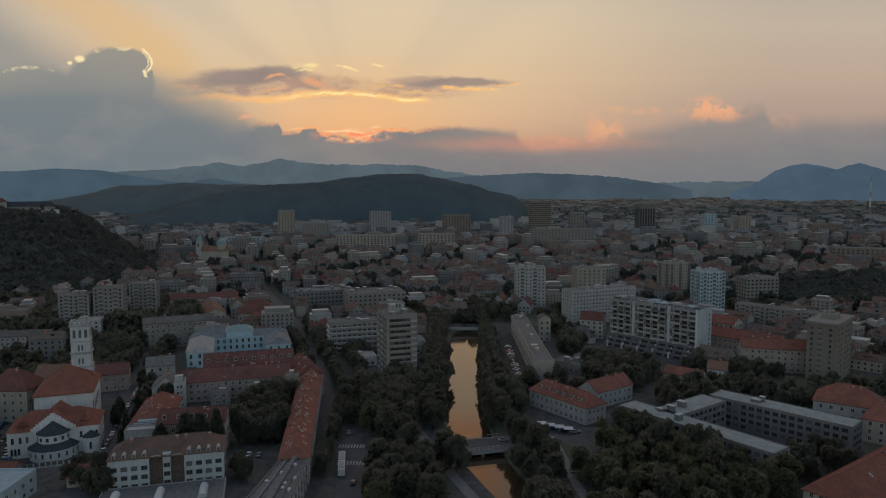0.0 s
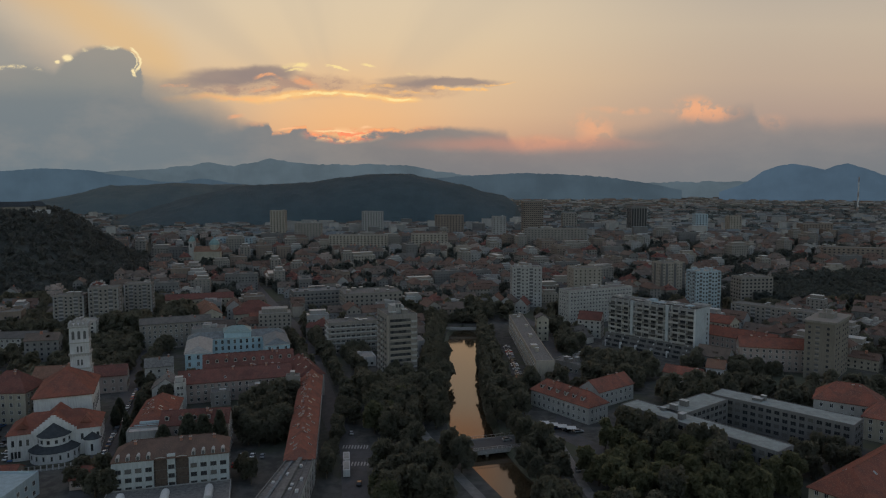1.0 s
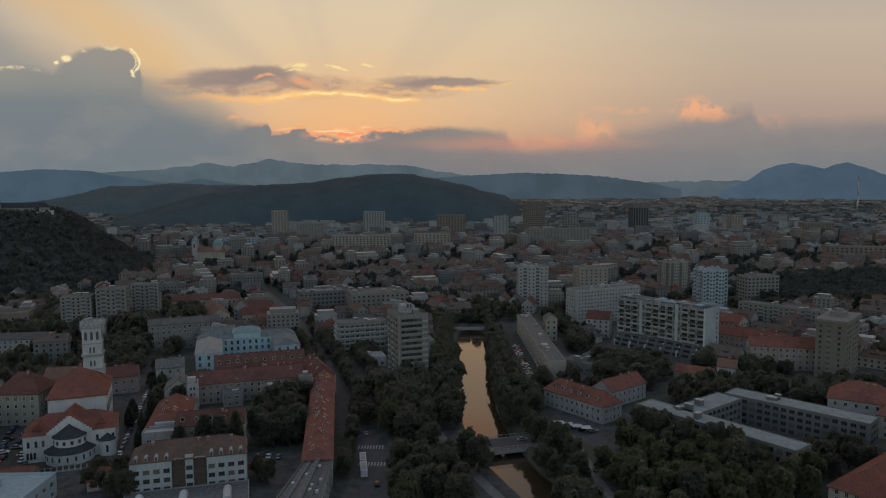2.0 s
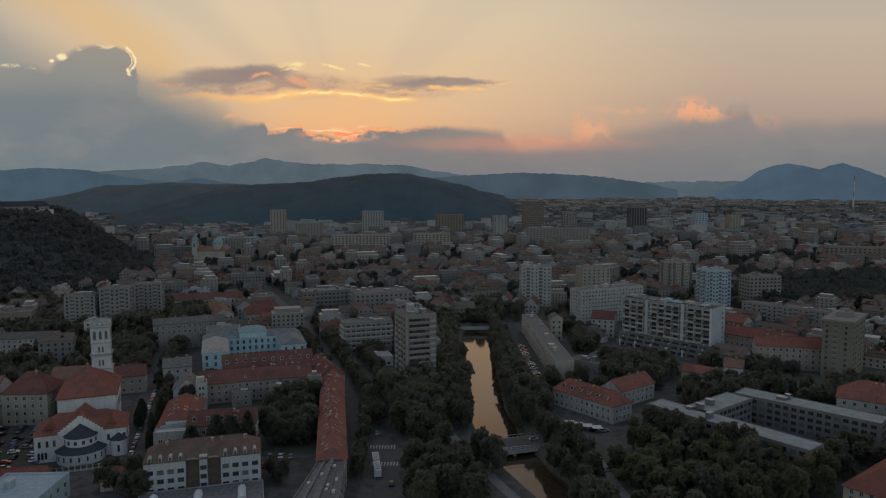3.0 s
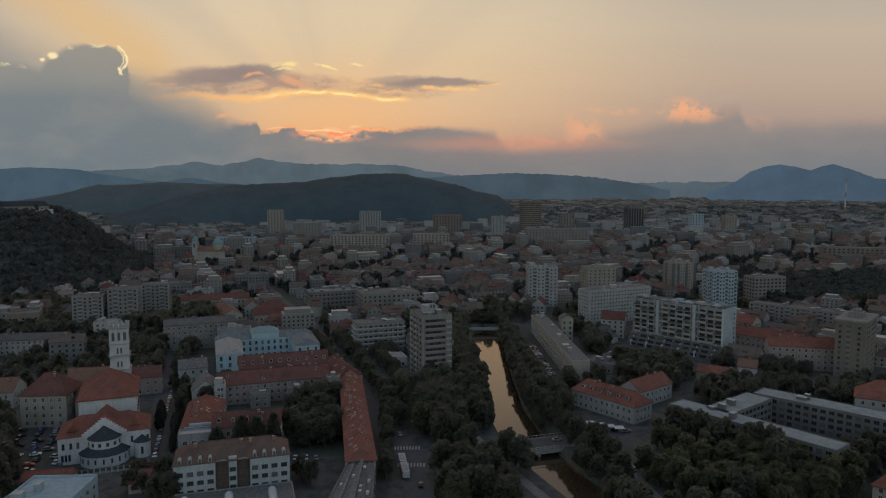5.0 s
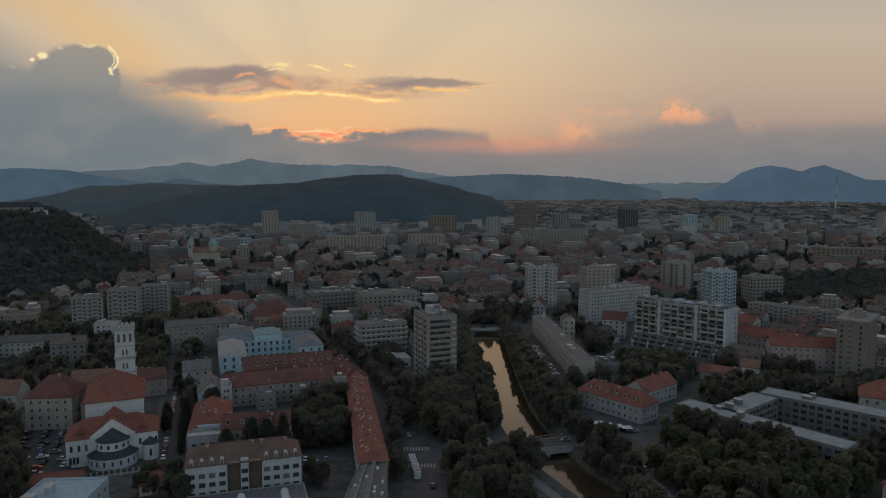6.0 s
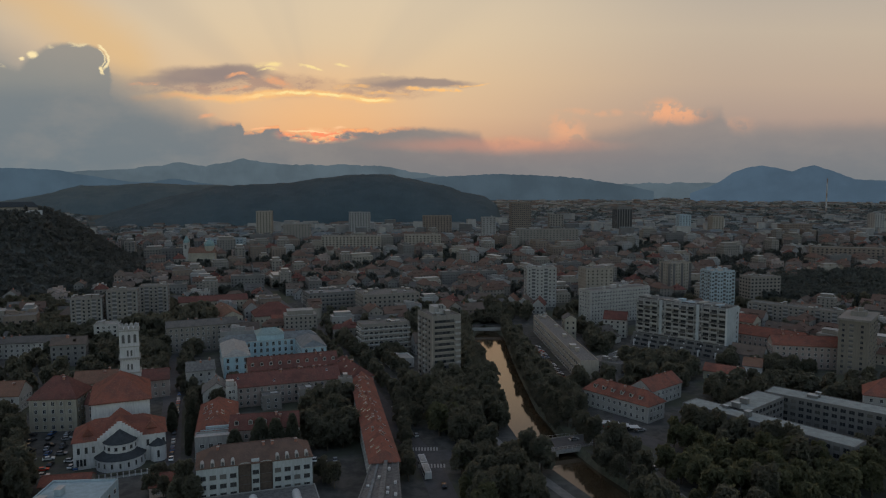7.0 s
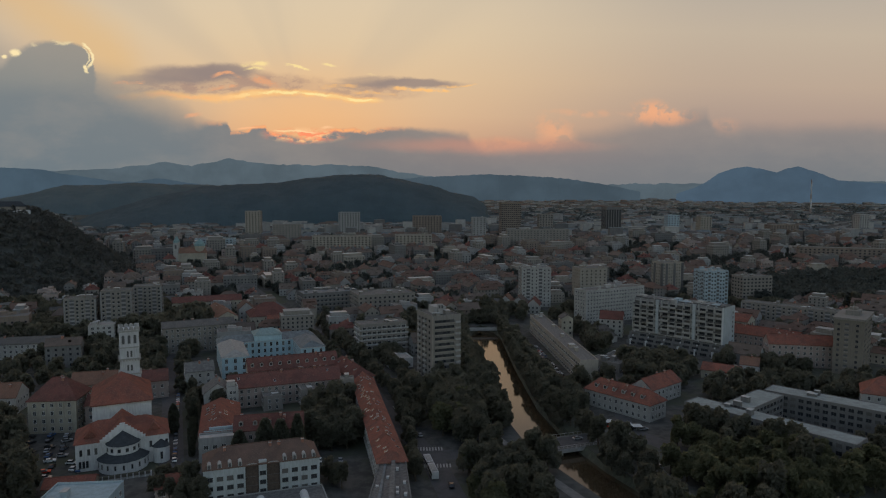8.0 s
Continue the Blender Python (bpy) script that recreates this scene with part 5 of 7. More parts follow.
# ---- white office building with the loggia ----
def white_office():
    w, d, h, rot = 38.0, 15.0, 12.2, 18.2
    a = radians(rot)
    cx, cy = -84.6 - math.sin(a) * d / 2, 227 + math.cos(a) * d / 2
    o = thing("office_building", cx, cy, rot, "white four-storey office building with a hipped grey-brown roof", "office building")
    claim(cx, cy, w, d, rot)
    s = Shape()
    lo = 4.5
    s.ring([(-w / 2, -d / 2), (-lo - 1.2, -d / 2), (-lo - 1.2, -d / 2 + 1.6), (lo + 1.2, -d / 2 + 1.6), (lo + 1.2, -d / 2), (w / 2, -d / 2), (w / 2, d / 2), (-w / 2, d / 2)], -0.5, h, top=True)
    part("wall", s, M["cool_white"], o)
    rf = part("roof", gable_roof(w, d, h + 0.1, 4.6, 0.3, 0.25, 6), M["roof_umber"], o, "hipped grey-brown tiled roof")
    part("stair_bay", Shape().box(-1.3, 1.3, -d / 2 + 0.2, -d / 2 + 1.6, -0.4, h + 1.2), M["cool_white"], o)
    for z in (2.2, 5.3, 8.4):
        part("window", window_mesh(1.9, 1.35, "darkframe", 1), None, o, at=pose(0, -d / 2 + 0.2, z))
    for sx in (-1, 1):
        part("loggia_panel", Shape().box(sx * 3.5 - 2.1, sx * 3.5 + 2.1, -d / 2 + 0.9, -d / 2 + 1.6, -0.4, h - 0.1), M["brown_panel"], o, "recessed dark brown panel")
        for z in (1.7, 4.8, 7.9):
            part("panel_joint", Shape().box(sx * 3.5 - 2.1, sx * 3.5 + 2.1, -d / 2 + 0.84, -d / 2 + 0.9, z, z + 0.12), M["darkframe"], o)
        bow = [(sx * 3.5 + 2.2 * math.cos(t), h - 0.5 + 0.9 * math.sin(t)) for t in np.linspace(0, math.pi, 9)]
        s = Shape()
        for (xa, za), (xb, zb) in zip(bow, bow[1:]):
            s.poly([(xa, -d / 2 - 0.1, za), (xb, -d / 2 - 0.1, zb), (xb, -d / 2 + 1.6, zb), (xa, -d / 2 + 1.6, za)])
            s.poly([(xa, -d / 2 - 0.1, za), (xa, -d / 2 - 0.1, za + 0.35), (xb, -d / 2 - 0.1, zb + 0.35), (xb, -d / 2 - 0.1, zb)])
        part("arched_canopy", s, M["offwhite"], o)
        for c in range(4):
            x = sx * (7.3 + 3.25 * c)
            for z in (1.6, 4.75, 7.9):
                part("window", window_mesh(1.9, 1.35, "darkframe", 1), None, o, at=pose(x, -d / 2, z + 0.3))
            part("dormer", arched_dormer(), None, rf, at=pose(x, -d / 2 + 0.1, h - 0.1))
    for side in ("left", "right"):
        rows_of_windows(o, side, w, d, 3, 1.9, 3.15, 4, 1.9, 1.35, "darkframe")
    for x in (-12, 3, 6, 14):
        part("chimney", chimney_mesh(1.8), None, rf, at=pose(x, -1.5, h + 3.2))
    # flat annex below the front with white barrel skylights
    a2x, a2y = -83.5 + math.sin(a) * 9.5, 227 - math.cos(a) * 9.5
    p = thing("annex_hall", a2x - 1.5, a2y, rot, "low annex hall with a dark flat roof and barrel skylights", "building")
    claim(a2x, a2y, 40, 17, rot)
    part("wall", block_walls(40, 17, 2.6), M["grey"], p)
    flat_roof(40, 17, 2.6, "grey", "roof_grey", p, 0.4, 3, 0)
    for x in (-15, -1, 13):
        s = Shape()
        prof = [(1.3 * math.cos(t), 0.25 + 1.2 * math.sin(t)) for t in np.linspace(0, math.pi, 8)]
        for (xa, za), (xb, zb) in zip(prof, prof[1:]):
            s.poly([(x + xb, -6, 2.7 + zb), (x + xa, -6, 2.7 + za), (x + xa, 3.5, 2.7 + za), (x + xb, 3.5, 2.7 + zb)])
        for y in (-6, 3.5):
            f = [(x + xa, y, 2.7 + za) for xa, za in prof]
            s.poly(f if y < 0 else f[::-1])
        s.box(x - 1.4, x + 1.4, -6.1, 3.6, 2.65, 2.97)
        part("barrel_skylight", s, M["white"], p, "white barrel skylight")


white_office()

# block between the church street and the office
corner = pitched_house("corner_house", -116, 284, 106, 38, 15, 9.0, 4.6, "offwhite", "roof_red", "corner house with a red roof and shiny roof windows", hip=6, floors=3, cols=9, skylights=12, chimneys=2, sides=("front", "left", "back"))
part("parapet", Shape().box(-18.6, -17.9, -6.5, 6.0, 9.0, 10.0), M["blue_white"], corner)
part("terrace_roof", Shape().box(-18.0, -14.0, -4.8, 4.0, 9.6, 11.0), M["blue_white"], corner, "pale sheet roof of a terrace")
flat_block("studio", -110, 262.5, 16, 15, 6, 9.0, "grey", "roof_metal", "grey studio block with a pale metal roof", "building", 2, 4, 2, boxes=0)
pitched_house("row_house", -91.5, 266, 12, 26, 11.5, 12.6, 3.9, "pink", "roof_dark", "row house with a red roof and dormers", floors=3, cols=7, dormers=5, chimneys=3)
pitched_house("gabled_house", -129, 322, 108, 14, 12.5, 10, 4.5, "offwhite", "roof_grey", "pale gabled house behind the corner house", floors=3, cols=4)

# ---- long red roof along the main street ----
LR = math.degrees(math.atan2(108, -21.5))
pitched_house("street_block", -52.4, 288, LR, 112, 10.0, 10.4, 3.2, "offwhite", "roof_red", "long street block with a red tiled roof full of roof windows", "apartment block", floors=3, cols=30, skylights=40, chimneys=14, hip=3, sides=("front", "back", "left"))
flat_block("department_store", -70, 578, 20, 48, 30, 17.5, "taupe", "roof_grey", "broad taupe department store with a grey roof and terrace", "building", 5, 12, 8, boxes=8, seed=51, bands=True)
flat_block("office_block", -118, 600, 24, 50, 22, 15, "drab", "roof_lead", "grey office block with a pale sawtooth roof", "office building", 4, 14, 6, boxes=8, seed=52, bands=True)


def fan_block():
    """A flat block that widens away from the red roof."""
    o = thing("glazed_block", -40, 212, 0, "flat-roofed block with grey metal roof strips and skylights", "building")
    claim(-40, 212, 26, 44, 0)
    out = [(-8.0, -26), (8.0, -26), (3.2, 22), (-6.0, 22)]
    part("wall", Shape().ring(out, -0.5, 9.4, top=True), M["concrete"], o)
    at = lambda u, t: (out[0][0] + (out[1][0] - out[0][0]) * u + ((out[3][0] + (out[2][0] - out[3][0]) * u) - (out[0][0] + (out[1][0] - out[0][0]) * u)) * t, -26 + 48 * t)
    rf = part("roof", Shape().ring([at(0.02, 0.01), at(0.98, 0.01), at(0.98, 0.99), at(0.02, 0.99)], 9.4, 9.7), M["roof_grey"], o)
    for u0, u1, z, mt in ((0.0, 0.03, 10.3, "drab"), (0.2, 0.28, 10.1, "roof_lead"), (0.46, 0.6, 10.9, "roof_grey"), (0.76, 0.79, 10.2, "drab"), (0.97, 1.0, 10.4, "drab")):
        part("roof_strip", Shape().ring([at(u0, 0.0), at(u1, 0.0), at(u1, 1.0), at(u0, 1.0)], 9.6, z), M[mt], rf)
    r = random.Random(2)
    for k in range(9):
        x, y = at(r.choice((0.13, 0.39, 0.67, 0.87)), r.uniform(0.1, 0.95))
        part("roof_light", Shape().box(x - 0.45, x + 0.45, y - 0.6, y + 0.6, 9.7, 10.0 + 0.6 * r.random()), M["white"], rf)
    for k in range(9):
        for u, rz in ((0.0, -96), (1.0, 102)):
            for z in (1.2, 4.2, 7.0):
                x, y = at(u, (k + 0.5) / 9)
                part("window", window_mesh(2.6, 1.5, "darkframe", 2), None, o, at=pose(x, y, z, 0, 0, rz))


fan_block()
# its return along the cross street, dark red
pitched_house("street_block", -101, 338, 21, 54, 14, 10.0, 4.6, "pink", "roof_dark", "long pinkish street block with a dark red roof", "apartment block", floors=3, cols=16, dormers=0, skylights=6, chimneys=8)
for ax, ay, aw, ah in ((-121, 318, 5, 12.5), (-104, 324.5, 9, 6.5), (-88, 330, 8, 8.0)):
    flat_block("rear_annex", ax, ay, 21, aw, 8, ah, "offwhite" if ah > 12 else "taupe", "roof_grey", "plastered courtyard annex with a flat roof", "building", max(2, int(ah / 3.1)), 2, 2, 1.0, 1.4, boxes=1, seed=int(aw))
pitched_house("rear_block", -101, 358, 21, 46, 11, 12.4, 5.2, "cream", "roof_dark", "rear block with a dark red roof and a row of dormers", "apartment block", floors=4, cols=12, dormers=10, chimneys=3)
flat_block("stair_tower", -68.5, 325.5, LR - 90, 6.5, 5.5, 14.0, "taupe", "roof_pale", "pale flat-roofed stair tower at the bend of the red roof", "building", 4, 2, 2, boxes=1)
pitched_house("street_block", -69.5, 352, 118, 32, 12, 11.4, 4.2, "offwhite", "roof_dark", "street corner block with a red tiled roof", "apartment block", hip=3, floors=3, cols=9, skylights=6, chimneys=4, sides=("front", "back"))


# ---- pale blue palace round a courtyard ----
def palace():
    rot = 20.5
    o = thing("palace", -124, 407, rot, "pale blue neoclassical palace round a courtyard with grey roofs", "palace")
    claim(-120, 408, 60, 46, rot)
    h = 12.6
    for nm, cx, cy, w, d in (("rear_wing", 0, 16, 58, 13), ("left_wing", -22, -8, 14, 36), ("right_wing", 22, -4, 14, 28)):
        wing = part(nm, Shape().ring([(cx - w / 2, cy - d / 2), (cx + w / 2, cy - d / 2), (cx + w / 2, cy + d / 2), (cx - w / 2, cy + d / 2)], -0.5, h, top=False), M["palace"], o)
        lw, ld, tr = (w, d, 0.0) if w > d else (d, w, math.pi / 2)
        part("roof", Shape().turned_gable(cx, cy, lw + 1, ld + 1, h, h + 3.2, tr, 0, 4.5), M["roof_pale" if nm == "left_wing" else "roof_lead"], wing, "dull grey sheet metal roof")
        part("cornice", Shape().box(cx - w / 2 - 0.35, cx + w / 2 + 0.35, cy - d / 2 - 0.35, cy + d / 2 + 0.35, h - 0.5, h - 0.05), M["white"], wing)
        for z in (1.3, 5.2, 9.0):
            for k in range(max(2, int(w / 3.6))):
                x = cx - w / 2 + w * (k + 0.5) / max(2, int(w / 3.6))
                if nm == "rear_wing" and abs(x) > 15:
                    continue
                part("window", window_mesh(1.3, 2.3), None, wing, at=pose(x, cy - d / 2, z))
            n = int(d / 3.8)
            for k in range(n):
                y = cy - d / 2 + d * (k + 0.5) / n
                part("window", window_mesh(1.3, 2.3), None, wing, at=pose(cx + w / 2, y, z, 0, 0, 90))
                part("window", window_mesh(1.3, 2.3), None, wing, at=pose(cx - w / 2, y, z, 0, 0, -90))
    part("pavilion", Shape().box(-8, 8, 8, 23, h, h + 3.5), M["palace"], o)
    part("pavilion_roof", Shape().turned_gable(0, 15.5, 17, 16, h + 3.5, h + 6.5, 0, 0, 5), M["roof_patina"], o, "dull green copper pavilion roof")
    part("arched_wall", Shape().box(-16, 16, -20, -19, -0.5, 8.5), M["palace"], o)


palace()


# ---- slab tower beside the river avenue ----
def river_tower():
    rot, w, d, h = 23.0, 16.8, 22.0, 35.4
    a = radians(rot)
    cx, cy = -27.8 + math.cos(a) * w / 2 - math.sin(a) * d / 2, 367.2 + math.sin(a) * w / 2 + math.cos(a) * d / 2
    o = thing("apartment_tower", cx, cy, rot, "grey eleven-storey apartment tower with ribbon windows and a penthouse", "apartment tower")
    claim(cx, cy, w, d, rot)
    part("wall", block_walls(w, d, h), M["taupe"], o)
    rf = flat_roof(w, d, h, "taupe", "roof_grey", o, 0.9, 4, 3)
    st = 3.14
    for f in range(11):
        z = 0.9 + f * st
        for k in range(5):
            x = -w / 2 + 1.6 + (w - 5.6) * (k + 0.5) / 5
            part("window", window_mesh(2.4, 1.35, "darkframe", 2), None, o, at=pose(x, -d / 2, z))
        part("ledge", Shape().box(-w / 2 + 1.6, w / 2 - 0.4, -d / 2 - 0.25, -d / 2, z - 0.75, z - 0.2), M["beige"], o)
        part("balcony", balcony_mesh(3.0, 1.2, True), None, o, at=pose(w / 2 - 2.0, -d / 2, z - 0.5))
        for side in ("left", "right"):
            rows_of_windows(o, side, w, d, 1, z, st, 4, 1.8, 1.35, "darkframe")
            for q in (-6.5, 1.5):
                part("balcony", balcony_mesh(2.6, 1.1, True), None, o, at=on_side(side, w, d, q, z - 0.5))
    part("fin", Shape().box(-w / 2 - 0.2, -w / 2 + 0.5, -d / 2 - 0.7, -d / 2, -0.4, h + 0.6), M["beige"], o)
    hut = part("penthouse", Shape().box(-3.5, 3.5, -2, 6, h + 0.1, h + 4.2).box(-1.5, 1.5, -3.2, -2, h + 0.1, h + 5.6), M["offwhite"], rf, "white penthouse and lift house")
    # dark plates on the lift house, painted as the shade inside two openings
    for x in (-0.8, 0.8):
        part("opening", Shape().box(x - 0.5, x + 0.5, -3.3, -3.2, h + 3.2, h + 5.0), M["darkframe"], hut)
    # lower wing
    flat_block("apartment_block", -60.5, 437, 21, 31, 13.5, 19.5, "taupe", "roof_grey", "six-storey grey-beige block with long pale balconies", "apartment block", 6, 9, 4, 2.2, 1.4, bands=True, boxes=4, seed=8)
    flat_block("shop_pavilion", -48, 404, 20, 14, 14, 5, "white", "roof_pale", "low white shop pavilion beside the tower", "building", 1, 4, 3, boxes=1)


river_tower()


# ---- slab of flats with deep loggias ----
def loggia_slab():
    # front runs from (108.5, 464) to (152, 420.5)
    rot = math.degrees(math.atan2(420.5 - 464.4, 151.7 - 108.6))
    w, d, h = 61.5, 17.0, 30.0
    a = radians(rot)
    cx, cy = 130.1 - math.sin(a) * d / 2, 442.5 + math.cos(a) * d / 2
    o = thing("slab_block", cx, cy, rot, "white slab of flats with deep loggias over a terraced podium", "apartment block")
    claim(cx, cy, w + 6, d + 12, rot)
    part("wall", block_walls(w, d, h), M["offwhite"], o)
    rf = flat_roof(w, d, h, "grey", "roof_grey", o, 1.0, 9, 9)
    bays, st, z0 = 12, 3.0, 9.0
    bw = (w - 1.0) / bays
    for b in range(bays):
        x = -w / 2 + 0.5 + bw * (b + 0.5)
        part("fin", Shape().box(x - bw / 2 - 0.16, x - bw / 2 + 0.16, -d / 2 - 1.7, -d / 2, z0 - 0.3, h + (1.2 if b % 3 else 2.0)), M["offwhite"], o)
        for f in range(7):
            z = z0 + f * st
            part("balcony", balcony_mesh(bw - 0.34, 1.5, (b * 5 + f * 3) % 7 < 4), None, o, at=pose(x, -d / 2, z))
            part("window", window_mesh(bw - 1.4, 1.9, "darkframe", 2), None, o, at=pose(x, -d / 2, z + 0.3))
    for b in (3, 4, 7, 8):
        x = -w / 2 + 0.5 + bw * (b + 0.5)
        if b in (3, 8):
            part("stair_shaft", Shape().box(x - 1.0, x + 1.0, -d / 2 - 1.75, -d / 2, z0, h + 1.4), M["cool_white"], o)
    part("end_fin", Shape().box(w / 2 - 0.35, w / 2 + 0.1, -d / 2 - 1.7, -d / 2, 0, h + 1.2), M["white"], o)
    part("end_wall", Shape().box(w / 2, w / 2 + 0.12, -d / 2, d / 2, -0.4, h + 1.0), M["cool_white"], o, "plain pale gable wall")
    for f in range(9):
        part("window", window_mesh(0.8, 1.3, "darkframe", 0), None, o, at=pose(w / 2 + 0.12, 5.5, 2 + f * 3.0, 0, 0, 90))
    pod = Shape()
    for k in range(3):
        pod.box(-w / 2 - 1, w / 2 + 1.5, -d / 2 - 6.4 + 1.8 * k, -d / 2 - (0 if k == 2 else 0.0), 2.7 * k - (0.5 if k == 0 else 0), 2.7 * (k + 1))
    podium = part("podium", pod, M["drab"], o, "terraced grey podium")
    for k in range(3):
        for b in range(10):
            x = -w / 2 + (w) * (b + 0.5) / 10
            part("window", window_mesh(4.2, 1.5, "darkframe", 3), None, podium, at=pose(x, -d / 2 - 6.4 + 1.8 * k, 2.7 * k + 0.7))
    for b in range(6):
        x = -w / 2 + w * b / 5.5 + 2
        part("buttress", Shape().poly([(x - 0.4, -d / 2 - 7.0, 0), (x + 0.4, -d / 2 - 7.0, 0), (x + 0.4, -d / 2 - 1, 9.2), (x - 0.4, -d / 2 - 1, 9.2)]).box(x - 0.4, x + 0.4, -d / 2 - 7.0, -d / 2 - 5.2, 0, 4.0), M["white"], podium)
    rt = random.Random(19)
    for b in range(12):  # uneven roof terraces
        x, dw, up = -w / 2 + 0.5 + bw * (b + 0.5), bw * rt.uniform(0.3, 0.46), rt.uniform(0.8, 2.8)
        y0 = rt.uniform(-5.8, -2.5)
        part("terrace_hut", Shape().box(x - dw, x + dw, y0, y0 + rt.uniform(3, 7), h + 0.1, h + 0.1 + up), M[rt.choice(("grey", "blue_white", "drab", "offwhite"))], rf)
        part("pergola", Shape().box(x - dw, x + dw, -7.2, -6.2, h + 1.0, h + 1.2 + up * 0.4), M[rt.choice(("drab", "darkframe", "concrete"))], rf)


loggia_slab()
flat_block("slab_block", 113, 545, 27.5, 60, 14, 25.8, "offwhite", "roof_grey", "long pale slab of flats with small windows", "apartment block", 9, 20, 4, 1.3, 1.3, boxes=4, seed=3)
pitched_house("town_house", 100, 487, -20, 16, 12, 13, 4.5, "offwhite", "roof_dark", "tall pale house with a dark red roof beside the slab", floors=4, cols=4)
flat_block("apartment_tower", 63, 613, 3, 25.4, 17, 34.4, "offwhite", "roof_grey", "pale eleven-storey apartment tower with dark balcony strips", "apartment tower", 11, 7, 5, 1.9, 1.4, boxes=4, seed=12, strips="concrete")
flat_block("apartment_tower", 118, 640, 10, 26, 20, 31, "beige", "roof_grey", "beige apartment tower with few windows", "apartment tower", 10, 6, 4, 1.2, 1.2, boxes=3, seed=14)
flat_block("apartment_tower", 207, 688, 20, 25, 18, 31.0, "beige", "roof_grey", "beige-brown apartment tower with vertical strips", "apartment tower", 10, 8, 5, 1.6, 1.4, boxes=5, seed=13, strips="drab")
flat_block("apartment_tower", 203, 569, 10, 20.5, 17, 37.0, "blue_white", "roof_pale", "pale blue-white twelve-storey apartment tower", "apartment tower", 12, 8, 5, 1.7, 1.5, boxes=4, seed=15, strips="blue_white")
flat_block("apartment_block", 262, 622, 12, 30, 16, 25.5, "taupe", "roof_grey", "grey-beige apartment block with ribbon balconies", "apartment block", 8, 8, 5, 1.9, 1.4, boxes=3, seed=16, bands=True)


# ---- dark apartment tower on the right bank ----
def dark_tower():
    rot = math.degrees(math.atan2(369 - 341.7, 215.8 - 193.6))
    w, d, h = 31.5, 14.8, 31.2
    a = radians(rot)
    cx = 211.0 + math.cos(a) * w / 2 - math.sin(a) * d / 2
    cy = 375.6 + math.sin(a) * w / 2 + math.cos(a) * d / 2
    o = thing("apartment_tower", cx, cy, rot, "grey-brown ten-storey apartment tower with a flat roof", "apartment tower")
    claim(cx, cy, w, d, rot)
    part("wall", block_walls(w, d, h), M["dun"], o)
    rf = part("roof", Shape().box(-w / 2 - 0.8, w / 2 + 0.8, -d / 2 - 0.8, d / 2 + 0.8, h, h + 1.3), M["taupe"], o, "overhanging concrete roof slab")
    part("lift_house", Shape().box(-5, 5, -3.5, 3.5, h + 1.3, h + 4.0).box(-2, 2, -2, 2, h + 4.0, h + 5.6), M["taupe"], rf)
    for k in range(3):
        part("mast", Shape().tube([(-3 + 3 * k, 0, h + 4), (-3 + 3 * k, 0, h + 9 - k)], [0.07, 0.04], 5), M["steel"], rf)
    for side, cols in (("left", (-5.0, 4.2)), ("front", (-11.5, -6.0, 2.5, 7.5, 12.5)), ("right", (-3, 3))):
        for f in range(10):
            for c in cols:
                part("window", window_mesh(1.15, 1.3, "darkframe"), None, o, at=on_side(side, w, d, c, 1.4 + f * 2.95))
        # loggias have no depth: a dark plate paints the recess's shade
        if side == "left":
            for f in range(10):
                part("loggia", Shape().box(-1.0, 1.0, -0.06, 0, 0, 1.9).box(-1.1, 1.1, -0.25, -0.06, -0.1, 0.85, 1), [M["darkframe"], M["taupe"]], o, at=on_side(side, w, d, -1.0, 0.9 + f * 2.95))


dark_tower()

# gabled houses behind the riverside hall
for x, y, w, roof in ((36.7, 597.9, 11, "roof_brown"), (47.1, 590.0, 12, "roof_old"), (57.9, 579.6, 10, "roof_dark")):
    pitched_house("gabled_house", x, y, 76, w + 6, w, 7.5, 5.0, "offwhite", roof, "small pale gabled house behind the riverside hall", floors=2, cols=4, chimneys=1)
# ---- three towers at the foot of the castle hill ----
for k, (x, y, up) in enumerate(((-269.6, 477.6, 28.6), (-248.5, 485.4, 33.0), (-243.5, 525.8, 30.4))):
    flat_block("apartment_tower", x, y, 16, 19.4, 13.5, up, "taupe", "roof_grey", "beige eleven-storey apartment tower below the castle hill", "apartment tower", 11, 6, 4, 1.8, 1.35, boxes=3, group="towers below the hill", seed=20 + k, strips="grey")
flat_block("apartment_block", -241, 446, 18, 15, 12, 16.5, "offwhite", "roof_pale", "white block behind the bell tower", "apartment block", 6, 4, 3, boxes=2)
pitched_house("long_house", -290, 424, 12, 66, 12, 9.5, 3.0, "offwhite", "roof_slate", "long low pale block with a grey-brown roof", "apartment block", floors=3, cols=20, chimneys=5)
pitched_house("long_house", -179, 445, 25, 44, 12, 16.6, 3.0, "taupe", "roof_slate", "long beige school building with a brown roof", "school", floors=5, cols=13, chimneys=5)
pitched_house("barracks", -214, 571, 21, 54, 14, 12, 3.5, "cream", "roof_dark", "cream barracks with a dark red roof", floors=3, cols=14, chimneys=3)
pitched_house("barracks", -187, 520, -62, 46, 15, 11, 4, "cream", "roof_brown", "cream side wing with a brown roof", floors=3, cols=12, chimneys=3)
pitched_house("hall", -152, 523, 22, 30, 24, 10, 8, "cream", "roof_dark", "broad hall with a steep hipped dark red roof", "hall", hip=11, floors=2, cols=7, chimneys=1)
pitched_house("hall", -136, 505, 22, 26, 14, 8, 4, "pink", "roof_red", "lower hall with a bright red roof", "hall", floors=2, cols=6, chimneys=1)

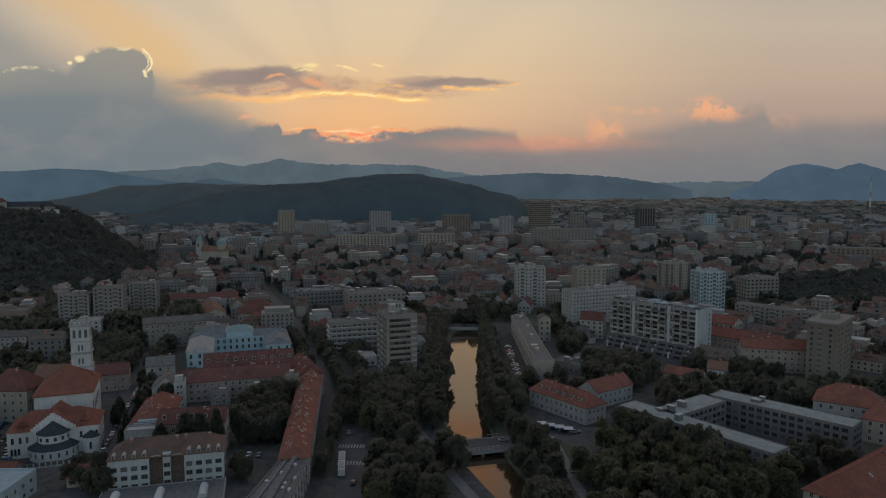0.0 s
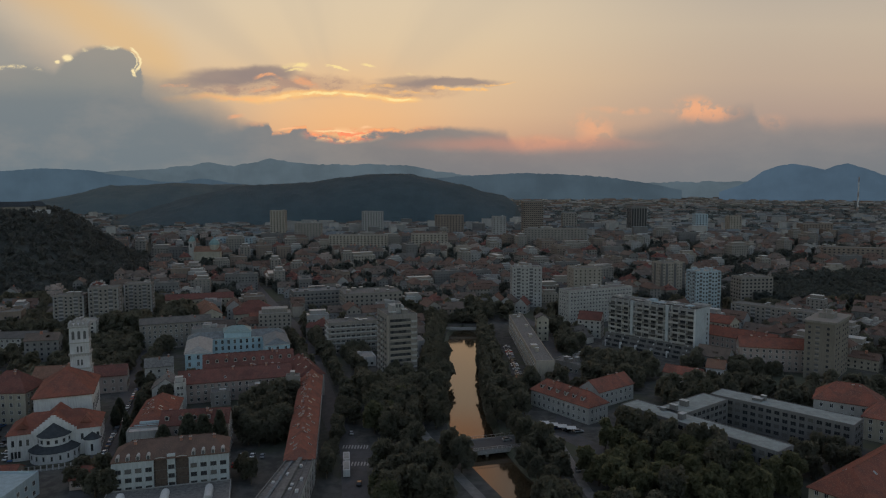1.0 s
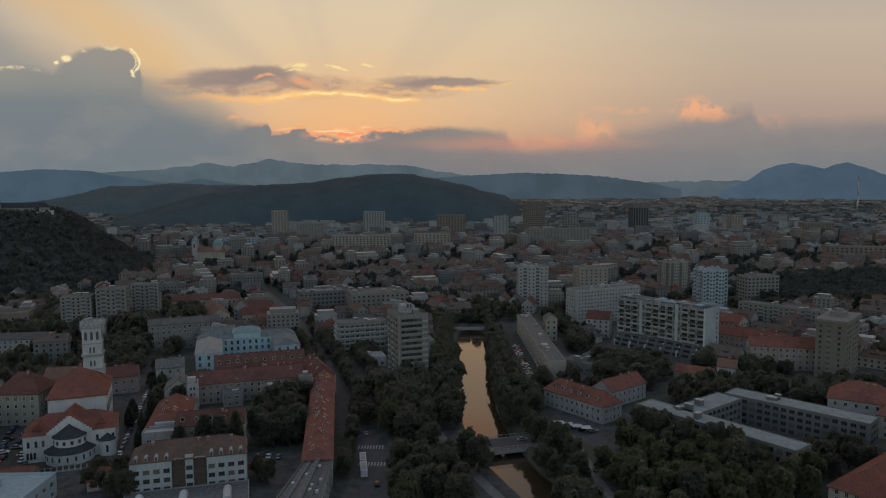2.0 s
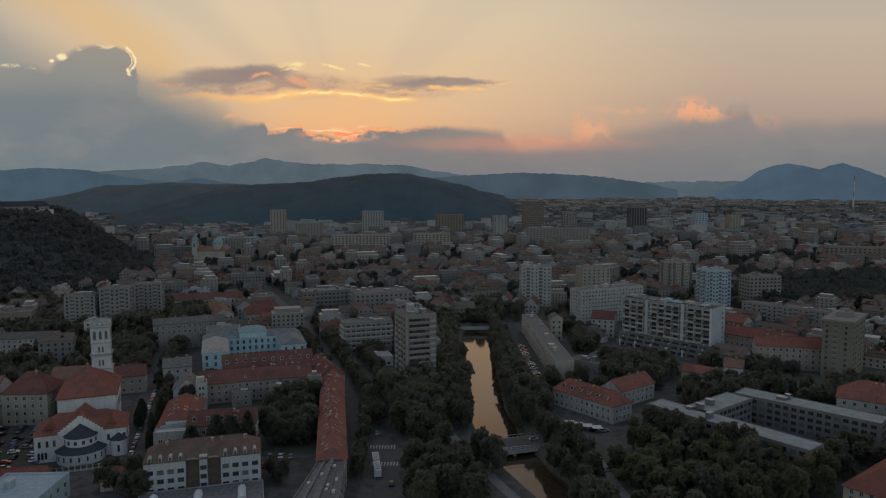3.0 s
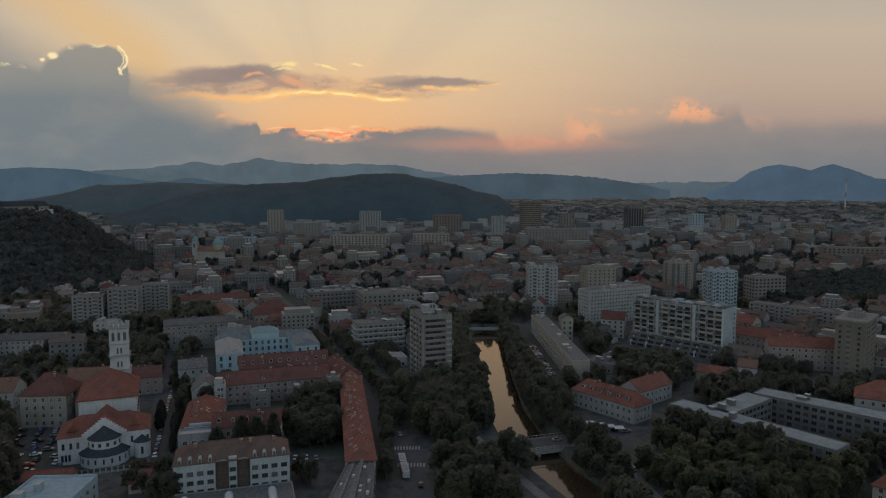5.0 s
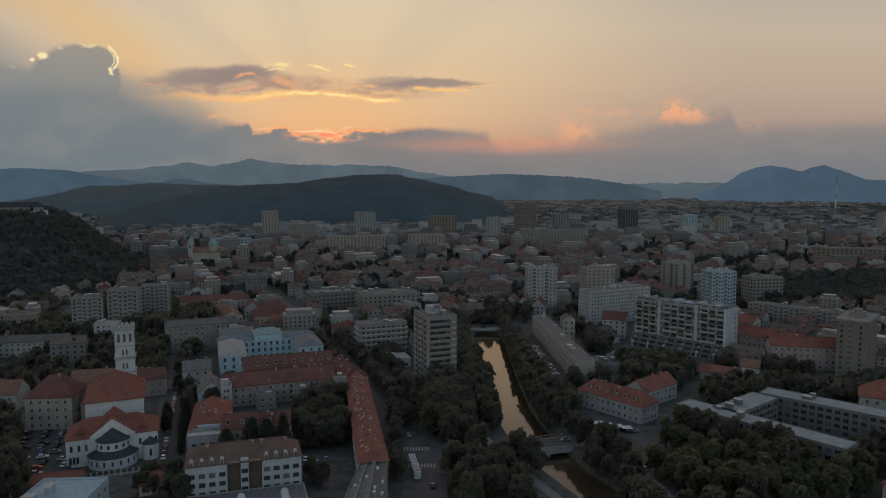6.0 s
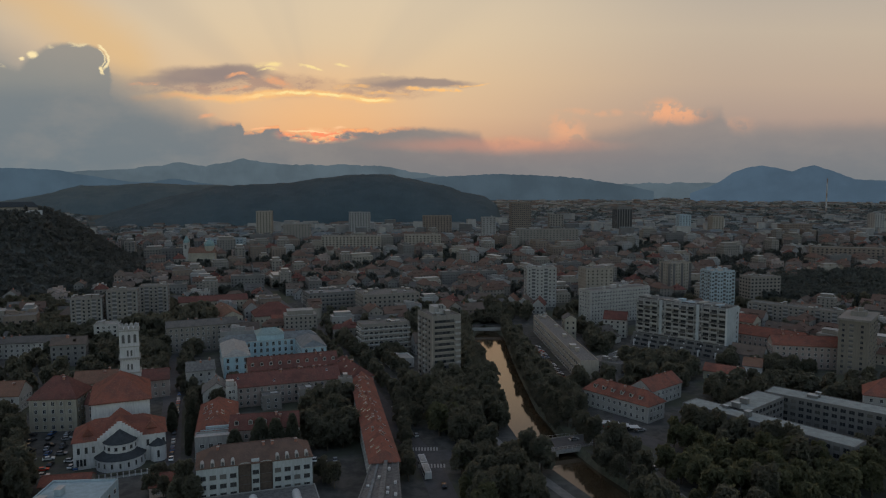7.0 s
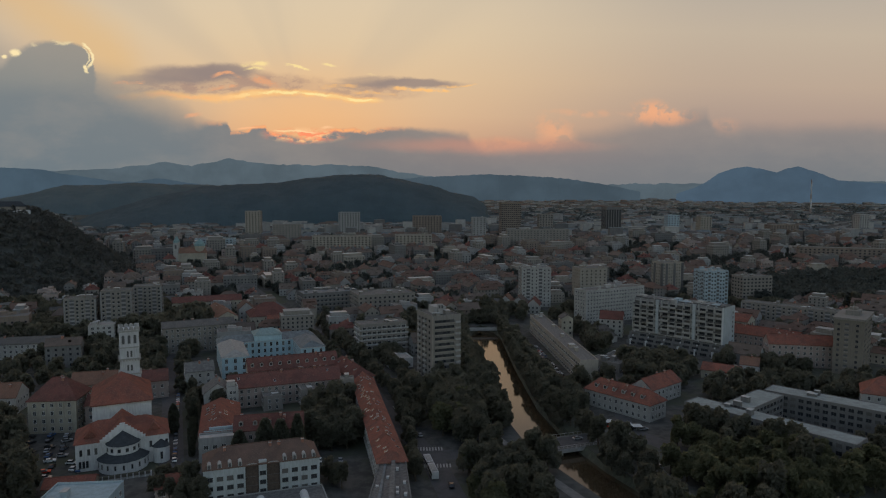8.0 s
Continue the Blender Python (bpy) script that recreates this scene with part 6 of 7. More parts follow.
# ---- right bank: low riverside building, red-roofed house, school complex ----
flat_block("riverside_hall", 52.3, 432, 93.6, 134, 10, 12.4, "beige", "roof_grey", "long low riverside hall with a grey flat roof", "building", 3, 30, 3, 2.4, 1.5, boxes=8, sides=("front", "back"), seed=31, rim=0.5)
pitched_house("hall_annex", 64.5, 474, 93.6, 9, 8, 15.5, 2.4, "cream", "roof_slate", "narrow pale stair house behind the riverside hall", "building", floors=4, cols=2, chimneys=0, sides=("front", "left", "right", "back"))
flat_block("low_store", 75, 396, -42, 20, 13, 5, "taupe", "roof_grey", "low grey store with skylights on a flat roof", "building", 1, 5, 3, boxes=3, seed=61)
pitched_house("riverside_house", 63, 320, -50, 36, 13, 8.0, 4.6, "offwhite", "roof_red", "white riverside house with a red roof and roof windows", floors=2, cols=11, dormers=6, chimneys=4, hip=4)
pitched_house("riverside_house", 84, 338, 40, 26, 12, 8.0, 4.2, "offwhite", "roof_red", "red-roofed wing behind the riverside house", floors=2, cols=7, chimneys=2)
CPX = [("school_wing", 103 + 5, 266 + 5, -49.8, 68, 11, 12.2, "front wing"), ("school_wing", 147 + 3, 291 + 4, -43.5, 58, 12, 12.2, "rear wing"), ("school_wing", 113, 296, 40, 34, 12, 12.2, "link wing")]
for nm, x, y, rot, w, d, h, word in CPX:
    flat_block(nm, x, y, rot, w, d, h, "drab", "roof_sage", "dark grey school " + word + " with a pale metal roof", "school", 4, int(w / 3.4), 3, 2.0, 1.5, boxes=2, rim=0.3, seed=int(x), frame="darkframe")
pitched_house("red_hall", 163, 240, 40, 74, 20, 8.0, 7.5, "cream", "roof_red", "long hall with a red tiled roof and small dormers", "hall", hip=7, floors=3, cols=20, dormers=0, skylights=10, chimneys=4)
pitched_house("villa", 186, 312, -30, 26, 18, 11, 6.5, "offwhite", "roof_red", "villa with a hipped red roof", hip=8, floors=3, cols=6, chimneys=3)
pitched_house("villa", 197, 287, -38, 30, 15, 10, 6, "cream", "roof_red", "cream villa with a red roof", hip=6, floors=3, cols=7, chimneys=3)
flat_block("pavilion", 92, 407, -42, 26, 16, 5, "grey", "roof_grey", "low grey pavilion among trees", "building", 1, 7, 4, boxes=2)
pitched_house("garden_house", 132, 374, -35, 20, 9, 5, 3, "cream", "roof_red", "garden house with a red roof", floors=1, cols=5, chimneys=1)
pitched_house("cottage", 154, 388, -30, 10, 8, 5, 3.6, "white", "roof_brown", "small white gabled cottage", floors=1, cols=2, chimneys=1)
pitched_house("row_house", 184, 440, -46, 50, 13, 11, 4.5, "pink", "roof_red", "row of houses with red roofs behind the slab", floors=3, cols=15, chimneys=6)
pitched_house("row_house", 190, 404, -12, 36, 13, 13.5, 4.5, "pink", "roof_red", "red-roofed houses beside the dark tower", floors=4, cols=10, chimneys=5)
flat_block("long_block", 242, 508, -46, 74, 12, 17, "taupe", "roof_grey", "long pale block with dark stair recesses", "apartment block", 6, 20, 3, 1.8, 1.4, boxes=6, seed=40, strips="grey")
pitched_house("row_house", 175, 500, -45, 60, 14, 12, 4, "cream", "roof_red", "cream housing row with a red roof", floors=4, cols=16, chimneys=5)
flat_block("workshop", 276, 392, -10, 46, 20, 9, "grey", "roof_pale", "low grey workshop behind the dark tower", "building", 2, 12, 5, boxes=3)


def parasol(x, y):
    o = thing("parasol", x, y, 0, "open white square parasol on a terrace", "parasol", "parasols on the terrace")
    part("pole", Shape().tube([(0, 0, 0), (0, 0, 2.5)], [0.05, 0.05], 6), M["steel"], o)
    s = Shape().turned_gable(0, 0, 4.2, 4.2, 2.3, 3.0, 0, 0, 2.1)
    part("canopy", s, M["white"], o)


for k in range(4):
    parasol(50 + 3.6 * k, 298 - 2.0 * k)


def churchyard_fence():
    o = thing("churchyard_fence", -146, 240.5, 22, "low churchyard wall with pale posts and a clipped hedge", "fence")
    part("base", Shape().box(-17, 17, -0.2, 0.2, -0.2, 0.7), M["concrete"], o)
    part("hedge", Shape().box(-17, 17, 0.3, 1.3, -0.2, 1.7), M["leaf_dark"], o)
    for k in range(18):
        part("post", Shape().box(-17 + 2 * k - 0.2, -17 + 2 * k + 0.2, -0.25, 0.25, 0.0, 1.9), M["white"], o)
    for k in range(17):
        part("rail", Shape().box(-17 + 2 * k + 0.2, -15 + 2 * k - 0.2, -0.05, 0.05, 1.3, 1.45), M["darkframe"], o)


churchyard_fence()


# ---- bridges ----
def road_bridge():
    o = thing("bridge", 29.5, 279, 19, "concrete road bridge with pale parapets over the river", "bridge")
    claim(29.5, 279, 40, 14, 19)
    part("deck", Shape().box(-17, 17, -6.5, 6.5, -0.9, 0.12), M["asphalt"], o)
    for y in (-6.4, 6.4):
        part("pavement", Shape().box(-17, 17, y - 1.2 if y > 0 else y, y if y > 0 else y + 1.2, 0.12, 0.27), M["paving"], o)
        part("girder", Shape().box(-17, 17, y - 0.2, y + 0.2, -1.6, 0.1), M["concrete"], o)
        part("rail", Shape().box(-17, 17, y - 0.06, y + 0.06, 1.2, 1.32), M["steel"], o)
        for k in range(18):
            part("post", Shape().box(-17 + 2 * k - 0.05, -17 + 2 * k + 0.05, y - 0.05, y + 0.05, 0.1, 1.2), M["steel"], o)
    for x in (-7, 7):
        part("pier", Shape().box(x - 0.6, x + 0.6, -5.5, 5.5, -6.0, -0.9), M["concrete"], o)


def foot_bridge():
    o = thing("footbridge", 9.5, 508, 3, "narrow pale footbridge over the river", "bridge")
    part("deck", Shape().box(-15, 15, -2, 2, -0.6, 0.1), M["concrete"], o)
    for y in (-1.95, 1.95):
        part("parapet", Shape().box(-15, 15, y - 0.1, y + 0.1, 0.1, 1.1), M["offwhite"], o)


road_bridge()
foot_bridge()
claim(10, 400, 44, 270, 2, 0)  # the river and its green banks
claim(35, 250, 44, 80, 25, 0)
claim(38, 455, 22, 160, 2, 0)  # riverside parking
claim(58, 585, 40, 34, 3, 0)  # lawn before the tower
claim(104, 512, 62, 26, 27, 0)
claim(116, 424, 74, 44, -45, 0)  # green before the slab of flats

# crossings on the main street
for cx, cy in ((-28.5, 271.5), (-25.5, 254.5)):
    o = thing("zebra_crossing", cx, cy, 2, "worn white zebra crossing on the street", "crossing")
    for k in range(9):
        part("stripe", Shape().box(-5 + 1.2 * k - 0.3, -5 + 1.2 * k + 0.3, -1.8, 1.8, 0.066, 0.072), M["paint"], o)


# ---- vehicles ----
def car_kind(paint):
    o = thing("car", 0, 0, 0, paint + " car with dark windows parked on asphalt", "car")
    s = Shape()
    prof = [(-2.1, 0.35), (2.1, 0.35), (2.15, 0.75), (1.2, 0.92), (-1.9, 0.95), (-2.15, 0.8)]
    top = [(0.95, 0.92), (0.25, 1.42), (-1.25, 1.45), (-1.85, 0.95)]
    for hw, pr in ((0.86, prof),):
        n = len(pr)
        for i in range(n):
            (xa, za), (xb, zb) = pr[i], pr[(i + 1) % n]
            s.poly([(xa, hw, za), (xb, hw, zb), (xb, -hw, zb), (xa, -hw, za)])
        s.poly([(x, -hw, z) for x, z in pr]), s.poly([(x, hw, z) for x, z in pr][::-1])
    s.poly([(0.25, -0.68, 1.43), (0.25, 0.68, 1.43), (-1.25, 0.68, 1.46), (-1.25, -0.68, 1.46)])
    part("body", s, M["car_" + paint], o)
    c = Shape()
    for (xa, za), (xb, zb) in zip(top, top[1:]):
        wa, wb = (0.84 if za < 1 else 0.68), (0.84 if zb < 1 else 0.68)
        c.poly([(xa, -wa, za), (xa, wa, za), (xb, wb, zb - 0.01), (xb, -wb, zb - 0.01)])
    for sg in (-1, 1):
        q = [(x, sg * (0.84 if z < 1 else 0.68), z) for x, z in top]
        c.poly(q if sg > 0 else q[::-1])
    part("glazing", c, M["glass"], o)
    for x in (-1.3, 1.3):
        for y in (-0.8, 0.8):
            t = Shape()
            ring = [(x + 0.31 * math.cos(6.283 * k / 10), 0.31 + 0.31 * math.sin(6.283 * k / 10)) for k in range(10)]
            for (xa, za), (xb, zb) in zip(ring, ring[1:] + ring[:1]):
                t.poly([(xa, y - 0.1, za), (xb, y - 0.1, zb), (xb, y + 0.1, zb), (xa, y + 0.1, za)])
            for yy in (y - 0.1, y + 0.1):
                t.poly([(a, yy, b) for a, b in ring])
            part("wheel", t, M["rubber"], o)
    return o


CARS = {}


def park(x, y, rot, paint, group):
    if paint not in CARS:
        CARS[paint] = car_kind(paint)
        CARS[paint].matrix_basis = pose(x, y, 0.08, 0, 0, rot)
        o = CARS[paint]
    else:
        o = copy_thing(CARS[paint], pose(x, y, 0.08, 0, 0, rot))
    tagged(o, group=group)


rnd = random.Random(3)
PAINTS = ("white", "silver", "black", "black", "silver", "red", "blue", "black")
for k in range(19):  # beside the church street
    t = k / 18
    park(-126.6 - 29 * t, 260 + 84 * t, 109, PAINTS[(k * 3) % 8] if k % 4 else "white", "cars along the church street")
for k in range(19):  # the churchyard car park, loosely filled
    r, c = divmod(k, 7)
    park(-195 + 6.5 * r + 2.9 * c + rnd.uniform(-1.6, 1.6), 285 - 5.6 * c + 1.2 * r + rnd.uniform(-1.4, 1.4), (95 if (c + r) % 3 else 20) + rnd.uniform(-22, 22), PAINTS[rnd.randrange(8)], "cars in the church car park")
for x, y, r in ((-164.5, 257.5, 4), (-161, 252, 95), (-158.4, 251, 100), (-170, 249, 20), (-167, 244, 12)):
    park(x, y, r, PAINTS[rnd.randrange(8)], "cars in the church car park")
for k in range(22):  # slanted bays beside the riverside hall
    if k % 7 != 5:
        park(44.2 - 0.22 * k, 372 + 3.7 * k, 20 + rnd.uniform(-4, 4), PAINTS[(k * 5) % 8] if k % 3 else "white", "cars by the riverside hall")
for k in range(12):  # beside the tower
    park(-10.5 - 0.35 * k, 372 + 5.6 * k, 98, PAINTS[rnd.randrange(8)], "cars beside the apartment tower")
for k in range(6):
    park(-63 - 4 * (k % 3), 250 + 9 * (k // 3) + rnd.uniform(-1, 1), 100, PAINTS[rnd.randrange(8)], "cars in the courtyard")
for k in range(6):
    park(42 + 4.4 * k, 300 - 1.4 * k + rnd.uniform(-1, 1), 30 + rnd.uniform(-20, 20), PAINTS[rnd.randrange(8)], "cars by the riverside house")
for x, y, r, c in ((-26, 300, 105, "black"), (-33, 286, 105, "silver"), (33, 281.5, 19, "silver"), (-45, 322, 107, "white"), (58, 252, 85, "silver"), (-21, 236, 95, "black")):
    park(x, y, r, c, "cars on the streets")


def bus():
    o = thing("bus", -28.2, 250, 101, "white articulated city bus on the main street", "bus", z=0.06)
    for x0, x1 in ((-8.6, 0.4), (1.4, 9.0)):
        s = Shape().box(x0, x1, -1.25, 1.25, 0.35, 2.9)
        body = part("body", s, M["white"], o)
        part("roof_unit", Shape().box(x0 + 1, x1 - 1.5, -0.9, 0.9, 2.9, 3.15), M["offwhite"], body)
        for y in (-1.27, 1.27):
            part("glazing", Shape().box(x0 + 0.3, x1 - 0.3, min(y, y * 0.985), max(y, y * 0.985), 1.3, 2.4), M["glass"], body)
    part("bellows", Shape().box(0.4, 1.4, -1.1, 1.1, 0.5, 2.8), M["rubber"], o)
    for x in (-6.5, -1.2, 6.6):
        for y in (-1.1, 1.1):
            ring = [(x + 0.48 * math.cos(6.283 * k / 12), 0.48 + 0.48 * math.sin(6.283 * k / 12)) for k in range(12)]
            t = Shape()
            for (xa, za), (xb, zb) in zip(ring, ring[1:] + ring[:1]):
                t.poly([(xa, y - 0.16, za), (xb, y - 0.16, zb), (xb, y + 0.16, zb), (xa, y + 0.16, za)])
            for yy in (y - 0.16, y + 0.16):
                t.poly([(a, yy, b) for a, b in ring])
            part("wheel", t, M["rubber"], o)


bus()


REST = {}


FLAT = {}  # mesh data as arrays, read once


def flat_data(me):
    if me.name not in FLAT:
        co, vi = np.empty(len(me.vertices) * 3), np.empty(len(me.loops), dtype=np.int32)
        size, mi = np.empty(len(me.polygons), dtype=np.int32), np.empty(len(me.polygons), dtype=np.int32)
        me.vertices.foreach_get("co", co), me.loops.foreach_get("vertex_index", vi)
        me.polygons.foreach_get("loop_total", size), me.polygons.foreach_get("material_index", mi)
        FLAT[me.name] = (co.reshape(-1, 3), vi, size, mi)
    return FLAT[me.name]


def join_rest(me, m, name):
    """Adds a mesh at a pose to one joined object of the uncountable rest."""
    sh, mats = REST.setdefault(name, ([[], [], [], [], [0]], []))
    co, vi, size, mi = flat_data(me)
    a = np.array(m)
    slot = []
    for mt in me.materials:
        if mt not in mats:
            mats.append(mt)
        slot.append(mats.index(mt))
    sh[0].append(co @ a[:3, :3].T + a[:3, 3])
    sh[1].append(vi + sh[4][0])
    sh[2].append(size)
    sh[3].append(np.array(slot, dtype=np.int32)[mi])
    sh[4][0] += len(co)


def finish_rest(name, label, category):
    (vs, vi, size, ms, n), mats = REST[name]
    vs, vi, size, ms = np.concatenate(vs), np.concatenate(vi), np.concatenate(size), np.concatenate(ms)
    me = bpy.data.meshes.new(name)
    me.vertices.add(len(vs)), me.loops.add(len(vi)), me.polygons.add(len(size))
    me.vertices.foreach_set("co", vs.ravel())
    me.loops.foreach_set("vertex_index", vi)
    me.polygons.foreach_set("loop_start", np.concatenate(([0], np.cumsum(size)[:-1])).astype(np.int32))
    for mt in mats:
        me.materials.append(mt)
    me.polygons.foreach_set("material_index", ms)
    me.update(calc_edges=True)
    me.validate()
    tagged(new(name, me), label, category, kind="stuff")


SMALL = [crown_mesh(90 + i, 5.0 - 0.3 * i, 12 - 0.6 * i, 330, 0.95, "leaf_dark") for i in range(3)]
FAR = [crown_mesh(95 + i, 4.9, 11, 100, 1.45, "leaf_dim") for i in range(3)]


def rest_tree(x, y, size, rnd):
    join_rest((SMALL if y < 600 else FAR)[rnd.randrange(3)], pose(x, y, 0, 0, 0, rnd.uniform(0, 360)) @ Matrix.Diagonal((size, size, size * 1.05, 1)), "town_trees")


# ---- trees of the near town ----
def put_tree(x, y, kinds, size, r):
    """A tree of its own near by, one of the joined rest farther off."""
    if y > 322:
        rest_tree(x, y, size * r.uniform(0.88, 1.14), r)
    else:
        plant(x, y, kinds, size, r)


def grove(cx, cy, rx, ry, n, kinds, size, seed, gap=5.0, force=False):
    r = random.Random(seed)
    spots, tries = [], 0
    while len(spots) < n and tries < n * 40:
        tries += 1
        x, y = cx + rx * r.uniform(-1, 1), cy + ry * r.uniform(-1, 1)
        if ((x - cx) / rx) ** 2 + ((y - cy) / ry) ** 2 > 1 or any((x - a) ** 2 + (y - b) ** 2 < gap * gap for a, b in spots):
            continue
        if not force and taken(x, y, -2.0):
            continue
        spots.append((x, y))
        put_tree(x, y, kinds, size, r)


def avenue(pts, step, kinds, size, seed, jitter=1.5):
    r = random.Random(seed)
    for (x0, y0), (x1, y1) in zip(pts, pts[1:]):
        n = max(1, int(math.hypot(x1 - x0, y1 - y0) / step))
        for k in range(n):
            t = (k + r.uniform(0.3, 0.7)) / n
            put_tree(x0 + (x1 - x0) * t + r.uniform(-jitter, jitter), y0 + (y1 - y0) * t + r.uniform(-jitter, jitter), kinds, size, r)


MIX = BROAD + ROUND
avenue([(12, 252), (10, 258)], 5, BROAD, 0.85, 41)
avenue([(2, 290), (-3, 325), (-5, 400), (-6, 490), (-9, 560)], 7.6, BROAD, 0.85, 1)
avenue([(-6, 330), (-9, 400), (-13, 470), (-14, 560)], 9.5, BROAD, 0.95, 2)
avenue([(44, 262), (33, 300), (26.5, 335), (24.5, 400), (24, 470), (22, 540)], 6.6, BROAD, 0.8, 3)
avenue([(43, 240), (38, 258), (40, 268)], 6, BROAD, 0.7, 44)
avenue([(41, 306), (39, 345)], 10, BROAD, 0.85, 36)
grove(11, 532, 12, 7, 10, BROAD, 0.6, 34, 3.5, True)
grove(8, 545, 10, 5, 9, BROAD, 0.7, 50, 3.0, True)
grove(40, 336, 5, 12, 6, BROAD, 0.8, 51, 5)
grove(32, 372, 4, 34, 12, BROAD, 0.85, 52, 5)
grove(29.5, 430, 4, 50, 16, BROAD, 0.8, 53, 5)
grove(66, 350, 9, 6, 4, BROAD, 0.8, 54, 5)
grove(80, 452, 9, 20, 12, BROAD, 0.9, 84, 5, True)
grove(100, 398, 18, 12, 14, BROAD, 0.95, 85, 5)
for tx, ty, ts in ((15.0, 248.3, 0.95), (10.5, 253.3, 0.8), (47.5, 346, 1.05), (63, 352, 1.0)):
    plant(tx, ty, BROAD, ts, rnd)
grove(-132, 330, 10, 26, 12, BROAD, 0.7, 56, 6)
grove(-180, 385, 14, 26, 20, BROAD, 0.75, 59, 6)
grove(-205, 430, 14, 14, 12, BROAD, 1.0, 60, 6)
claim(91.9, 491.3, 26, 20, 0)
grove(91.9, 491.3, 12, 10, 8, BROAD, 0.75, 63, 5, True)
avenue([(5.5, 296), (3, 335), (1.5, 400), (0.5, 440)], 5.5, BROAD, 0.52, 64, 1.2)
avenue([(24, 336), (22.4, 400), (22, 470), (21, 505)], 6.5, BROAD, 0.45, 65, 0.8)
avenue([(4, 345), (3.5, 385)], 13, BROAD, 0.8, 66, 0.6)
for gx, gy, gr, n in ((320, 650, 62, 100), (410, 720, 72, 110), (452, 775, 60, 70)):
    claim(gx, gy, gr * 1.6, gr * 1.1, 30)
    grove(gx, gy, gr, gr * 0.75, n, BROAD, 1.05, 70 + n, 6, True)
grove(-158, 352, 6, 14, 6, BROAD, 0.6, 61, 5)
grove(-54, 420, 9, 14, 9, BROAD, 0.7, 62, 5, True)
claim(-52, 412, 20, 24, 20)
grove(-68, 279, 8, 10, 8, BROAD, 0.9, 57, 5)
grove(-64, 236, 5, 8, 3, BROAD, 0.6, 67, 4)
grove(-106, 226, 4, 8, 3, BROAD, 0.75, 68, 4)
avenue([(-166, 216), (-184, 238), (-202, 264), (-210, 288)], 5.5, BROAD, 0.95, 69, 2.5)
avenue([(-160, 220), (-173, 239), (-186, 258), (-196, 276)], 4.6, BROAD, 0.9, 75, 1.5)
avenue([(-178, 214), (-196, 236), (-214, 262), (-222, 284)], 6, BROAD, 1.05, 71, 2.5)
grove(10, 556, 16, 16, 14, BROAD, 0.9, 35, 5, True)
avenue([(46, 225), (50, 250), (44, 268)], 9, BROAD, 0.9, 4)
avenue([(-8, 205), (-14, 250)], 9, MIX, 0.95, 5)
avenue([(-18, 285), (-32, 330), (-40, 358)], 9, BROAD, 1.0, 6, 3)
avenue([(-42, 364), (-50, 390), (-62, 425)], 8, BROAD, 0.72, 47, 3)
avenue([(-33, 296), (-45, 335), (-59, 375)], 7.5, BROAD, 0.75, 45, 1.0)
avenue([(-12, 300), (-20, 340), (-25, 372)], 9, BROAD, 0.95, 7, 3)
avenue([(-26, 378), (-36, 398)], 8, BROAD, 0.6, 46, 2)
for tx, ty in ((4, 312), (1, 338)):
    plant(tx, ty, BROAD, 0.95, rnd)
grove(-19, 330, 9, 50, 22, MIX, 1.0, 8, 6)
grove(-13, 296, 8, 24, 12, BROAD, 0.95, 39, 5.5)
grove(3, 230, 8, 20, 8, BROAD, 0.95, 40, 6)
avenue([(-70, 362), (-90, 420), (-118, 490)], 8, BROAD, 0.8, 37, 2)
avenue([(-58, 372), (-76, 425), (-104, 492)], 8, BROAD, 0.85, 38, 2)
grove(-6, 238, 9, 26, 11, MIX, 0.95, 9, 6)
grove(88, 236, 42, 17, 34, ROUND, 1.05, 10, 6)
grove(70, 205, 30, 20, 18, MIX, 1.0, 11, 6)
grove(97, 378, 19, 24, 20, BROAD, 0.95, 12, 6.5)
grove(120, 332, 16, 16, 10, BROAD, 0.95, 13, 6)
grove(172, 338, 16, 12, 10, BROAD, 0.85, 14, 5)
grove(168, 392, 12, 14, 9, BROAD, 0.8, 15, 5)
grove(78, 500, 14, 20, 9, BROAD, 0.9, 16, 6)
avenue([(-47, 350), (-42, 321), (-39.5, 296), (-37.2, 275), (-35.2, 256), (-33.6, 236)], 6.5, BROAD, 0.62, 72, 0.5)
avenue([(-27, 345), (-24, 325), (-22, 300)], 7, BROAD, 1.0, 73, 2)
avenue([(27.5, 292), (24.5, 330), (23, 372)], 4.6, BROAD, 0.42, 74, 0.6)
for ty, tz in ((556, 1.5), (552, 1.1)):
    rest_tree(14, ty, tz, rnd)
grove(-73, 300, 9, 30, 14, BROAD, 0.9, 17, 6)
grove(-117, 232, 6, 9, 4, BROAD, 0.55, 18, 4, True)
grove(-230, 370, 40, 34, 28, MIX + COLUMN, 0.9, 20, 7)
grove(-205, 425, 30, 18, 14, BROAD, 0.85, 21, 6)
grove(-215, 525, 20, 24, 18, BROAD, 0.95, 23, 6)
grove(30, 580, 26, 34, 18, BROAD, 0.95, 27, 7)
grove(205, 330, 20, 10, 6, BROAD, 0.8, 28, 6)
grove(140, 258, 22, 10, 8, BROAD, 0.75, 29, 6)
avenue([(-119, 258), (-127, 283), (-139, 317), (-150, 350)], 11, COLUMN, 0.66, 30, 0.5)
for x, y in ((-138, 290), (-142, 301)):
    plant(x, y, COLUMN, 0.72, rnd)
for x, y in ((-100, 254.5), (-90.7, 256), (-85, 256), (-78.8, 257)):  # beside the row house
    plant(x, y, COLUMN, 1.12, rnd)
avenue([(78, 283), (96, 262), (115, 240)], 6.5, BROAD, 1.05, 76, 2)
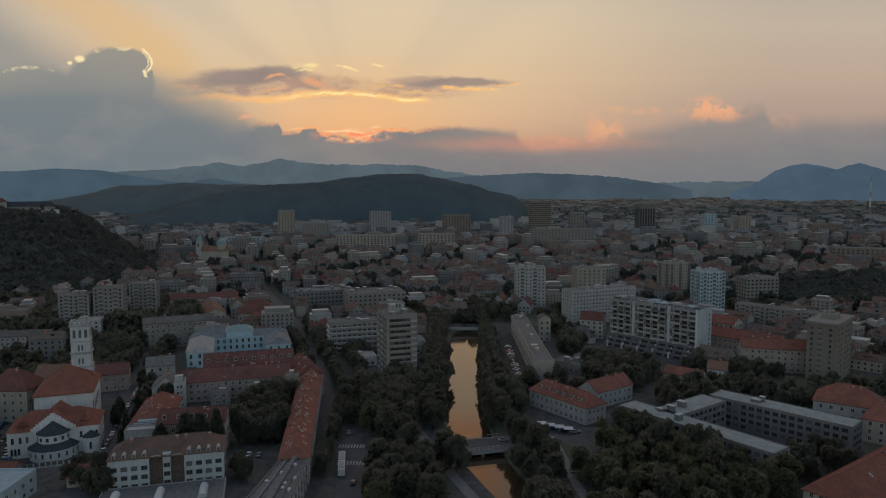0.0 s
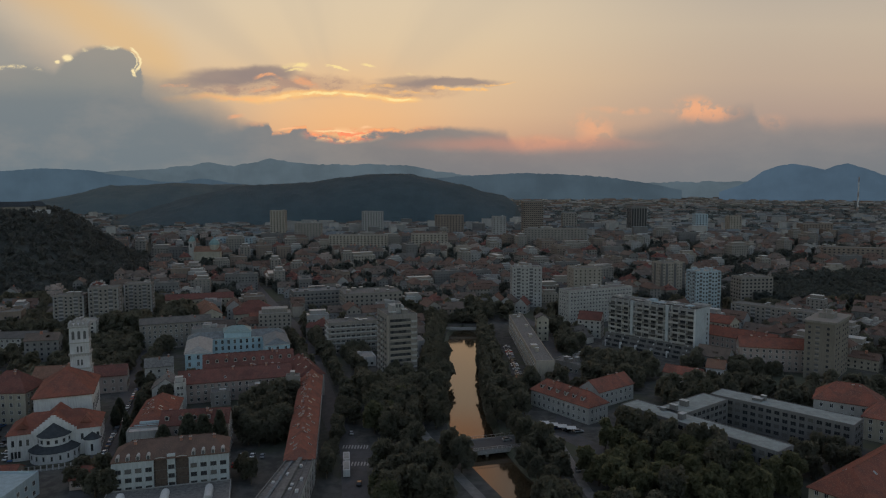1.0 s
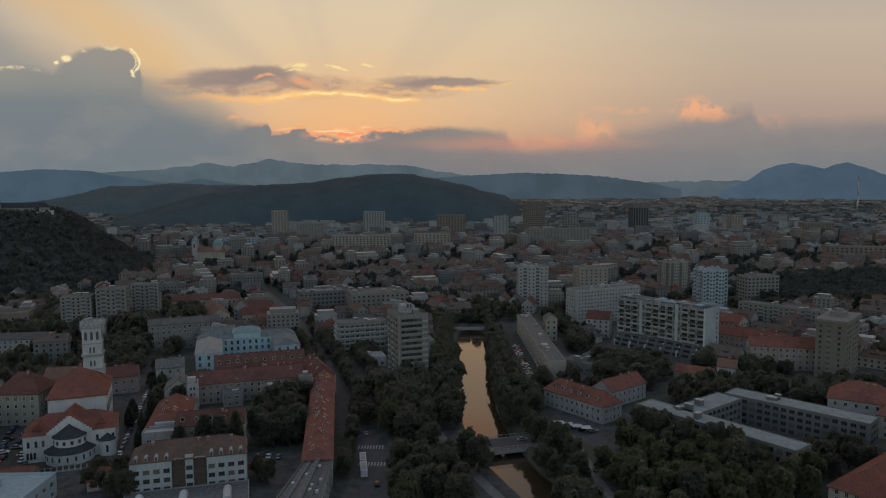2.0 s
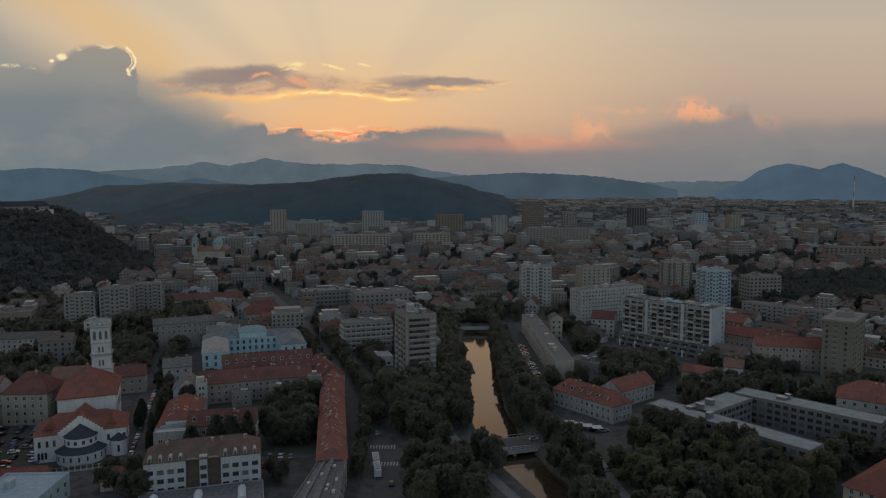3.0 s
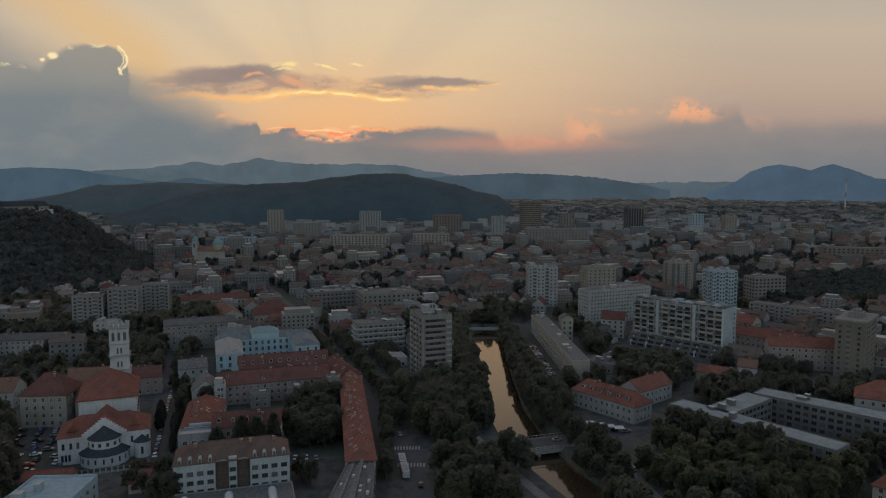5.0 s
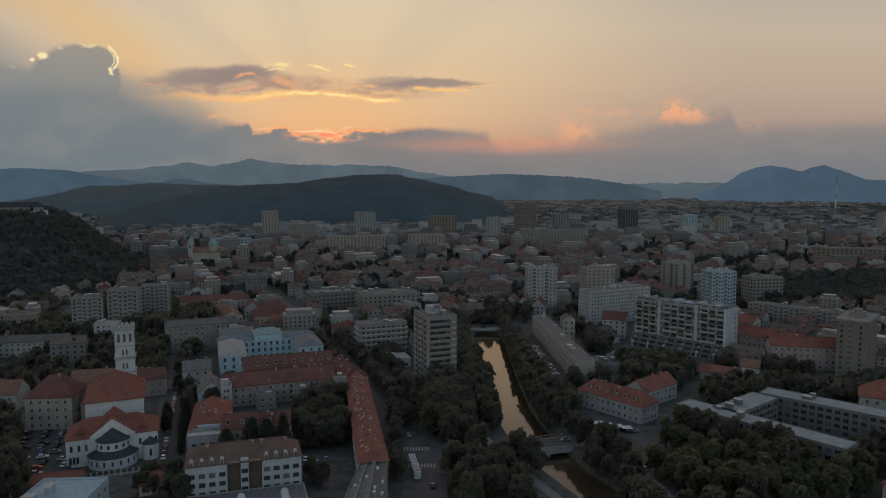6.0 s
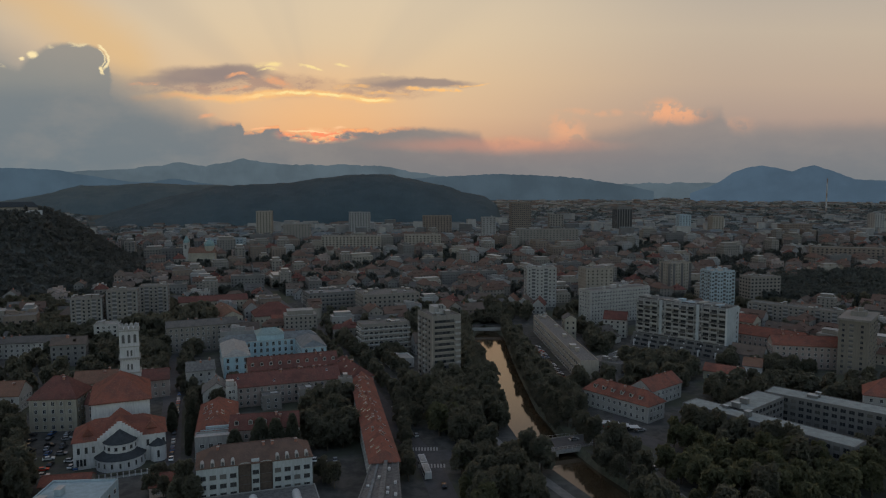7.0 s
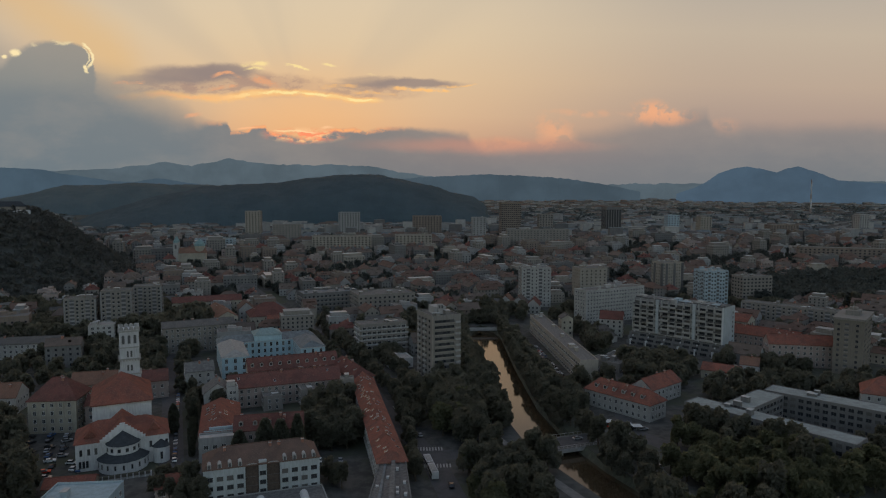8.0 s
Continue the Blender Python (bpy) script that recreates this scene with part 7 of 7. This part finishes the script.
avenue([(70, 278), (88, 256), (106, 236)], 7, MIX, 0.95, 77, 2.5)
grove(172, 388, 15, 5, 7, BROAD, 0.75, 86, 4, True)
grove(205, 352, 16, 10, 8, BROAD, 0.9, 87, 6)
grove(148, 352, 22, 12, 10, BROAD, 0.8, 78, 6)
grove(140, 402, 12, 8, 7, BROAD, 0.9, 79, 5)
grove(-58, 545, 18, 24, 10, BROAD, 0.8, 31, 6)


# ---- the town beyond, block by block ----
WALLS = ("grey", "taupe", "pink", "beige", "drab", "taupe", "offwhite", "beige", "brown", "grey")
ROOFS = ("roof_old", "roof_umber", "roof_slate", "roof_umber", "roof_old", "roof_dark", "roof_slate", "roof_umber")
WORDS = {"offwhite": "pale", "cream": "cream", "pink": "pinkish", "grey": "grey", "beige": "beige", "white": "white", "yellow": "yellow", "green": "greenish", "brown": "brown", "roof_red": "red", "roof_brown": "brown", "roof_dark": "dark red", "roof_old": "weathered", "roof_slate": "grey", "roof_umber": "umber", "taupe": "taupe", "drab": "drab"}
PROTO = {}


def filler_kinds():
    r = random.Random(77)
    for i in range(16):
        w, d, h, rise = r.uniform(10, 22), r.uniform(9.5, 13), r.uniform(6.5, 14.0), r.uniform(3.2, 5.4)
        wall, roof = WALLS[i % len(WALLS)], ROOFS[i % len(ROOFS)]
        hip = r.choice((0.0, 0.0, 5.0))
        ws, rs = gable_walls(w, d, h, rise) if not hip else block_walls(w, d, h), gable_roof(w, d, h, rise, hip=hip)
        if i % 3 != 1:  # a lower wing across the back or front
            sd, wx = r.choice((-1, 1)), r.uniform(-w / 4, w / 4)
            wh, wl = h * r.uniform(0.7, 0.95), r.uniform(6, 9)
            ws.box(wx - 4, wx + 4, min(0, sd * (d / 2 + wl)), max(0, sd * (d / 2 + wl)), -0.5, wh)
            rs.turned_gable(wx, sd * (d / 2 + wl) / 2, d / 2 + wl + 0.6, 9, wh - 0.1, wh + 3.0, math.pi / 2, 0, 2.5)
        for _ in range(r.randrange(2, 6)):  # dormers
            dx = r.uniform(-w * 0.35, w * 0.35)
            rs.box(dx - 0.8, dx + 0.8, -d * 0.36, 0, h + rise * 0.2, h + rise * 0.28 + 1.5)
        meshes = [("wall", ws.mesh("wall", M[wall])), ("roof", rs.mesh("roof", M[roof]))]
        win = Shape()
        far_windows(win, w, d, h, 3.1)
        meshes.append(("glazing", win.mesh("glazing", M["glass"])))
        x = r.uniform(-w * 0.35, w * 0.35)
        ch = Shape().box(x - 0.8, x + 0.8, -1.2, -0.4, h + rise * 0.6, h + rise + 1.4)
        if i % 3:
            meshes.append(("chimney", ch.mesh("chimney", M["brick"])))
        PROTO.setdefault("house", []).append((meshes, WORDS[wall] + " town house with a " + WORDS[roof] + " tiled roof", w, d))
    for i in range(12):
        w, d, h = r.uniform(15, 34), r.uniform(11, 17), r.uniform(9, 19)
        wall = WALLS[(i * 3) % len(WALLS)]
        s = Shape()
        s.box(-w / 2, w / 2, -d / 2, d / 2, h - 0.2, h + 0.6, 0)
        s.poly([(-w / 2 + 0.4, -d / 2 + 0.4, h + 0.61), (w / 2 - 0.4, -d / 2 + 0.4, h + 0.61), (w / 2 - 0.4, d / 2 - 0.4, h + 0.61), (-w / 2 + 0.4, d / 2 - 0.4, h + 0.61)], 1)
        for _ in range(4):
            x, y, a, b = r.uniform(-w / 2 + 3, w / 2 - 3), r.uniform(-d / 2 + 3, d / 2 - 3), r.uniform(1, 3), r.uniform(1, 2.5)
            s.box(x - a, x + a, y - b, y + b, h + 0.6, h + r.uniform(1.4, 3.4), 0)
        if i % 2:  # a set-back top floor
            s.box(-w / 2 + 2.5, w / 2 - 2.5, -d / 2 + 2.5, d / 2 - 2.5, h + 0.6, h + 3.5, 0)
            s.box(-w / 2 + 2.2, w / 2 - 2.2, -d / 2 + 2.2, d / 2 - 2.2, h + 3.5, h + 3.8, 1)
        top = M[("roof_grey", "roof_pale", "roof_grey", "roof_metal")[i % 4]]
        win = Shape()
        far_windows(win, w, d, h, 3.0)
        meshes = [("wall", block_walls(w, d, h).mesh("wall", M[wall])), ("roof", s.mesh("roof", [M[wall], top])), ("glazing", win.mesh("glazing", M["glass"]))]
        PROTO.setdefault("block", []).append((meshes, WORDS[wall] + " flat-roofed town block with rows of windows", w, d))


filler_kinds()


def filler(kind, i, x, y, rot, scale=1.0, z=0.0):
    meshes, label, w, d = PROTO[kind][i]
    o = thing("town_house" if kind == "house" else "town_block", x, y, rot, label, "house" if kind == "house" else "town block", "houses of the town" if kind == "house" else "blocks of the town", z=z)
    o.scale = (scale, scale, scale)
    for nm, me in meshes:
        part(nm, me, None, o, kind="stuff" if nm == "glazing" else "")
    claim(x, y, w * scale, d * scale, rot, 0.5)
    return o


def street_angle(x, y):
    """Which way the streets run in each quarter."""
    base = 20 if x < 50 else (-44 if y < 620 else 14)
    return base + 14 * noise.noise((x / 260, y / 260, 4))


def in_view(x, y, pad=40):
    return y > 0 and -0.74 * y - pad - 20 < x < 0.80 * y + pad


def off_limits(x, y):
    if castle_height(x, y) > 1.5 and x < -310 and 520 < y < 1080:
        return True
    q = x / math.hypot(x, y)
    return math.hypot(x, y) > 1950 and -0.47 < q < 0.045 or math.hypot(x, y) > 2850 and q < -0.1


grove(-262, 570, 36, 60, 50, BROAD, 1.0, 22, 7)
grove(330, 640, 90, 45, 120, BROAD, 1.1, 24, 6)
grove(430, 730, 100, 60, 130, BROAD, 1.15, 25, 7)
grove(-30, 600, 34, 60, 34, BROAD, 0.95, 26, 8)
grove(300, 480, 60, 60, 40, BROAD, 0.9, 32, 9)
grove(-345, 540, 70, 75, 130, BROAD, 1.0, 33, 6)
grove(-240, 428, 32, 12, 22, BROAD, 0.9, 42, 5)
grove(-219, 458, 17, 9, 16, BROAD, 1.5, 80, 4, True)
grove(-340, 476, 60, 24, 60, BROAD, 1.15, 81, 6)
grove(-262, 455, 30, 9, 14, BROAD, 1.2, 82, 6)
grove(-205, 498, 14, 16, 12, BROAD, 1.5, 83, 5)
grove(-300, 462, 26, 12, 18, BROAD, 0.9, 43, 5)

r4 = random.Random(41)
count = {"house": 0, "block": 0}
for ring, (y0, y1, cell) in enumerate(((395, 620, 17.5), (620, 900, 21.0), (900, 1400, 31.0))):
    ny = int((y1 - y0) / cell)
    for j in range(ny):
        y = y0 + cell * (j + 0.5)
        for i in range(int(-0.85 * y / cell), int(0.9 * y / cell)):
            x = cell * (i + (0.5 if j % 2 else 0.0)) + r4.uniform(-3, 3)
            yy = y + r4.uniform(-3, 3)
            if not in_view(x, yy) or off_limits(x, yy) or taken(x, yy, 5.5 if ring == 0 else 6.0):
                continue
            t = r4.random()
            green = noise.noise((x / 130, yy / 130, 9)) > 0.33
            wooded = x < -0.47 * yy and yy < 640
            if green or t < (0.62 if wooded else 0.27):
                for _ in range(3 if ring < 2 else 4):
                    rest_tree(x + r4.uniform(-9, 9), yy + r4.uniform(-9, 9), r4.uniform(0.7, 1.05), r4)
                continue
            kind = "house" if t < (0.87 if ring < 2 else 0.72) else "block"
            rot = street_angle(x, yy) + (90 if r4.random() < 0.3 else 0) + r4.uniform(-3, 3)
            k, sc = r4.randrange(len(PROTO[kind])), r4.uniform(0.8, 1.0) if ring < 2 else r4.uniform(0.9, 1.25)
            if count[kind] < (270 if kind == "house" else 210):
                filler(kind, k, x, yy, rot, sc)
            else:
                for nm, me in PROTO[kind][k][0]:
                    join_rest(me, pose(x, yy, 0, 0, 0, rot) @ Matrix.Scale(sc, 4), "town_quarter_" + ("houses" if kind == "house" else "blocks"))
            count[kind] += 1
            if r4.random() < 0.8:
                rest_tree(x + r4.choice((-10, 10)), yy + r4.uniform(-10, 10), r4.uniform(0.5, 0.85), r4)
finish_rest("town_trees", "dark green trees between the roofs of the town", "trees")
finish_rest("town_quarter_houses", "countless tiled houses of the farther town", "houses")
finish_rest("town_quarter_blocks", "countless flat-roofed blocks of the farther town", "blocks")


# ---- the farthest quarters: too many to count ----
def far_quarters():
    r = random.Random(8)
    walls, roofs, flats, woods = Shape(), Shape(), Shape(), Shape()
    for _ in range(10500):
        y = 1380 + 3200 * r.random() ** 1.5
        x = r.uniform(-0.72, 0.8) * y
        if off_limits(x, y) or math.hypot(x, y) > 4550:
            continue
        z, k = land(x, y), 1 + (y - 1400) / 3000
        if y > 3000 and r.random() < 0.5:
            continue
        if r.random() < 0.66 and y < 3200:
            for _ in range(8):
                clump(woods, x + r.uniform(-16, 16) * k, y + r.uniform(-9, 9) * k, z + r.uniform(2, 6), r.uniform(2.6, 4.6) * k ** 0.5, 0, r)
            continue
        w, d, h, a = r.uniform(12, 34) * k, r.uniform(10, 15) * k, r.uniform(5, 12) / k, radians(r.uniform(-45, 45))
        if r.random() < 0.10 and y < 2300:
            h = r.uniform(14, 26)
        walls.turned_box(x, y, w, d, z - 4, z + h, a, r.choice((0, 0, 1, 2, 3)))
        if h < 15 and r.random() < 0.65:
            roofs.turned_gable(x, y, w + 1, d + 1, z + h, z + h + 4, a, r.choice((0, 1, 2)), r.choice((0, 4)))
        else:
            flats.turned_box(x, y, w + 0.6, d + 0.6, z + h, z + h + 0.8, a, r.choice((0, 1)))
    tagged(new("far_town_walls", walls.mesh("far_town_walls", [M["offwhite"], M["drab"], M["grey"], M["grey"]])), "pale walls of countless far houses on the plain", "far town", kind="stuff")
    tagged(new("far_town_roofs", roofs.mesh("far_town_roofs", [M["roof_old"], M["roof_lead"], M["roof_slate"]])), "brownish roofs of countless far houses on the plain", "far town", kind="stuff")
    tagged(new("far_town_flat_roofs", flats.mesh("far_town_flat_roofs", [M["roof_pale"], M["roof_lead"]])), "grey flat roofs of countless far blocks", "far town", kind="stuff")
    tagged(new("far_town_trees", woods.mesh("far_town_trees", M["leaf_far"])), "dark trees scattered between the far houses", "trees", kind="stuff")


far_quarters()


# ---- landmarks of the skyline ----
def skyline():
    flat_block("office_tower", 130, 1420, 6, 40, 28, 74, "brown", "roof_grey", "dark brown office tower with pale floor bands", "office tower", 18, 10, 6, 2.6, 1.6, sides=("front",), boxes=2, bands=True, frame="darkframe")
    flat_block("office_tower", 352, 1475, 8, 33, 28, 64, "drab", "roof_grey", "dark office tower with vertical pale fins", "office tower", 1, 6, 0, 3.6, 58, sides=("front",), boxes=1, frame="frame")
    for x, y, rot, w, d, h, wall, lab in (
        (-205, 1480, 5, 45, 20, 52, "grey", "grey office tower with a roof hut"), (-300, 1300, 4, 50, 18, 36, "taupe", "broad taupe block"),
        (-392, 1420, 4, 30, 24, 56, "beige", "beige tower with a stepped top"), (-175, 1130, 3, 95, 20, 26, "beige", "long beige public building"),
        (-60, 1150, 5, 60, 20, 27, "beige", "beige public building"), (60, 1330, 4, 26, 20, 48, "grey", "grey slim tower"),
        (150, 1180, 2, 105, 16, 34, "taupe", "long taupe slab"), (212, 1480, 6, 30, 18, 48, "taupe", "taupe tower block"),
        (-40, 1450, 3, 60, 20, 46, "brown", "dark office block"), (490, 1500, 6, 26, 20, 46, "blue_white", "pale tower block"),
        (560, 1500, 10, 26, 20, 42, "beige", "beige tower block"), (690, 1420, 4, 60, 24, 30, "brown", "dark office block"),
        (905, 1500, 4, 22, 20, 48, "offwhite", "pale tower block"), (940, 1560, 4, 26, 20, 44, "grey", "grey tower block"),
        (560, 980, -20, 120, 24, 20, "brown", "long dark office block"), (-380, 1130, 4, 60, 24, 22, "blue_white", "pale blue block"),
    ):
        flat_block("city_block", x, y, rot, w, d, h, wall, "roof_grey", lab + " in the far centre", "city block", max(3, int(h / 3.6)), max(4, int(w / 5.5)), 0, 2.4, 1.7, sides=("front",), boxes=2, seed=int(abs(x)))


skyline()


# ---- castle on the hill ----
def castle():
    z = 74.0
    o = thing("castle", -530, 806, 36, "old castle with white walls and dark red roofs on the hilltop", "castle", z=z)
    part("wall", Shape().box(-34, 30, -6, 6, -12, 8), M["beige"], o)
    part("roof", Shape().turned_gable(-2, 0, 66, 14, 8, 14, 0, 0, 5), M["slate"], o)
    part("bastion", Shape().box(14, 34, -11, -6, -14, 4), M["white"], o)
    t = part("tower", Shape().box(-30, -20, -8, 2, -10, 14), M["cream"], o)
    part("tower_roof", Shape().turned_gable(-25, -3, 12, 12, 14, 19, 0, 0, 6), M["roof_dark"], t)
    rows_of_windows(o, "front", 64, 12, 2, 0.5, 3.5, 12, 1.2, 1.5)


castle()


def castle_trees():
    r, s = random.Random(91), Shape()
    for x, y, h in ((-497, 786, 11), (-488, 790, 8), (-470, 800, 10), (-462, 806, 13), (-455, 812, 9), (-505, 778, 7), (-540, 776, 8), (-560, 770, 9)):
        z = castle_height(x, y)
        for _ in range(60):
            a, q, t = r.uniform(0, 6.283), r.random() ** 0.5, r.random()
            w = 4.2 * math.sin(math.pi * min(0.97, 0.2 + 0.8 * t)) * q
            clump(s, x + w * math.cos(a), y + w * math.sin(a), z + 1 + h * t, r.uniform(0.7, 1.3), 0, r)
    tagged(new("castle_trees", s.mesh("castle_trees", M["leaf_wood"])), "dark trees below the castle walls", "trees", kind="stuff")


castle_trees()


def cathedral():
    o = thing("cathedral", -352, 925, 12, "baroque cathedral with twin towers and a green copper dome", "cathedral")
    part("nave", Shape().box(-12, 22, -8, 8, -0.5, 18), M["cream"], o)
    part("roof", Shape().turned_gable(5, 0, 36, 17, 18, 25, 0, 0, 2), M["roof_brown"], o)
    drum = part("drum", Shape().tube([(14, 0, 18), (14, 0, 27)], [6.5, 6.5], 12), M["cream"], o)
    part("dome", Shape().tube([(14, 0, 27), (14, 0, 30), (14, 0, 33), (14, 0, 35), (14, 0, 37)], [7.0, 6.4, 4.4, 1.6, 0.6], 12), M["roof_teal"], drum, "green copper dome")
    for y in (-6, 6):
        t = part("bell_tower", Shape().box(-18, -12, y - 3, y + 3, -0.5, 32), M["offwhite"], o)
        part("cap", Shape().tube([(-15, y, 32), (-15, y, 34.5), (-15, y, 37), (-15, y, 41)], [3.4, 3.0, 1.4, 0.1], 8), M["roof_teal"], t)
        # dark plate standing for the shade within the belfry
        part("opening", Shape().box(-16.2, -13.8, y - 3.1, y - 3.0, 24, 29), M["darkframe"], t)


cathedral()


def chimney_stack():
    o = thing("chimney_stack", 1466, 2733, 0, "tall slender chimney with pale bands", "chimney", z=land(1466, 2733))
    for k in range(7):
        z = 19 * k
        part("band", Shape().tube([(0, 0, z), (0, 0, z + 19)], [3.4 - 0.25 * k, 3.15 - 0.25 * k], 10), M["white" if k % 3 else "pink"], o)


chimney_stack()


def lamp_mast(x, y, h):
    g = M.get("lamp")
    if g is None:
        q = Graph("lit_lamp")
        q.put(q.bsdf.inputs["Emission Color"], (1.0, 0.82, 0.55))
        q.bsdf.inputs["Emission Strength"].default_value = 0.9
        M["lamp"] = g = q.done((0.8, 0.8, 0.8), 0.4)
    o = thing("street_lamp", x, y, 0, "slender street lamp with a lit head", "street lamp", "lit street lamps")
    part("pole", Shape().tube([(0, 0, 0), (0, 0, h)], [0.1, 0.06], 6), M["steel"], o)
    part("lamp_head", Shape().box(-0.5, 0.3, -0.2, 0.2, h, h + 0.22), g, o)


for x, y, h in ((-18, 300, 7), (52, 330, 7), (0.8, 372, 7), (1.4, 352, 7), (-1.5, 335, 7), (-7.5, 296, 7), (12, 262, 7)):
    lamp_mast(x, y, h)
